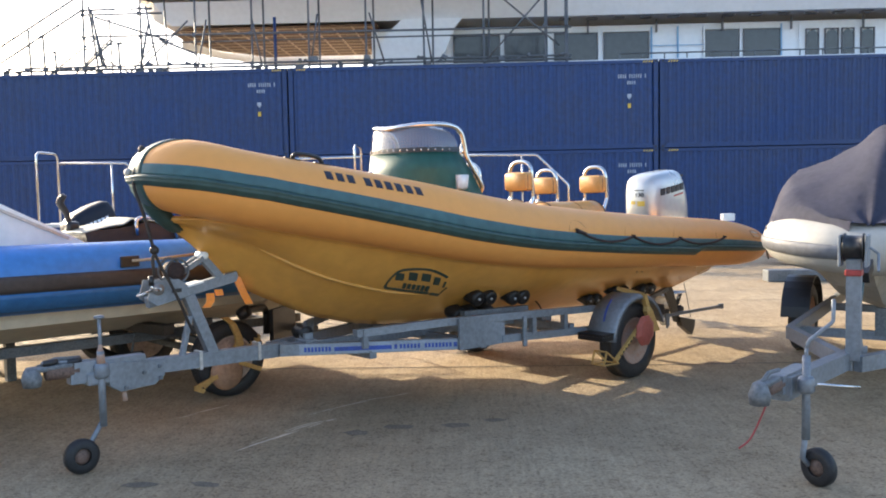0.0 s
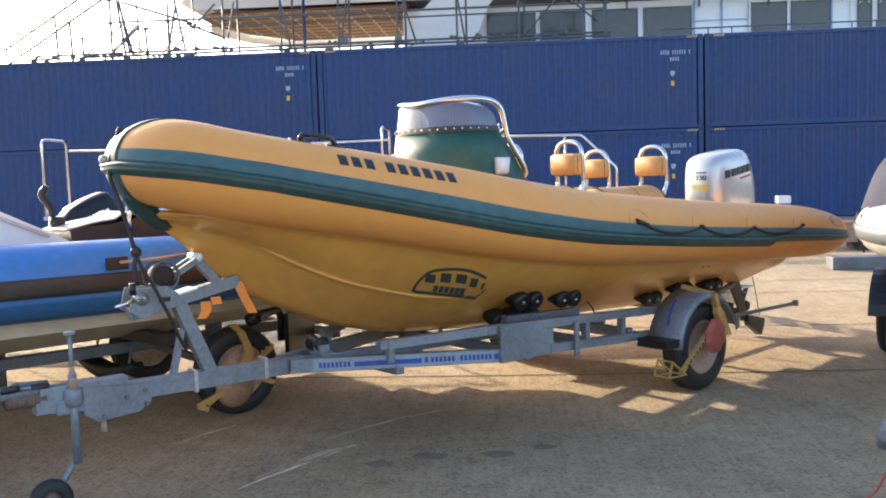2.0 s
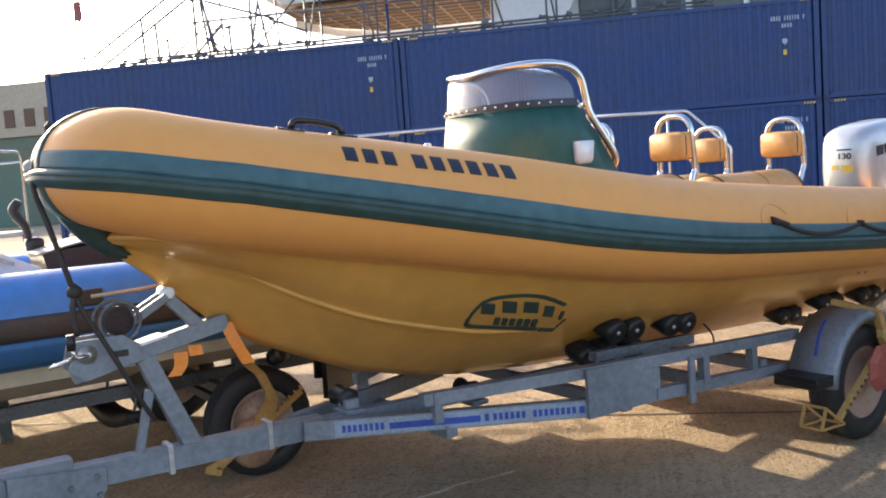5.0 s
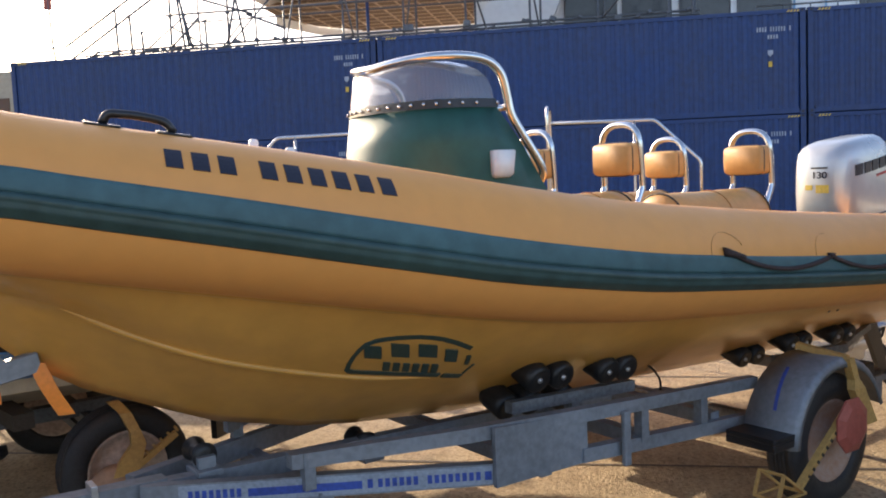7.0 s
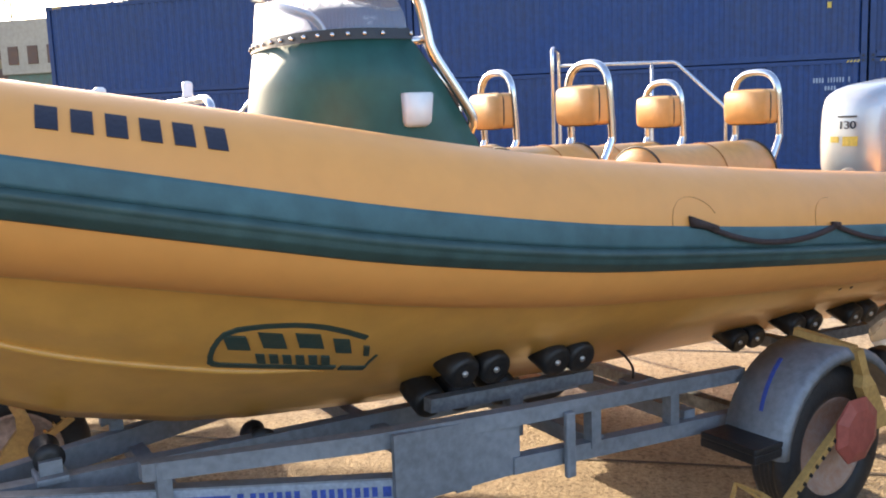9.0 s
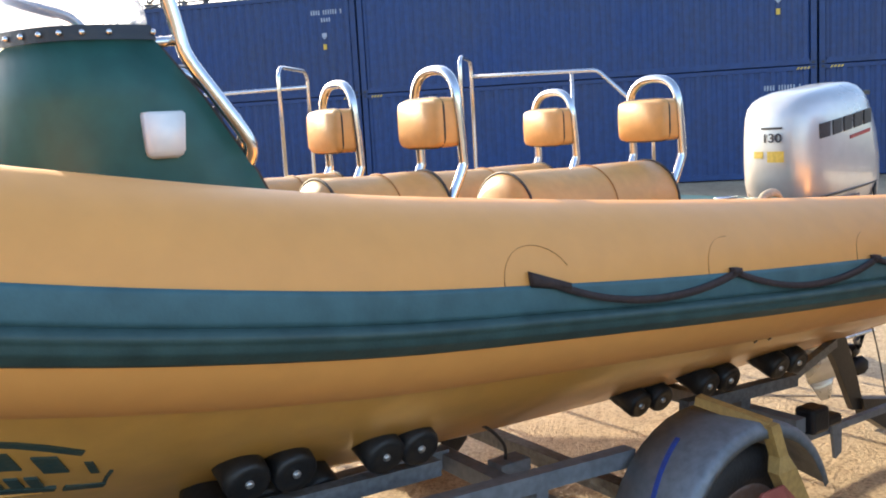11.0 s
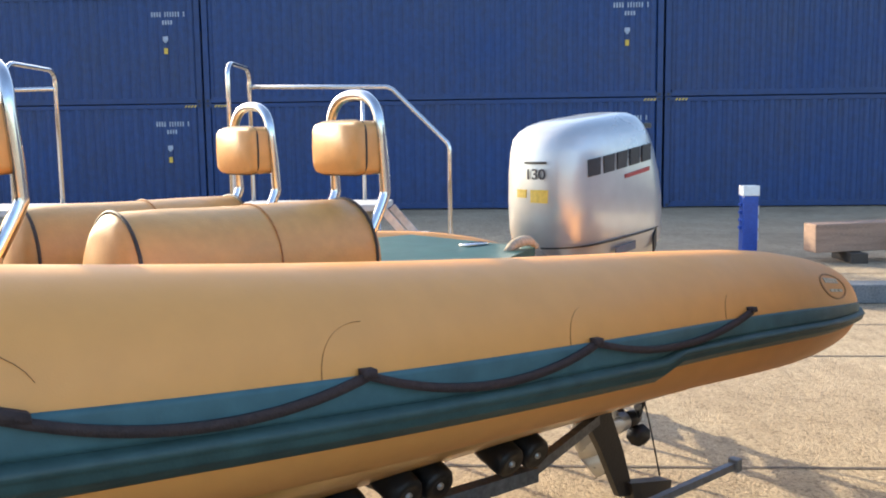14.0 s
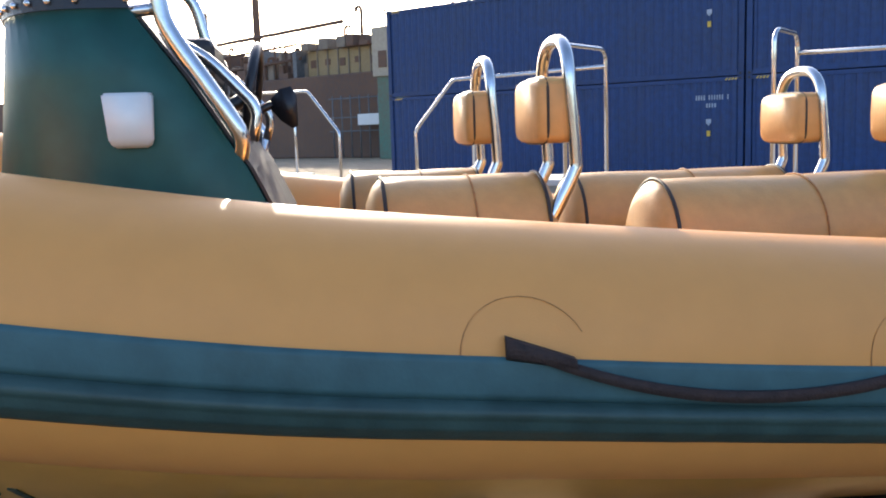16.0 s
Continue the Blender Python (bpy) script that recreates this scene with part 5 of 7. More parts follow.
pipe(b, [(0.10, -0.13, 1.06), (0.02, -0.12, 1.035), (-0.01, -0.12, 1.03)], 0.007, 8)
part("crank", b, M_STEEL, winch, "", True)
b = B()
lathe(b, [(0.01, -0.03), (0.017, -0.03), (0.017, 0.03), (0.01, 0.03)], 12, pose(0.07, -0.16, 1.12), True)
part("crank_grip", b, M_BLACK, winch, "", True)
b = B()
lathe(b, [(0.01, -0.05), (0.024, -0.05), (0.024, 0.05), (0.01, 0.05)], 16, pose(0.48, -0.04, 1.25, 90, 0, 0), True)
part("bow_roller", b, M_WHITE, trailer, "", True)
b = B()
rings(b, [[(0.34, -0.115, z), (0.45, -0.115, z + 0.02), (0.43, -0.03, z + 0.02), (0.33, -0.03, z)] for z in (1.055, 1.067)])
part("winch_plate", b, M_WHITE, trailer)
for pts in (((0.71, -0.08, 1.09), (0.74, -0.10, 1.0), (0.79, -0.10, 0.90)), ((0.50, -0.10, 1.00), (0.49, -0.12, 0.95), (0.46, -0.12, 0.91)), ((0.56, -0.10, 1.02), (0.56, -0.12, 0.98))):
    b = B()
    w_ = 0.026
    lo = [[Vector(p) + Vector((d, e, 0)) for d, e in ((-w_, w_ * 0.3), (w_, -w_ * 0.3), (w_ - 0.002, -w_ * 0.3 - 0.004), (-w_ - 0.002, w_ * 0.3 - 0.004))] for p in smooth_line(pts, 4)]
    rings(b, lo)
    part("ratchet_strap", b, M_ORANGE, trailer, "bright orange ratchet strap")
b = B()
pipe(b, smooth_line([(0.10, -0.14, 1.32), (0.13, -0.16, 1.22), (0.18, -0.17, 1.12), (0.25, -0.17, 0.97), (0.31, -0.15, 0.84), (0.36, -0.13, 0.75)], 6), 0.010, 8)
lathe(b, [(0.004, -0.03), (0.028, -0.015), (0.03, 0.01), (0.004, 0.035)], 10, pose(0.105, -0.145, 1.31), True)
pipe(b, smooth_line([(0.105, -0.145, 1.30), (0.09, -0.15, 1.24), (0.10, -0.15, 1.14)], 4), 0.012, 8)
part("hanging_rope", b, M_PIPING, trailer, "dark hanging painter rope", True)
# coupling and jockey wheel
def coupling(parent, x, y, z, turn=None):
    made = []
    b = B()
    beam(b, (x - 0.10, y, z), (x + 0.34, y, z - 0.005), 0.085, 0.10)
    box(b, x - 0.03, x + 0.36, y - 0.055, y + 0.055, z - 0.10, z - 0.02, 0.012)
    made.append(part("coupling_body", b, M_GALV, parent, "", False))
    b = B()
    lathe(b, [(0.02, -0.10), (0.042, -0.09), (0.045, 0.09), (0.03, 0.10)], 16, pose(x - 0.16, y, z + 0.005, 0, 90, 0), True)
    made.append(part("bellows", b, M_RUSTY, parent, "dirty rubber bellows", True))
    b = B()
    lathe(b, [(0.02, -0.05), (0.05, -0.05), (0.058, 0.0), (0.04, 0.05), (0.02, 0.06)], 16, pose(x - 0.33, y, z - 0.01), True)
    box(b, x - 0.36, x - 0.10, y - 0.035, y + 0.035, z + 0.02, z + 0.055, 0.012)
    pipe(b, [(x - 0.30, y, z + 0.05), (x - 0.20, y, z + 0.085), (x - 0.05, y, z + 0.075)], 0.012, 8)
    made.append(part("hitch_head", b, M_GALVDK, parent, "", True))
    if turn:
        for ob in made:
            ob.matrix_local = turn
coupling(trailer, -0.30, -0.06, 0.615)
def jockey(parent, x, y, z, ztop, zc, lean=0.14, swivel=0, side=0.0):
    b = B()
    pipe(b, [(x, y, 0.26), (x, y, z + 0.12)], 0.022, 12)
    pipe(b, [(x, y, z + 0.10), (x, y, ztop)], 0.011, 10)
    pipe(b, [(x, y, 0.30), (x - lean * 0.5, y + 0.05 + side / 2, 0.15), (x - lean, y + 0.05 + side, 0.108)], 0.016, 8)
    part("jockey_stem", b, M_GALV, parent, "", True)
    b = B()
    lathe(b, [(0.035, -0.045), (0.045, -0.03), (0.045, 0.03), (0.035, 0.045)], 16, pose(x, y, zc), True)
    part("stem_clamp", b, M_GALV, parent, "", True)
    b = B()
    lathe(b, [(0.05, -0.028), (0.085, -0.032), (0.104, -0.018), (0.104, 0.018), (0.085, 0.032), (0.05, 0.028)], 28, pose(x - lean, y + side, 0.104, 90, 0, swivel), False)
    lathe(b, [(0.05, 0.028), (0.05, -0.028)], 28, pose(x - lean, y + side, 0.104, 90, 0, swivel), False)
    part("jockey_tyre", b, M_RUBBER, parent, "", True)
    b = B()
    lathe(b, [(0.012, -0.03), (0.03, -0.025), (0.05, -0.012), (0.05, 0.012), (0.03, 0.025), (0.012, 0.03)], 20, pose(x - lean, y + side, 0.104, 90, 0, swivel), True)
    part("jockey_rim", b, M_RUSTY, parent, "rusty jockey wheel hub", True)
jockey(trailer, -0.245, -0.11, 0.60, 0.93, 0.60)
for yy in (-0.118, -0.012):
    b = B()
    rings(b, [[(x, y_, z) for x, z in ((-0.20, 0.645), (0.16, 0.603), (0.155, 0.51), (0.09, 0.462), (-0.13, 0.45), (-0.20, 0.50))] for y_ in (yy, yy + 0.01)])
    bmesh.ops.bevel(b, geom=b.edges[:], offset=0.003, segments=1, affect="EDGES")
    cheek = part("coupling_cheek", b, M_GALV, trailer, "galvanised coupling cheek plate with bolts")
    for x, z in ((-0.10, 0.475), (0.02, 0.55), (0.12, 0.575), (0.125, 0.50)):
        b = B()
        lathe(b, [(0.004, -0.012), (0.013, -0.012), (0.013, 0.022), (0.004, 0.024)], 6, pose(x, yy + 0.005, z, 90, 0, 0), True)
        part("bolt", b, M_GALVDK, cheek)
b = B()
pipe(b, [(-0.18, -0.06, 0.655), (-0.58, -0.08, 0.690)], 0.009, 8)
lever = part("brake_lever", b, M_GALV, trailer, "handbrake lever with black grips", True)
for x in (-0.53, -0.39):
    b = B()
    lathe(b, [(0.008, -0.045), (0.019, -0.04), (0.021, 0.0), (0.019, 0.04), (0.008, 0.045)], 12, pose(x, -0.0775 + (x + 0.53) * 0.05, 0.6856 - (x + 0.53) * 0.0875, 0, 85, 0), True)
    part("grip", b, M_BLACK, lever, "", True)
b = B()
lathe(b, [(0.026, 0.645), (0.022, 0.70), (0.013, 0.745), (0.011, 0.76)], 14, pose(-0.245, -0.11, 0), True)
part("screw_cone", b, M_RIM, trailer, "rusty jockey screw collar", True)
b = B()
pipe(b, [(-0.09, -0.06, 0.45), (-0.085, -0.065, 0.38)], 0.016, 8)
part("brake_rod_end", b, M_RIM, trailer, "rusty brake rod end", True)
b = B()
lathe(b, [(0.012, -0.01), (0.03, -0.008), (0.03, 0.008), (0.012, 0.012)], 14, pose(-0.245, -0.11, 0.925), True)
part("crank_knob", b, M_GALV, trailer, "", True)

# ---- blue boat behind, on its own trailer ----
def u_tube(pts, r, steps=6, sides=28):
    """Skin of a tapering tube along points; r is a list of radii at the points."""
    c = smooth_line(pts, steps)
    rr = [v.x for v in smooth_line([(q, 0, 0) for q in r], steps)]
    lo, fr = [], []
    for i, p in enumerate(c):
        t = (c[min(i + 1, len(c) - 1)] - c[max(i - 1, 0)])
        o = Vector((t.y, -t.x, 0)).normalized()
        fr.append((p, rr[i], o))
        lo.append([p + (o * math.cos(a) + Vector((0, 0, 1)) * math.sin(a)) * rr[i] for a in [2 * math.pi * k / sides for k in range(sides)]])
    return lo, fr
blue = tagged(empty("blue_inflatable_boat", BOAT), "blue and white inflatable boat with a black side stripe", "boat")
BP = [(-5.2, 1.88, 1.30), (-5.1, 1.5, 1.29), (-4.7, 1.22, 1.25), (-3.8, 1.08, 1.18), (-2.5, 1.04, 1.12), (-1.0, 1.03, 1.095), (0.5, 1.03, 1.075), (1.8, 1.04, 1.06), (2.75, 1.06, 1.05), (3.15, 1.07, 1.04)]
BR = [0.22, 0.235, 0.24, 0.24, 0.24, 0.24, 0.24, 0.235, 0.19, 0.06]
def bmir(v):
    return Vector((v.x, 3.76 - v.y, v.z))
lo, bfr = u_tube(BP, BR)
b = B()
rings(b, [[bmir(v) for v in lp] for lp in lo[:0:-1]] + lo)
bmesh.ops.recalc_face_normals(b, faces=b.faces)
part("tube", b, M_BLUETUBE, blue, "blue fabric inflatable tube", True)
def bband(name, a0, a1, h, material, label):
    for s in (1, -1):
        b = B()
        lo = []
        for p, r, o in bfr:
            pt = lambda a, e: p + (o * math.cos(radians(a)) + Vector((0, 0, 1)) * math.sin(radians(a))) * (r + e)
            lp = [pt(a0 + (a1 - a0) * k / 6, h * (1 if 0 < k < 6 else 0.3)) for k in range(7)] + [pt(a1 - (a1 - a0) * k / 6, -0.005) for k in range(7)]
            lo.append(lp if s > 0 else [bmir(v) for v in lp])
        rings(b, lo)
        bmesh.ops.recalc_face_normals(b, faces=b.faces)
        part(name, b, material, blue, label, True)
bband("rubbing_strake", -17, 11, 0.014, M_DKBAND, "black rubber side stripe")
bband("lower_band", -62, -20, 0.004, M_BLUEDK, "darker blue lower band")
b = B()
lo = []
for x in (-5.0, -4.6, -4.0, -3.0, -1.5, 0.0, 1.2, 2.78):
    u = min(1, (x + 5.0) / 2.2)
    kz = 1.15 - 0.62 * (1 - (1 - u) ** 2)
    hw = 0.80 * (1 - (1 - u) ** 2.4)
    half = [(0, kz), (hw * 0.5, kz + 0.13), (hw * 0.92, 0.74 + 0.3 * (1 - u)), (hw, 0.90 + 0.2 * (1 - u))]
    lo.append([Vector((x, 1.88 - y, z)) for y, z in half[::-1]] + [Vector((x, 1.88 + y, z)) for y, z in half[1:]])
sheet(b, lo)
part("hull", b, M_CREAM, blue, "cream glassfibre hull")
b = B()
box(b, -3.5, 2.25, 1.15, 2.6, 0.98, 1.02)
part("deck", b, M_DECK, blue)
b = B()
rings(b, [[(-1.25, y, 1.02), (-1.15, y, 1.72), (-0.75, y, 1.83), (0.27, y, 1.30), (0.30, y, 1.02)] for y in (1.32, 2.40)])
bmesh.ops.bevel(b, geom=b.edges[:], offset=0.03, segments=2, affect="EDGES")
part("console", b, M_WHITE, blue, "white sloping console moulding")
b = B()
rings(b, [[(-0.95, y, 1.60), (-0.70, y, 1.86), (-0.55, y, 1.78), (-0.42, y, 1.60)] for y in (1.27, 1.315)])
part("side_screen", b, M_BLUETUBE, blue, "light blue side screen")
b = B()
beam(b, (-0.55, 1.31, 1.665), (0.12, 1.31, 1.345), 0.02, 0.02)
part("console_trim", b, M_STEELDULL, blue)
b = B()
lathe(b, [(0.01, -0.03), (0.05, -0.02), (0.05, 0.03), (0.02, 0.05)], 14, pose(-0.62, 1.36, 1.82), True)
part("horn", b, M_STEEL, blue, "", True)
b = B()
pipe(b, smooth_line([(0.27, 1.7, 1.44), (0.25, 1.7, 1.53), (0.20, 1.68, 1.61), (0.225, 1.65, 1.67)], 4), lambda u: 0.02 + 0.016 * u * math.sin(3 * u), 10)
box(b, 0.24, 0.34, 1.65, 1.74, 1.36, 1.46, 0.025)
part("throttle_box", b, M_BLACK, blue, "black throttle lever box", True)
b = B()
rings(b, [[(0.34, y, 1.02), (0.27, y, 1.385), (0.55, y, 1.40), (0.76, y, 1.44), (1.0, y, 1.405), (1.10, y, 1.02)] for y in (1.385, 1.86)])
part("seat_base", b, M_SEATBR, blue, "dark brown padded seat box")
b = B()
lo = []
for k in range(13):
    x = 0.24 + 0.80 * k / 12
    z = 1.385 + 0.045 * math.sin(k / 12 * math.pi * 1.3 - 0.3) + (0.04 if 5 < k < 11 else 0)
    lo.append([Vector((x, 1.62 + 0.25 * math.cos(a), z + 0.014 * math.sin(a))) for a in [2 * math.pi * j / 16 for j in range(16)]])
rings(b, lo)
part("seat_cushion", b, M_CREAM2, blue, "pale padded seat cushion", True)
b = B()
pipe(b, [(0.66, 1.34, 1.34), (0.66, 1.36, 1.48), (0.98, 1.36, 1.47), (0.99, 1.34, 1.30)], 0.016, 10, fillet=0.06)
part("seat_rail", b, M_STEEL, blue, "", True)
b = B()
box(b, 1.08, 1.75, 1.38, 2.35, 1.02, 1.275, 0.03)
part("rear_locker", b, M_WHITE, blue)
b = B()
box(b, 0.99, 1.06, 1.33, 1.365, 1.285, 1.33, 0.006)
part("latch", b, M_BLACK, blue)
b = B()
pipe(b, [(2.30, 1.32, 1.02), (2.34, 1.35, 1.79), (2.34, 1.43, 1.83), (2.34, 2.37, 1.83), (2.34, 2.45, 1.79), (2.30, 2.48, 1.02)], 0.022, 12, fillet=0.08)
part("stern_arch", b, M_STEEL, blue, "stainless stern arch", True)
b = B()
lathe(b, [(0.012, 0), (0.03, 0.0), (0.03, 0.02), (0.026, 0.025), (0.03, 0.07), (0.024, 0.085), (0.01, 0.09)], 14, pose(2.34, 1.75, 1.845), True)
part("stern_light", b, M_WHITE, blue, "white all-round light", True)
b = B()
box(b, 0.28, 0.42, 0.775, 0.795, 1.14, 1.22, 0.006)
part("rubber_patch", b, M_BLACK, blue)
b = B()
pipe(b, [(0.36, 0.765, 1.185), (0.60, 0.76, 1.19), (0.86, 0.76, 1.205)], 0.010, 8)
part("lifeline", b, M_ROPE, blue, "pale lifeline", True)
btr = tagged(empty("boat_trailer", BOAT), "dull galvanised trailer under the blue boat", "trailer")
b = B()
beam(b, (-2.6, 1.88, 0.47), (2.5, 1.88, 0.44), 0.08, 0.08)
part("centre_beam", b, M_GALVDK, btr)
for x, ya_, yb_ in ((-1.9, 1.45, 2.4), (1.27, 1.2, 2.58), (2.3, 1.3, 2.5)):
    b = B()
    beam(b, (x, ya_, 0.40), (x, yb_, 0.40), 0.06, 0.06)
    part("cross_member", b, M_GALVDK, btr)
b = B()
rings(b, [[(0.70, 2.46, z), (0.80, 2.44, z), (0.92, 1.30, z + 0.02), (0.82, 1.28, z + 0.02)] for z in (0.505, 0.585)])
part("bunk", b, M_TIMBERDK, btr, "dark timber cross bunk")
for x in (-1.9, 1.5):
    b = B()
    beam(b, (x, 1.88, 0.42), (x, 1.88, 0.56 if x > 0 else 0.60), 0.10, 0.10, (1, 0, 0))
    part("keel_support", b, M_GALVDK, btr)
b = B()
lo = []
for k in range(13):
    u = -1 + k / 6
    zz = 0.20 + 0.11 * u * u
    lo.append([Vector((0.66 + 0.05 * u, 2.11 - 0.40 * u, zz)), Vector((0.80 + 0.05 * u, 2.11 - 0.40 * u, zz)), Vector((0.80 + 0.05 * u, 2.11 - 0.36 * u, zz + 0.085 * (1 - 0.55 * u * u))), Vector((0.66 + 0.05 * u, 2.11 - 0.36 * u, zz + 0.085 * (1 - 0.55 * u * u)))])
rings(b, lo)
part("slung_fender", b, M_RUBBER, btr, "black half tyre slung under the bunk", True)
for y_ in (1.76, 2.44):
    b = B()
    pipe(b, [(0.74, y_, 0.28), (0.79, y_ - 0.02, 0.53)], 0.010, 6)
    part("hanger", b, M_GALVDK, btr, "", True)
b = B()
beam(b, (-2.6, 1.88, 0.47), (-6.2, 1.88, 0.50), 0.08, 0.10)
part("drawbar", b, M_GALV, btr)
# guard over the far wheel, unseen, added to keep sun off the ground
b = B()
rings(b, [[(x, 2.53, z - 0.03), (x, 2.53, z), (x, 2.84, z), (x, 2.84, 0.37), (x, 2.825, 0.37), (x, 2.825, z - 0.03)] for x, z in ((0.84, 0.56), (1.0, 0.67), (1.6, 0.70), (2.2, 0.67), (2.36, 0.56))])
part("mudguard", b, M_GALVDK, btr, "added dull steel guard that shades the ground")
for yy in (1.08, 2.68):
    wheel_parts(btr, (1.27, yy, 0.31), 0.31, 0.175, M_RIM2)
b = B()
beam(b, (1.27, 1.12, 0.31), (1.27, 2.64, 0.31), 0.05, 0.05)
part("axle", b, M_GALVDK, btr)
b = B()
lathe(b, [(0.02, -0.05), (0.05, -0.045), (0.055, 0.0), (0.05, 0.045), (0.02, 0.05)], 14, pose(1.40, 1.02, 0.675, 60, 0, 30), True)
pipe(b, [(1.34, 0.98, 0.66), (1.46, 1.06, 0.69), (1.74, 1.28, 0.665), (1.80, 1.33, 0.62), (1.79, 1.32, 0.42)], 0.030, 8, fillet=0.05)
part("side_bracket", b, M_BLACK, btr, "black bent side bracket", True)
b = B()
rings(b, [[(1.80, 1.22, z), (2.20, 1.48, z), (2.18, 1.51, z), (1.78, 1.25, z)] for z in (0.30, 0.64)])
part("light_panel", b, M_BLACK, btr, "dark flat panel")
# clamp on that wheel
wc = tagged(empty("wheel_clamp", BOAT), "tan yellow wheel clamp on the blue boat's trailer tyre", "wheel clamp")
b = B()
rings(b, [[Vector((x - w_, y_, z)), Vector((x + w_, y_, z)), Vector((x + w_, y_ + 0.03, z)), Vector((x - w_, y_ + 0.03, z))] for x, y_, z, w_ in ((1.22, 1.0, 0.655, 0.03), (1.26, 0.95, 0.60, 0.026), (1.30, 0.94, 0.50, 0.026), (1.31, 0.94, 0.44, 0.035), (1.27, 0.94, 0.37, 0.055), (1.24, 0.94, 0.30, 0.06))])
part("arm", b, M_YELLOWST, wc, "tan yellow bent arm")
b = B()
beam(b, (1.50, 0.96, 0.455), (0.98, 0.96, 0.13), 0.022, 0.03)
part("rack_bar", b, M_YELLOWST, wc)
for k in range(14):
    b = B()
    p = Vector((1.50, 0.96, 0.475)).lerp(Vector((1.02, 0.96, 0.175)), k / 13)
    box(b, -0.006, 0.006, -0.011, 0.011, -0.012, 0.014, 0, Matrix.Translation(p) @ pose(0, 0, 0, 0, -32, 0))
    part("tooth", b, M_YELLOWST, wc)
for a_, c_ in (((0.90, 0.95, 0.135), (1.10, 0.95, 0.20)), ((1.30, 0.95, 0.285), (1.50, 0.95, 0.20)), ((0.90, 0.95, 0.135), (0.98, 0.95, 0.10))):
    b = B()
    beam(b, a_, c_, 0.02, 0.035)
    part("jaw_bar", b, M_YELLOWST, wc)
b = B()
lathe(b, [(0.02, 0.03), (0.12, 0.022), (0.145, 0.0), (0.145, -0.01), (0.02, -0.012)], 26, pose(1.20, 0.97, 0.215, 90, 0, 0), True)
part("cover_disc", b, M_DISCBROWN, wc, "dull brown round cover", True)

# ---- second outboard, tilted, on a grey dinghy behind the blue boat ----
din = tagged(empty("grey_dinghy", BOAT), "dark grey dinghy carrying a black tilted outboard", "boat")
# hidden tubes and hull: length and depth are set to shade the ground
b = B()
for yy in (2.98, 4.36):
    lo, _ = u_tube([(1.90, yy, 0.92), (1.75, yy, 0.92), (0.3, yy, 0.93), (-1.2, yy, 0.98), (-3.0, (yy + 3.59) / 2, 1.05)], [0.06, 0.20, 0.22, 0.22, 0.16], 5, 18)
    rings(b, lo)
part("tube", b, M_GREYRUB, din, "", True)
b = B()
rings(b, [[(x, 3.65 - w_, 0.86), (x, 3.65 - w_ * 0.85, z + 0.06), (x, 3.65, z), (x, 3.65 + w_ * 0.9, z + 0.05), (x, 3.65 + w_, 0.86)] for x, w_, z in ((-3.0, 0.3, 0.56), (-2.0, 0.70, 0.40), (1.3, 0.80, 0.36))])
part("hull", b, M_GREYRUB, din, "dark grey hull, unseen, sized to shade the ground")
for x in (-1.8, 0.2):
    for yy in (3.1, 4.1):
        b = B()
        beam(b, (x, yy, 0.0), (x, yy, 0.66), 0.08, 0.08, (1, 0, 0))
        part("prop_post", b, M_GALVDK, din)
ev = tagged(empty("outboard_motor", BOAT @ pose(1.08, 3.42, 1.40, 0, -20, 0)), "black outboard motor tilted up on a dinghy", "outboard motor")
b = B()
def ov(z, x0, x1, w):
    return [Vector(((x0 + x1) / 2 + (x1 - x0) / 2 * math.copysign(abs(math.cos(a)) ** 0.6, math.cos(a)), w * math.copysign(abs(math.sin(a)) ** 0.6, math.sin(a)), z)) for a in [2 * math.pi * k / 28 for k in range(28)]]
rings(b, [ov(-0.12, -0.24, 0.24, 0.15), ov(-0.04, -0.27, 0.27, 0.17), ov(0.06, -0.24, 0.27, 0.165), ov(0.125, -0.14, 0.25, 0.14), ov(0.15, 0.0, 0.20, 0.09)])
part("cowling", b, M_EVIN, ev, "dark blue-black cowling", True)
b = B()
for k in range(8):
    box(b, -0.17 + k * 0.042, -0.142 + k * 0.042, -0.174, -0.166, -0.045, 0.012)
part("name_bars", b, M_WHITE, ev, "white name bars")
b = B()
rings(b, [ov(-0.12, -0.22, 0.2, 0.13), ov(-0.30, -0.16, 0.10, 0.08), ov(-0.62, -0.12, 0.06, 0.06)])
part("leg", b, M_EVIN, ev, "", True)

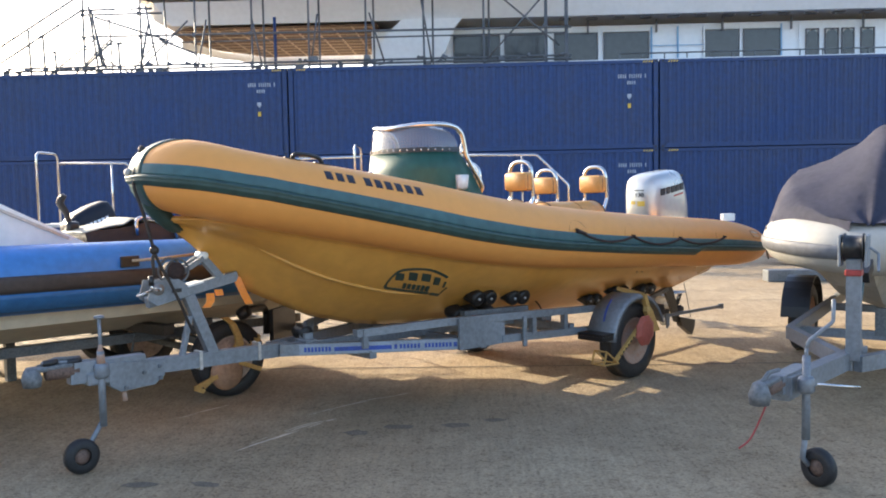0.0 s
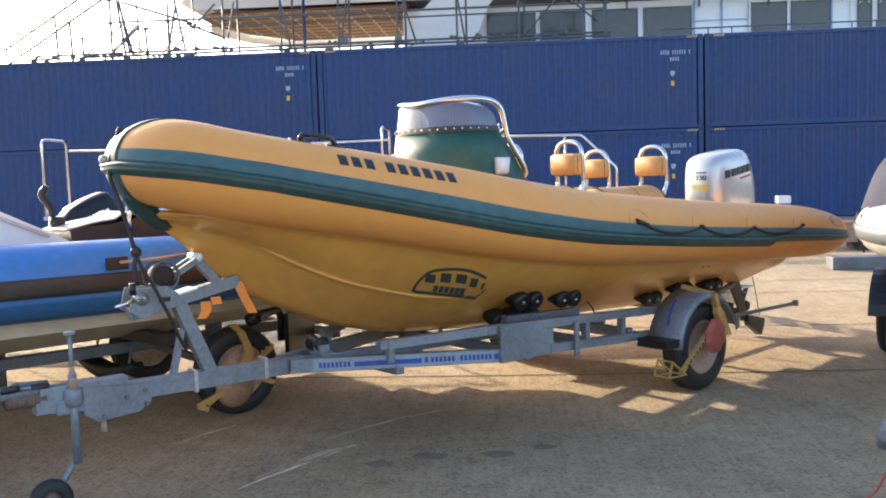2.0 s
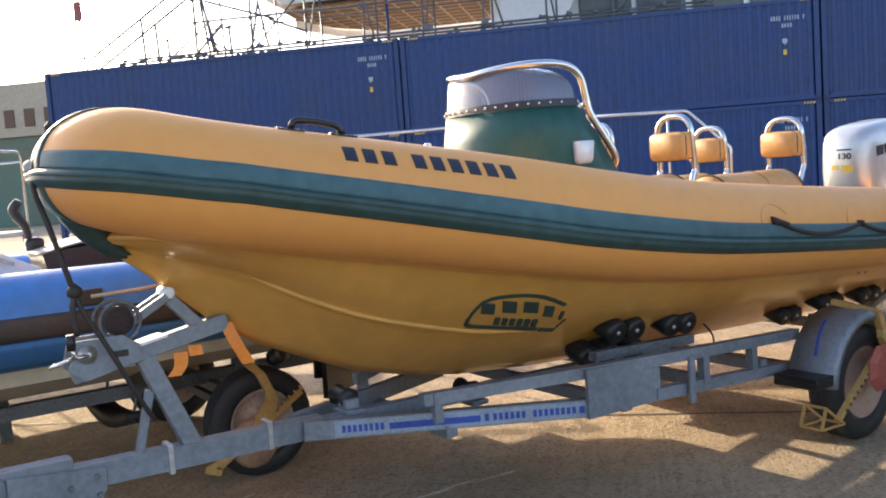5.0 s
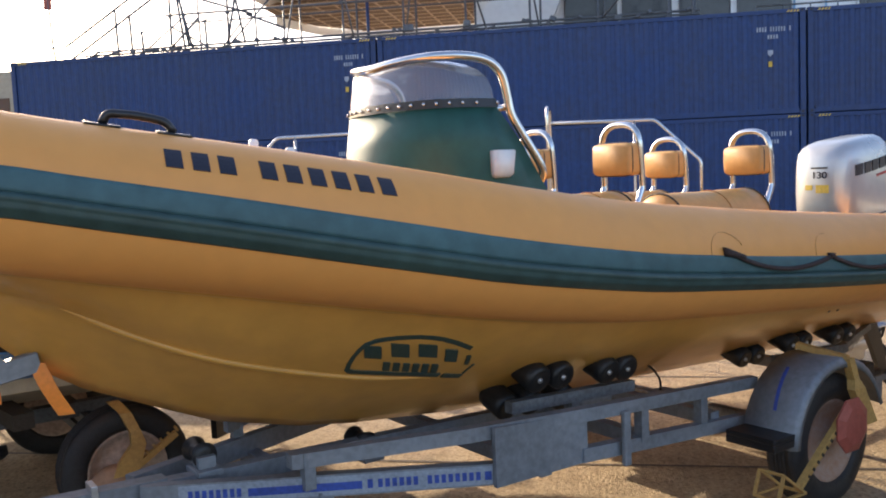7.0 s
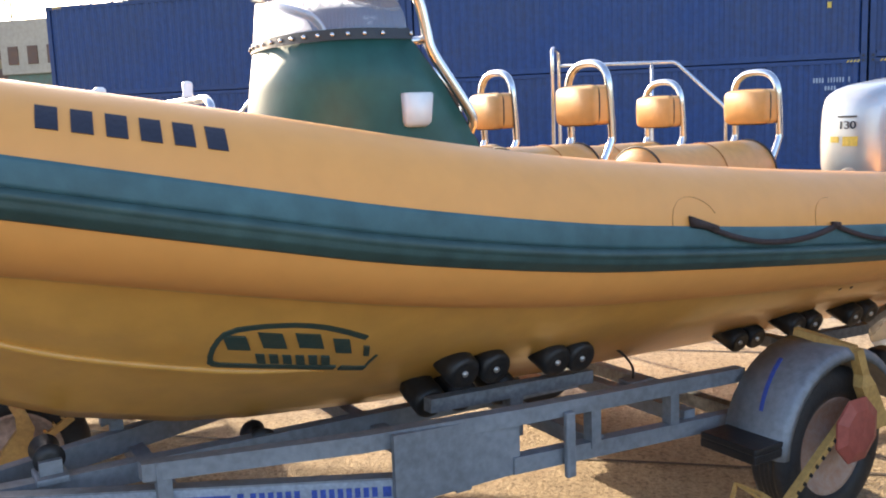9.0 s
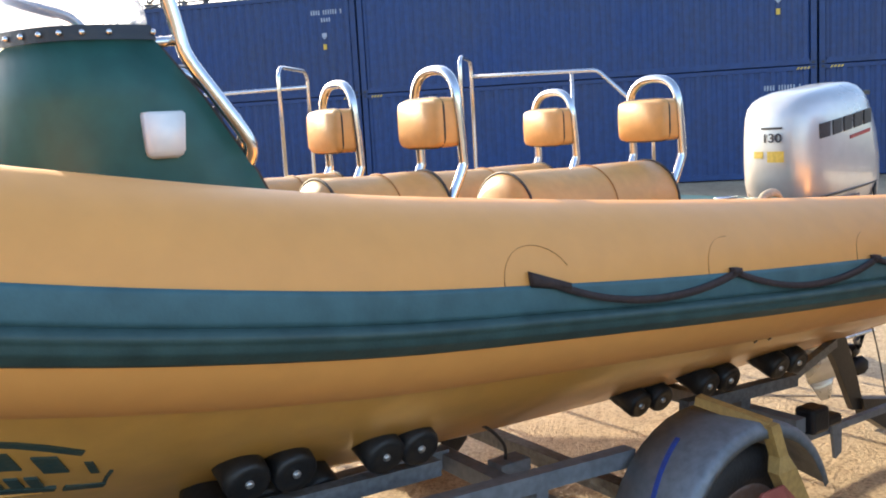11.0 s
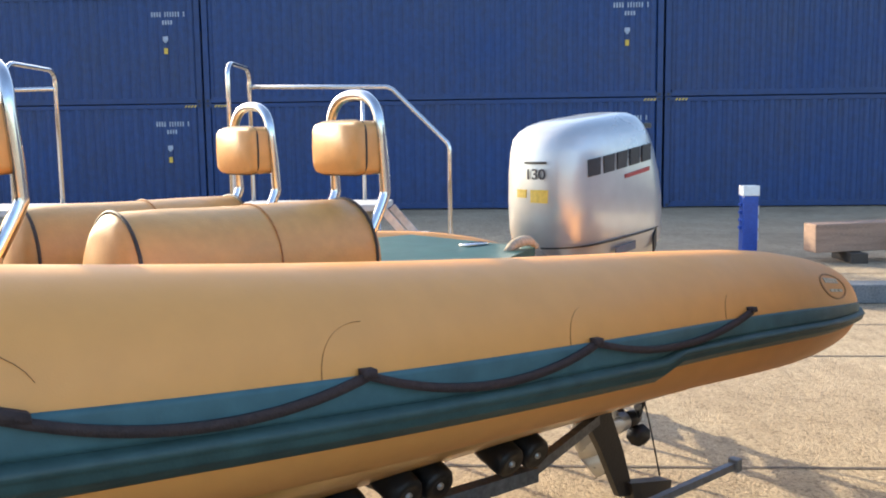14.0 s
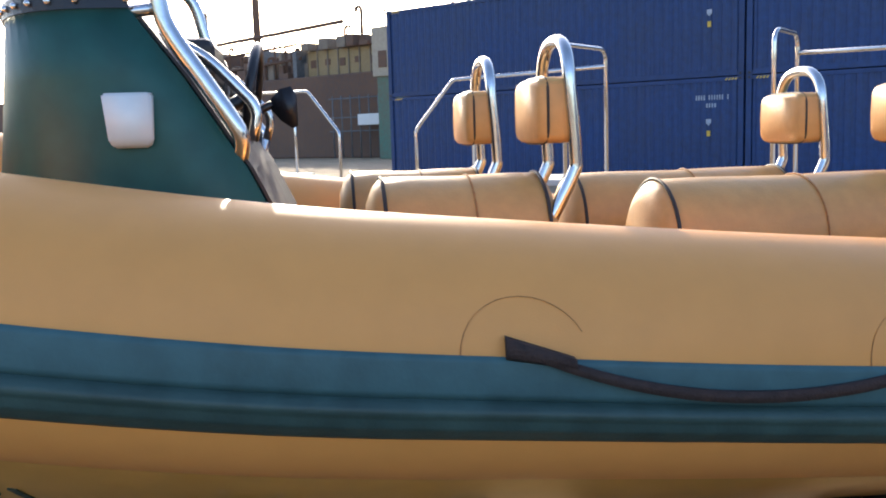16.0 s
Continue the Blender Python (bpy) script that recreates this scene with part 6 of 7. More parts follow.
# ---- boarding steps standing behind, in facing pairs ----
def boarding_steps(m, tip, bend, end, y0, y1, label):
    """A platform with a gate loop across its inner end and, along its far side, a rail that bends down with the flight."""
    s = 1 if end > tip else -1
    st = tagged(empty("boarding_steps", m), label, "boarding steps", "boarding steps behind the boats")
    r_ = 0.0155
    def span(b, xa, xb, *rest):
        return box(b, min(xa, xb), max(xa, xb), *rest)
    b = B()
    span(b, tip - s * 0.03, bend, y0 - 0.02, y1 + 0.05, 1.262, 1.305, 0.006)
    part("platform", b, M_PLATFORM, st, "pale grey platform board")
    for y_ in (y0 + 0.03, y1 - 0.03):
        for xx in (tip + s * 0.05, bend - s * 0.10):
            b = B()
            pipe(b, [(xx, y_, 1.265), (xx, y_, 0.0)], 0.018, 8)
            part("leg", b, M_STEEL, st, "", True)
        b = B()
        beam(b, (bend, y_, 1.26), (bend + s * 1.05, y_, 0.03), 0.03, 0.05)
        part("stringer", b, M_STEELDULL, st)
    for k in range(1, 6):
        b = B()
        xx = bend + s * 1.05 * k / 6
        box(b, xx - 0.09, xx + 0.09, y0 + 0.03, y1 - 0.03, 1.26 - 1.23 * k / 6, 1.285 - 1.23 * k / 6, 0.004)
        part("tread", b, M_PLATFORM, st)
    b = B()
    pipe(b, [(tip, y0, 1.28), (tip, y0, 2.20), (tip, y0 + 0.06, 2.25), (tip, y1 - 0.06, 2.25), (tip, y1, 2.20), (tip, y1, 1.28)], r_, 10, fillet=0.07)
    part("gate_loop", b, M_STEEL, st, "polished steel gate loop", True)
    b = B()
    pipe(b, [(tip, y1, 2.125), (bend, y1, 2.11), (end, y1 - 0.05, 1.695), (end, y1 - 0.05, 0.78)], r_, 10, fillet=0.04)
    part("top_rail", b, M_STEEL, st, "bent stainless rail", True)
    b = B()
    pipe(b, [(bend - s * 0.20, y1, 2.11), (bend - s * 0.20, y1, 1.28)], r_ * 0.9, 10)
    part("rail_post", b, M_STEEL, st, "", True)
for tip, bend, end, y0, y1, lab in ((-0.225, 0.79, 1.21, 2.13, 2.655, "white platform boarding steps with polished steel rails"), (-1.59, -3.03, -3.41, 1.88, 2.53, "white platform boarding steps facing a second pair"), (-5.80, -4.85, -4.40, 2.0, 2.6, "white platform boarding steps farther along the row"), (-6.95, -8.4, -8.9, 1.9, 2.5, "white platform boarding steps at the row's far end")):
    boarding_steps(pose(0, 0, 0), tip, bend, end, y0, y1, lab)

# ---- covered boat on a trailer at the end of the row ----
COV = pose(1.82, -4.66, 0, 0, 0, 60)
cv = tagged(empty("covered_inflatable_boat", COV), "white inflatable boat under a navy cloth cover", "boat")
CP = [(1.95, 0.0, 1.16), (2.0, 0.3, 1.175), (2.22, 0.58, 1.20), (2.7, 0.73, 1.20), (3.6, 0.79, 1.15), (5.0, 0.80, 1.02), (6.2, 0.80, 0.98), (6.6, 0.80, 0.97)]
CR = [0.19, 0.19, 0.185, 0.18, 0.19, 0.21, 0.19, 0.07]
lo, cfr = u_tube(CP, CR)
b = B()
def cm_(v):
    return Vector((v.x, -v.y, v.z))
rings(b, [[cm_(v) for v in lp] for lp in lo[:0:-1]] + lo)
bmesh.ops.recalc_face_normals(b, faces=b.faces)
part("tube", b, M_OFFWHITE, cv, "off-white fabric tube", True)
b = B()
lo2 = []
for p, r, o in cfr:
    o = -o if o.dot(Vector((p.x - 4.5, p.y * 3, 0))) < 0 else o
    pt = lambda a, e: p + (o * math.cos(radians(a)) + Vector((0, 0, 1)) * math.sin(radians(a))) * (r + e)
    lo2.append([pt(-22, 0.002), pt(-20, 0.012), pt(0, 0.016), pt(8, 0.010), pt(10, 0.002), pt(0, -0.004)])
rings(b, lo2)
part("grey_strake", b, M_GREYRUB, cv, "grey rubbing strake", True)
b = B()
lo = []
for x in (2.05, 2.3, 2.8, 3.6, 5.0, 6.3):
    u = min(1, (x - 2.0) / 1.6)
    hw = 0.70 * (1 - (1 - u) ** 2.2) + 0.05
    kz = 1.0 - 0.50 * (1 - (1 - u) ** 1.7)
    half = [(0, kz), (hw * 0.6, kz + 0.15), (hw, 0.98)]
    lo.append([Vector((x, -y, z)) for y, z in half[::-1]] + [Vector((x, y, z)) for y, z in half[1:]])
sheet(b, lo)
part("hull", b, M_OFFWHITE, cv)
b = B()
rows_ = []
for i in range(48):
    x = 1.84 + 4.72 * i / 47
    top = float(np.interp(x, [1.84, 2.0, 2.3, 2.75, 3.2, 4.3, 5.3, 6.56], [1.36, 1.46, 1.72, 1.98, 2.14, 2.14, 1.95, 1.45]))
    rail = float(np.interp(x, [1.84, 2.1, 2.7, 3.2, 5.0, 6.56], [1.36, 1.46, 1.68, 1.76, 1.68, 1.38]))
    hem = float(np.interp(x, [1.84, 2.2, 3.6, 5.0, 6.56], [1.28, 1.33, 1.31, 1.22, 1.12]))
    hw = float(np.interp(x, [1.84, 2.0, 2.3, 2.8, 3.6, 5, 6.2, 6.56], [0.14, 0.46, 0.76, 0.90, 0.955, 0.98, 0.96, 0.8]))
    row = []
    for j in range(49):
        v = -1 + j / 24
        a = abs(v)
        z = float(np.interp(a, [0, 0.10, 0.28, 0.5, 0.80, 0.90, 1.0], [top, top - 0.03, rail + (top - rail) * 0.52, rail + (top - rail) * 0.27, rail, (rail + hem) / 2 + 0.06, hem]))
        y = hw * v
        fold = 0.035 * noise.noise(Vector((x * 2.2, y * 2.2, 3.1))) + 0.014 * noise.noise(Vector((x * 6, y * 6, 1.1)))
        pleat = 0.026 * math.sin(15 * x + 4 * y + 2.5 * noise.noise(Vector((x, y * 2, 0)))) * max(0, a - 0.45) * (1 - a ** 6) * 2.2
        row.append(Vector((x + 0.03 * noise.noise(Vector((0, y * 3, x))), y, z + fold * (1 - a ** 8) + pleat)))
    rows_.append(row)
sheet(b, rows_)
r = bmesh.ops.solidify(b, geom=b.faces[:], thickness=0.006)
bmesh.ops.recalc_face_normals(b, faces=b.faces)
part("cover", b, M_NAVY, cv, "creased navy canvas cover", True)
for k in range(9):
    b = B()
    x = 2.35 + k * 0.42
    f = min(cfr, key=lambda q: abs(q[0].x - x))
    pipe(b, [f[0] + Vector((0, f[1] * 0.95, 0.10)), f[0] + Vector((0.03, f[1] * 1.05, -0.02)), f[0] + Vector((0.0, f[1] * 0.85, -0.16))], 0.006, 6)
    part("lacing", b, M_PIPING, cv, "dark cover lacing", True)
ctr = tagged(empty("boat_trailer", COV), "galvanised trailer under the covered boat", "trailer")
b = B()
beam(b, (-0.10, 0.205, 0.548), (1.40, 0.0, 0.50), 0.08, 0.11)
part("drawbar", b, M_GALV, ctr)
for s in (-1, 1):
    b = B()
    beam(b, (1.0, s * 0.03, 0.50), (2.3, s * 0.62, 0.47), 0.06, 0.10)
    part("frame_arm", b, M_GALV, ctr)
    b = B()
    beam(b, (2.28, s * 0.62, 0.47), (6.0, s * 0.62, 0.45), 0.06, 0.10)
    part("side_beam", b, M_GALV, ctr)
    wheel_parts(ctr, (4.25, s * 0.86, 0.33), 0.33, 0.19)
    b = B()
    lo = []
    for k in range(13):
        a = radians(175 - 170 * k / 12)
        lo.append([Vector((4.25 + rr * math.cos(a), s * yy, 0.33 + rr * math.sin(a))) for rr, yy in ((0.40, 0.74), (0.412, 0.74), (0.412, 1.0), (0.40, 1.0))])
    rings(b, lo)
    part("mudguard", b, M_BLACK, ctr, "black plastic mudguard")
for x in (1.5, 2.6, 4.25, 5.6):
    b = B()
    w_ = 0.25 if x < 2 else 0.62
    beam(b, (x, -w_, 0.44), (x, w_, 0.44), 0.06, 0.07)
    part("cross_member", b, M_GALV, ctr)
for x, z in ((2.6, 0.66), (4.25, 0.50), (5.6, 0.49)):
    b = B()
    beam(b, (x, 0, 0.44), (x, 0, z), 0.08, 0.08, (1, 0, 0))
    part("keel_support", b, M_GALVDK, ctr)
for nm, a_, c_, w_, h_, u_ in (("winch_post", (1.02, 0, 0.52), (1.02, 0, 1.16), 0.085, 0.085, (1, 0, 0)), ("post_brace", (1.32, 0, 0.50), (1.05, 0, 0.80), 0.05, 0.05, (1, 0, 0)), ("snub_arm", (1.02, 0, 0.92), (1.30, 0.04, 1.02), 0.04, 0.05, (0, 0, 1))):
    b = B()
    beam(b, a_, c_, w_, h_, u_)
    part(nm, b, M_GALV, ctr, "galvanised " + nm.replace("_", " "))
b = B()
lathe(b, [(0.03, -0.06), (0.09, -0.06), (0.09, -0.05), (0.075, -0.048), (0.075, 0.048), (0.09, 0.05), (0.09, 0.06), (0.03, 0.06)], 24, pose(1.0, 0, 1.24, 90, 0, 0), True)
part("winch_drum", b, M_BLACK, ctr, "black webbing winch drum", True)
b = B()
box(b, 0.92, 1.08, -0.085, -0.068, 1.12, 1.32, 0.006)
box(b, 0.92, 1.08, 0.068, 0.085, 1.12, 1.32, 0.006)
pipe(b, [(1.0, -0.09, 1.24), (1.0, -0.14, 1.20), (0.9, -0.15, 1.10)], 0.009, 8)
part("winch_frame", b, M_GALV, ctr)
b = B()
beam(b, (1.30, -0.01, 1.02), (1.44, -0.02, 1.10), 0.09, 0.08)
part("bow_snubber", b, M_BLACK, ctr, "black rubber bow snubber")
b = B()
box(b, 0.96, 1.06, -0.05, 0.05, 1.06, 1.10, 0.008)
part("red_tag", b, M_RED, ctr)
b = B()
beam(b, (1.06, -0.03, 0.88), (1.26, -0.02, 0.98), 0.02, 0.03)
part("strap_hook", b, M_GREEN, ctr)
coupling(ctr, -0.10, 0.0, 0.565, pose(0.05, 0.21, 0, 0, 0, -8))
jockey(ctr, -0.04, 0.10, 0.60, 0.76, 0.56, lean=-0.04, swivel=62, side=-0.06)
b = B()
pipe(b, [(-0.04, 0.10, 0.76), (-0.035, 0.09, 0.80), (0.05, -0.02, 0.90), (0.05, -0.02, 1.02)], 0.011, 8, fillet=0.02)
part("crank", b, M_GALV, ctr, "", True)
b = B()
pipe(b, [(-0.03, 0.05, 0.565), (0.09, -0.15, 0.545)], 0.008, 8)
part("clamp_handle", b, M_STEEL, ctr, "", True)
b = B()
pipe(b, smooth_line([(-0.27, 0.25, 0.51), (-0.28, 0.28, 0.42), (-0.31, 0.33, 0.30), (-0.35, 0.38, 0.25)], 4), 0.005, 6)
part("breakaway_cable", b, M_RED, ctr, "thin red breakaway cable", True)

# ---- yard things: bollard, beams, low kerb beam ----
bl = tagged(empty("service_bollard", pose(5.5, 10.25, 0)), "blue service bollard with a white cap", "bollard")
b = B()
box(b, -0.115, 0.115, -0.115, 0.115, 0.0, 0.87, 0.015)
part("post", b, M_BLUEPOST, bl, "blue painted post")
b = B()
box(b, -0.128, 0.128, -0.128, 0.128, 0.87, 1.03, 0.015)
part("cap", b, M_WHITE, bl, "white cap")
for k in range(4):
    b = B()
    box(b, -0.15, -0.115, -0.05, 0.05, 0.35 + 0.12 * k, 0.40 + 0.12 * k, 0.01)
    part("socket", b, M_BLUEPOST, bl)
for k in range(3):
    b = B()
    box(b, 0.115, 0.127, -0.10, -0.04, 0.18 + 0.2 * k, 0.32 + 0.2 * k, 0.004)
    part("white_tab", b, M_WHITE, bl)
def timber(m, ln, lab):
    b = B()
    box(b, 0, ln, -0.17, 0.17, 0.0, 0.40, 0.015)
    ob = link("timber_baulk", b, M_TIMBER)
    ob.matrix_world = m
    return tagged(ob, lab, "timber", "stacked timber baulks")
timber(pose(6.0, 9.0, 0.14, 0, -1.0, 9), 7.0, "long weathered timber baulk lying on bearers")
timber(pose(7.28, 8.9, 0.08, 0, -1.0, 1), 5.0, "weathered timber baulk beside another")
for x, y, h in ((6.6, 9.1, 0.14), (10.5, 9.7, 0.18), (7.7, 8.9, 0.08), (11.0, 8.95, 0.12)):
    b = B()
    box(b, x - 0.12, x + 0.12, y - 0.35, y + 0.35, 0, h, 0.008)
    tagged(link("timber_bearer", b, M_TIMBERDK), "short dark timber bearer on the ground", "timber", "timber bearers")
b = B()
box(b, 4.87, 15.0, 5.62, 5.92, 0.0, 0.20, 0.012)
tagged(link("kerb_beam", b, M_GALVDK), "long low dark grey steel kerb beam on the concrete", "kerb")

# ---- white motor yacht in the dry dock behind ----
ya = tagged(empty("motor_yacht", pose(0, 27, 0)), "large white motor yacht under refit behind containers", "yacht")
b = B()
box(b, -4.3, 46, 1.2, 9, 0, 8.4)
part("deckhouse", b, M_YACHT, ya, "white deckhouse wall")
b = B()
lo = [[(-13.4, 0.8, 9.0), (-12.4, 0.0, 8.62), (46, 0.0, 8.62), (46, 7, 8.62), (-11.2, 7.0, 8.62), (-13.0, 4.0, 8.75)],
      [(-14.0, 0.8, 9.9), (-13.0, -0.4, 9.5), (46, -0.4, 9.5), (46, 7, 9.6), (-11.0, 7.0, 9.6), (-13.8, 4.0, 9.7)]]
rings(b, lo)
part("upper_deck", b, M_YACHT, ya, "white overhanging upper deck")
b = B()
box(b, -14.2, 46, -0.6, 7, 9.9, 10.6)
part("upper_bulwark", b, M_YACHT, ya)
b = B()
rings(b, [[(-13.0, 3.5, z), (-12.2, 6.2, z), (-10.4, 8.5, z), (-4.0, 8.5, z), (-4.0, 0.55, z), (-12.0, 0.55, z), (-12.9, 1.4, z)] for z in (8.585, 8.615)])
part("soffit", b, M_SOFFIT, ya, "brown timber soffit")
for k in range(11):
    b = B()
    x = -12.5 + k * 0.82
    box(b, x, x + 0.07, 0.7, min(8.4, 5.6 + k * 1.2), 8.55, 8.585)
    part("soffit_batten", b, M_SOFFIT2, ya)
for k in range(10):
    b = B()
    box(b, -12.4 + max(0, k - 5) * 0.45, -4.1, 0.75 + k * 0.82, 0.84 + k * 0.82, 8.525, 8.55)
    part("soffit_rail", b, M_SOFFIT2, ya)
b = B()
rim = [(-13.1, 3.4), (-12.3, 6.25), (-10.45, 8.6), (-8.0, 8.75), (-4.0, 8.75)]
rings(b, [[(x, y, 8.22), (x, y, 8.64), (x + 0.12, y + 0.2, 8.64), (x + 0.12, y + 0.2, 8.22)] for x, y in rim])
part("far_rim", b, M_YACHT, ya, "white rounded rim of the overhang")
b = B()
rings(b, [[(-4.2, y, 6.6), (-4.1, y, 7.05), (-3.55, y, 8.05), (-2.9, y, 8.62), (-0.45, y, 8.62), (-0.75, y, 8.3), (-1.15, y, 7.3), (-1.6, y, 6.9), (-1.7, y, 6.6)] for y in (-0.15, 0.15)])
part("fin_panel", b, M_YACHT, ya, "curved white side fin")
def yacht_window(x0, x1, z0, z1, arched=False):
    b = B()
    f = 0.05
    for a in ((x0 - f, x1 + f, z1, z1 + f), (x0 - f, x1 + f, z0 - f, z0), (x0 - f, x0, z0, z1), (x1, x1 + f, z0, z1)):
        box(b, a[0], a[1], 1.12, 1.2, a[2], a[3])
    w = part("window", b, M_YFRAME, ya, "dark window in a slim frame")
    b = B()
    if arched:
        c = min(0.22, (x1 - x0) / 2)
        lp = [(x0, z0), (x1, z0), (x1, z1 - c), (x1 - c * 0.3, z1 - c * 0.3), (x1 - c, z1), (x0 + c, z1), (x0 + c * 0.3, z1 - c * 0.3), (x0, z1 - c)]
        rings(b, [[(x, y, z) for x, z in lp] for y in (1.14, 1.19)])
    else:
        box(b, x0, x1, 1.15, 1.19, z0, z1)
    part("pane", b, M_DKGLASS, w)
P = 0.0236
def yx(px):
    return -0.72 + (px - 810) * P
for a, c in ((806, 886), (897, 968), (985, 1058), (1072, 1148), (1247, 1307), (1317, 1378)):
    yacht_window(yx(a), yx(c), 7.02, 8.08)
for a, c in ((1425, 1444), (1458, 1478), (1487, 1505), (1520, 1540)):
    yacht_window(yx(a), yx(c), 7.0 if a != 1487 else 6.75, 8.02, True)
for a, c in ((1585, 1650), (1662, 1730), (1745, 1810)):
    yacht_window(yx(a), yx(c), 7.02, 8.08)
for px in (889, 1062, 1154, 1200, 1246, 1309, 1380, 1412):
    b = B()
    box(b, yx(px) - 0.03, yx(px) + 0.03, 1.09, 1.14, 6.8, 8.3)
    part("wall_seam", b, M_TAPE if px in (1200, 1154, 1380) else M_YACHT, ya)
b = B()
box(b, yx(1150), yx(1246), 1.10, 1.13, 7.5, 7.53)
part("blue_tape", b, M_TAPE, ya, "blue masking tape")
for px in (1042, 1162, 1277, 1396, 1520):
    b = B()
    box(b, yx(px) - 0.035, yx(px) + 0.035, 1.0, 1.08, 8.05, 8.62)
    part("bracket", b, M_YFRAME, ya)
for px in range(990, 1568, 47):
    b = B()
    box(b, yx(px), yx(px) + 0.45, 0.4, 0.75, 8.57, 8.622)
    part("downlight", b, M_YFRAME, ya)
b = B()
box(b, -1.5, 46, -0.1, 1.2, 6.2, 6.82, 0.04)
part("side_deck", b, M_YACHT, ya)
b = B()
pipe(b, [(5.9, 0.0, 7.05), (18, 0.0, 7.05)], 0.03, 8)
part("hand_rail", b, M_GALVDK, ya, "", True)
for k in range(14):
    b = B()
    pipe(b, [(5.9 + k * 0.9, 0.0, 6.8), (5.9 + k * 0.9, 0.0, 7.05)], 0.025, 8)
    part("rail_post", b, M_GALVDK, ya, "", True)

# ---- scaffolding along the dock ----
sc = tagged(empty("scaffolding", pose(0, 24.3, 0)), "steel tube scaffolding with couplers in front of the yacht", "scaffolding")
def sx(px):
    return -18.2 + px * 0.0223
rs = random.Random(5)
def pole(a, c, r=0.040, m=None):
    b = B()
    pipe(b, [a, c], r, 7)
    part("tube", b, m or M_SCAF, sc, "", True)
def clamp(name, x, y, z, w, h):
    b = B()
    box(b, -w, w, -0.06, 0.06, -h, h, 0.012, pose(x, y, z, rs.uniform(-20, 20), rs.uniform(-30, 30), 0))
    part(name, b, M_SCAF, sc)
TALL = (147, 246, 340, 437, 535, 632, 733, 833, 935, 970)
for px in TALL:
    lean = rs.uniform(-0.05, 0.05)
    pole((sx(px), 0.0, 0.0), (sx(px) + lean, 0.0, 10.6), 0.048 if px < 300 else 0.038)
    pole((sx(px) + (0.22 if px > 300 else 0.75), 1.3, 0.0), (sx(px) + (0.22 if px > 300 else 0.5) - lean, 1.3, 8.7 if px < 200 else 10.6))
for px, zt in ((52, 8.07), (77, 7.89), (97, 7.26), (208, 7.52)):
    pole((sx(px) + 0.06, -0.05, 6.0), (sx(px), -0.05, zt), 0.046)
    if px != 52:
        pole((sx(px) - 0.12, -0.05, zt - 0.04), (sx(px) + 0.12, -0.05, zt + 0.02), 0.034)
pole((sx(475), 0.3, 5.0), (sx(475), 0.3, 8.4), 0.06, M_CONT2)
for z, x0, x1 in ((6.52, 0, 980), (6.64, 20, 980), (7.78, 147, 980), (8.60, 150, 285), (8.78, 150, 205), (8.78, 238, 268), (9.75, 260, 980)):
    pole((sx(x0) - 0.15, -0.05, z), (sx(x1), -0.05, z - (0.09 if z == 7.78 else 0.0)), 0.042)
    if x1 > 300:
        pole((sx(x0) - 0.1, 1.35, z - 0.06), (sx(x1), 1.35, z - 0.05), 0.032)
# slanted guard rails, ledger braces
BRACES = ((-40, 6.9, 147, 9.35), (-40, 6.3, 147, 8.76), (160, 8.9, 173, 6.5), (165, 8.5, 186, 6.5), (180, 6.6, 164, 8.8), (330, 8.28, 248, 6.55), (258, 8.85, 276, 6.6), (262, 8.2, 246, 6.6), (280, 7.6, 345, 7.0), (170, 8.5, 290, 7.6), (148, 6.6, 200, 7.6), (840, 6.6, 935, 8.9), (725, 9.3, 745, 6.5), (345, 6.5, 362, 8.3), (440, 8.3, 456, 6.5), (540, 6.6, 552, 8.4), (640, 8.4, 665, 6.5), (860, 8.9, 960, 7.0))
for xa, za, xb, zb in BRACES:
    pole((sx(xa), -0.1, za), (sx(xb), -0.1, zb), 0.044 if xa < 300 else 0.034)
for xa, za, xb, zb in ((58, 6.6, 147, 8.0), (100, 6.5, 170, 7.9), (120, 7.6, 200, 6.6), (205, 6.6, 246, 7.6), (60, 6.6, 97, 7.2)):
    pole((sx(xa), 1.3, za), (sx(xb), 1.3, zb), 0.034)
for px in TALL:
    for z in (6.52, 6.64, 7.76, 9.75) + ((8.60, 8.78) if px < 300 else ()):
        clamp("coupler", sx(px) + rs.uniform(-0.03, 0.03), -0.03, z + rs.uniform(-0.03, 0.03), rs.uniform(0.045, 0.07), rs.uniform(0.045, 0.07))
for px in [52, 77, 97, 120, 135, 160, 172, 186, 208, 262, 276, 297] + [rs.uniform(0, 975) for k in range(34)]:
    clamp("swivel_clamp", sx(px + rs.uniform(-4, 4)), -0.08, rs.choice((6.45, 6.56, 6.68)), rs.uniform(0.05, 0.12), rs.uniform(0.04, 0.09))
for px in (5, 30, 90, 150, 165, 185, 230, 340, 360, 440, 620, 655):
    pole((sx(px), -0.2, 6.42 + rs.uniform(0, 0.1)), (sx(px + rs.uniform(12, 40)), -0.2, 6.5 + rs.uniform(0, 0.16)), 0.03)
for z, x0, x1 in ((9.80, 258, 980), (6.30, 430, 980)):
    b = B()
    box(b, sx(x0), sx(x1), -0.1, 1.45, z, z + 0.05)
    part("boards", b, M_BOARD, sc, "worn scaffold boards")
b = B()
box(b, sx(258), sx(980), -0.02, 0.02, 9.85, 10.0)
part("toe_board", b, M_BOARD, sc)
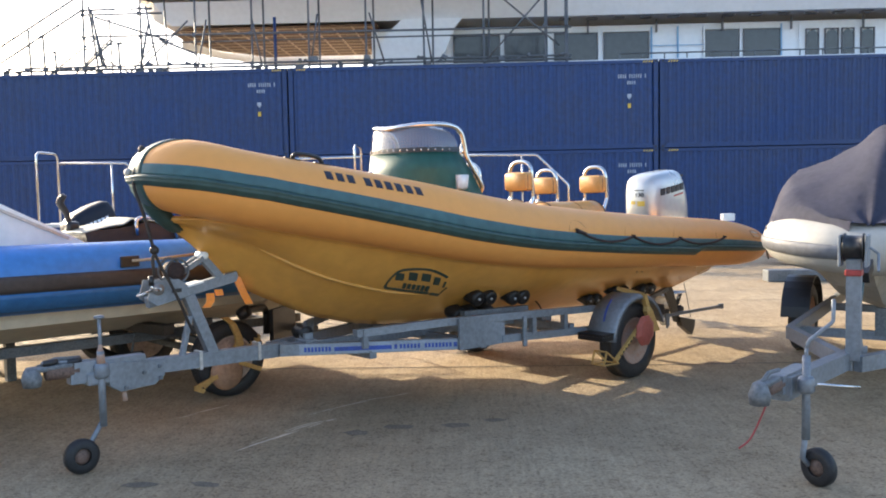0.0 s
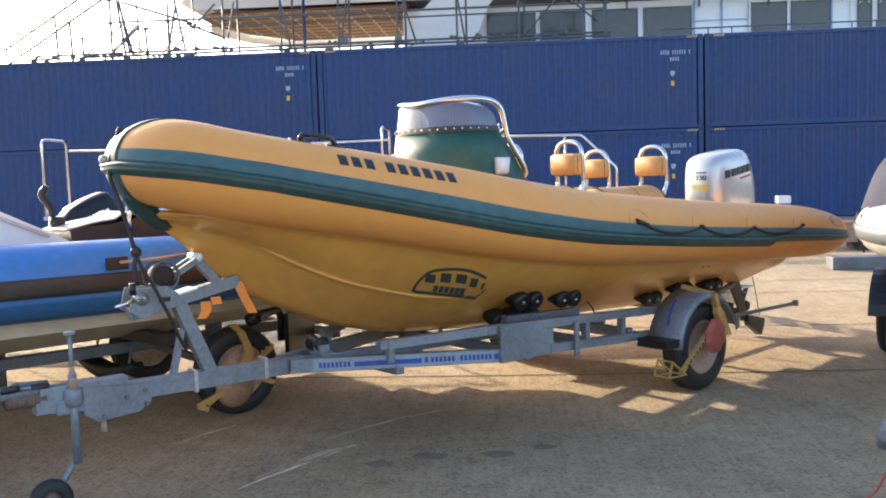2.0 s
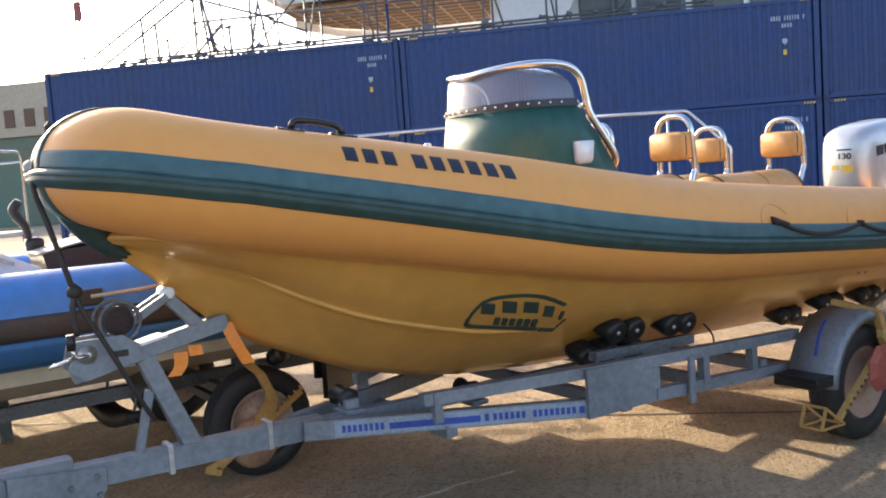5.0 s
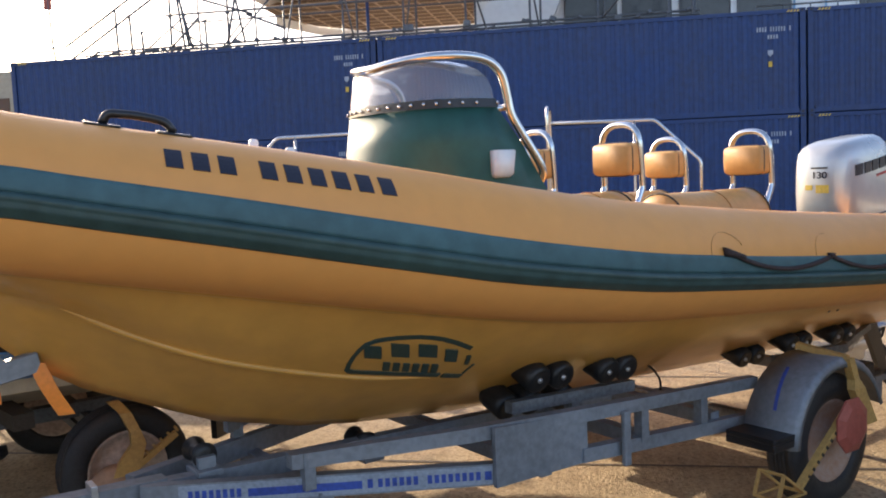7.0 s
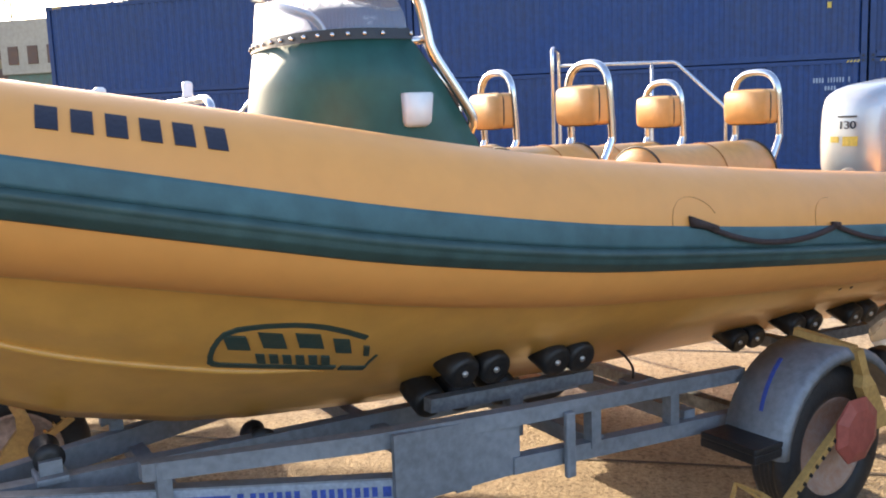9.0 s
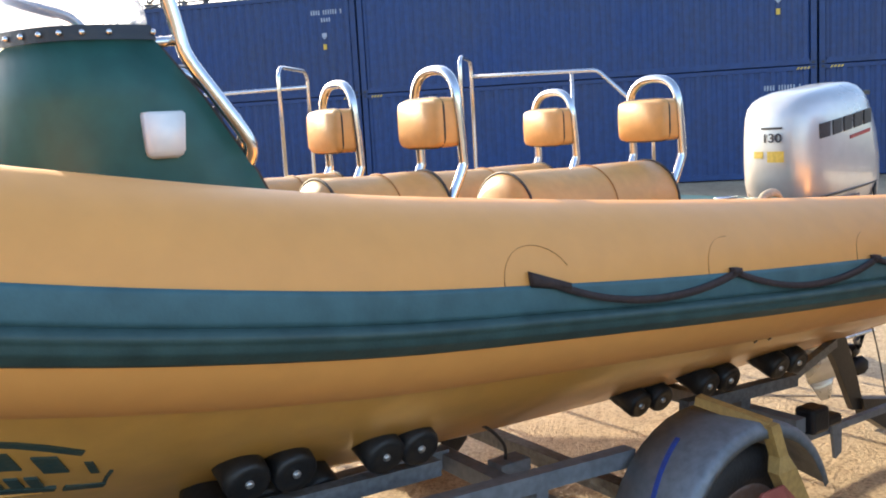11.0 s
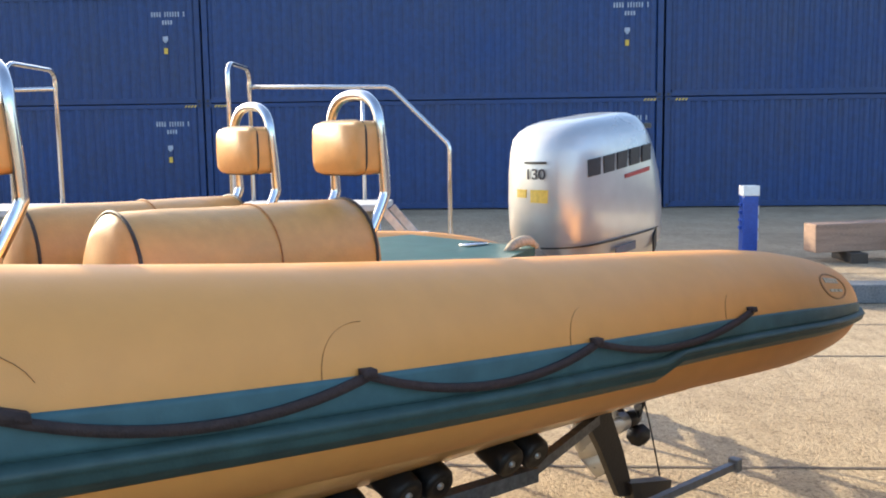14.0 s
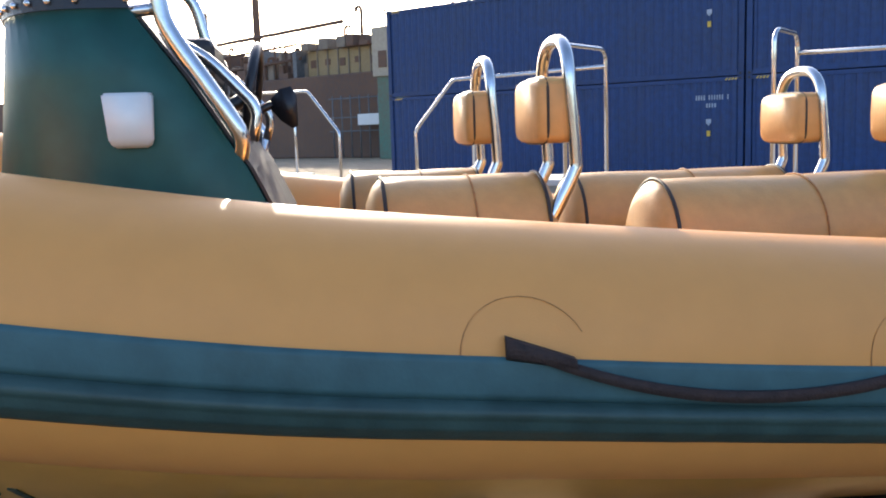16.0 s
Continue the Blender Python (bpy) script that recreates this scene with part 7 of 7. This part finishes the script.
for px in (550, 556, 645):
    b = B()
    box(b, sx(px) - 0.35, sx(px) - 0.10, -0.15, 0.1, 6.60, 6.60 + 0.24, 0.05)
    part("clamp_bundle", b, M_GALVDK, sc)

# wind sock post on the container roof
wp = tagged(empty("marker_post", pose(-17.6, 20.8, 5.82)), "thin marker post with a red flag on a container roof", "post")
b = B()
pipe(b, [(0.3, 0, 0), (0.22, 0, 0.55), (0.15, 0, 2.4)], 0.03, 8)
pipe(b, [(0.22, 0, 0.55), (-0.15, 0, 0)], 0.022, 8)
pipe(b, [(0.22, 0, 0.55), (0.75, 0, 0)], 0.022, 8)
part("post", b, M_SCAF, wp, "", True)
b = B()
box(b, 0.0, 0.28, -0.02, 0.02, 1.75, 2.4, 0.01)
part("flag", b, M_REDDISC, wp, "faded red flag")

# ---- far dock plant, left of the containers ----
pl2 = tagged(empty("dredger", pose(-48, 46, 0)), "weathered yellow and dark dredging vessel in the far dock", "vessel")
rp = random.Random(9)
b = B()
box(b, -70, 8.6, 0, 14, 0, 6.3, 0.1)
part("hull", b, M_RUSTHULL, pl2, "dark rusty hull side")
b = B()
box(b, -1.5, 8.5, 1, 8, 6.3, 8.3, 0.05)
yh = part("yellow_house", b, M_YELLOWOLD, pl2, "weathered yellow deckhouse")
for k in range(6):
    b = B()
    box(b, -1.0 + k * 1.55, -0.45 + k * 1.55, 0.94, 1.02, 7.0 + 0.15 * (k % 2), 7.6, 0.02)
    part("port_plate", b, M_RUSTHULL, yh)
for k in range(9):
    b = B()
    box(b, -1.4 + k * 1.1, -1.3 + k * 1.1, 0.9, 1.0, 6.3, 8.35, 0.01)
    part("rib", b, M_BOARD, yh)
b = B()
box(b, 9.2, 15.5, -3, 4, 0, 5.6, 0.05)
part("green_house", b, M_GREENOLD, pl2, "faded green lower house")
b = B()
box(b, 9.0, 15.2, -3.2, 4, 5.6, 8.9, 0.05)
part("cream_house", b, M_CREAMOLD, pl2, "cream upper house")
for k in range(4):
    b = B()
    box(b, 9.6 + k * 1.4, 10.3 + k * 1.4, -3.28, -3.18, 6.2, 7.3, 0.02)
    part("port_plate", b, M_RUSTHULL, pl2)
for k in range(110):
    x, w, h = rp.uniform(-28, 8), rp.uniform(0.15, 1.1), rp.uniform(0.2, 1.5)
    z = 8.3 if x > -1.5 else 6.3
    if x < -2 and k % 3 == 0:
        h += 1.2
    b = B()
    box(b, x, min(x + w, 8.6), rp.uniform(0, 2), rp.uniform(3, 6), z, z + h * (0.6 if z > 7 else 1.0), 0.03)
    part("deck_gear", b, rp.choice([M_RUSTHULL, M_RUSTHULL, M_GALVDK, M_BOARD]), pl2)
for k in range(40):
    x = rp.uniform(-25, 8)
    h = rp.uniform(0.9, 3.0)
    z = 8.3 if x > -1.5 else 6.3
    b = B()
    hook = rp.choice([0.0, 0.4, 0.6, -0.5])
    pts = [(x, 1, z), (x, 1, z + h)] + ([(x + hook, 1, z + h + 0.05), (x + hook, 1, z + h - 0.3)] if hook else [])
    pipe(b, pts, rp.uniform(0.05, 0.13), 7, fillet=0.2)
    part("vent_pipe", b, M_RUSTHULL, pl2, "", True)
for z, x0, x1, r_ in ((10.2, -22, 3, 0.16), (8.9, -26, -2, 0.10), (7.8, -22, -1.6, 0.12)):
    b = B()
    pipe(b, [(x0, 0.5, z - 1.0), (x1, 0.5, z)], r_, 8)
    part("pipe_run", b, M_RUSTHULL, pl2, "", True)
for x, h, r_ in ((-9.3, 24, 0.32), (-16, 13, 0.2)):
    b = B()
    pipe(b, [(x, 3, 4), (x, 3, h)], r_, 10)
    part("mast", b, M_RUSTHULL, pl2, "tall dark mast", True)
for k in range(7):
    b = B()
    x = 3 + k * 0.9
    pipe(b, [(x, -1, 0), (x, -1, 4.6)], 0.05, 6)
    part("stair_post", b, M_GALVDK, pl2, "", True)
for z in (2.0, 3.0, 4.4):
    b = B()
    pipe(b, [(2.6, -1, z), (8.8, -1, z)], 0.05, 6)
    part("stair_rail", b, M_GALVDK, pl2, "", True)
b = B()
box(b, 5.8, 8.6, -1.4, -0.4, 2.4, 3.2, 0.05)
part("white_tank", b, M_WHITE, pl2)
sh = tagged(empty("grey_shed", pose(-104, 52, 0)), "low grey corrugated dock shed", "shed")
b = B()
box(b, -8, 12, 0, 12, 0, 5.5)
part("wall", b, M_GREYSTEEL, sh)
b = B()
rings(b, [[(x, -0.5, 5.5), (x, 12.5, 5.5), (x, 6, 8.0)] for x in (-9, 13)])
part("roof", b, M_GREYSTEEL, sh)

# ---- marks on the ground ----
rg = random.Random(3)
def stain(x, y, rx, ry, rot, material, name, lab):
    b = B()
    n = 26
    top = []
    for k in range(n):
        a = 2 * math.pi * k / n
        q = 1 + 0.28 * noise.noise(Vector((math.cos(a) * 1.7 + x * 3, math.sin(a) * 1.7 + y * 3, 0.3)))
        top.append(pose(x, y, 0, 0, 0, rot) @ Vector((rx * q * math.cos(a), ry * q * math.sin(a), 0.003)))
    b.faces.new([b.verts.new(v) for v in top])
    tagged(link(name, b, material), lab, "stain", "stains on the concrete", "structure")
for x, y, rx, ry in ((-0.90, -3.50, 0.09, 0.06), (-0.62, -3.36, 0.11, 0.055), (-0.22, -3.33, 0.10, 0.06), (0.05, -3.2, 0.08, 0.045), (-2.0, -4.55, 0.10, 0.045), (-1.62, -4.55, 0.09, 0.04)):
    stain(x, y, rx, ry, rg.uniform(-20, 20), M_STAIN, "oil_stain", "small dark oil stain on the concrete")
for k in range(7):
    b = B()
    y0 = [0.9, 3.1, 4.6, 7.6, 9.4, -1.4, 13.0][k]
    p = [Vector((-14 + 2.2 * i, y0 + 0.09 * noise.noise(Vector((i * 0.9, k * 3.3, 0))) + 0.06 * i * (0.3 if k % 2 else -0.2), 0.004)) for i in range(18)]
    sheet(b, [[q, q + Vector((0, 0.025, 0))] for q in p])
    tagged(link("slab_joint", b, M_JOINT), "dark joint between concrete slabs", "joint", "slab joints", "structure")
# pale arcs, each built of short overlapping strips
ARCS = (((-1.63, -3.93), (-1.45, -3.60), (-1.25, -3.28), (-1.10, -3.12)), ((-1.33, -3.02), (-1.1, -2.76), (-0.84, -2.50), (-0.58, -2.30)), ((-2.34, -3.16), (-2.18, -2.92), (-2.01, -2.66)))
WIDE = (0.085, 0.06, 0.045)
for k, pts in enumerate(ARCS):
    b = B()
    p = smooth_line([(x, y, 0.0035) for x, y in pts], 9)
    last = len(p) - 1
    for j in range(14):
        side = rg.uniform(-0.5, 0.5)
        i0 = rg.randint(0, last - 3)
        i1 = min(last, i0 + rg.randint(3, 9))
        wj = WIDE[k] * rg.uniform(0.10, 0.26)
        run = []
        for i in range(i0, i1 + 1):
            u = (i - i0) / (i1 - i0)
            c = p[i] + Vector((-0.7, 0.7, 0)) * WIDE[k] * side * (0.5 + 0.5 * math.sin(math.pi * i / last)) + Vector((0, 0, 0.0002 * j))
            hw = Vector((-0.35, 0.35, 0)) * wj * (0.12 + math.sin(math.pi * u)) * (0.8 + 0.6 * noise.noise(p[i] * 19 + Vector((j, 0, 0))))
            run.append([c - hw, c + hw])
        sheet(b, run)
    tagged(link("pale_arc", b, M_PALEARC), "pale broken arc across the concrete", "mark", "scrapes on the concrete", "structure")
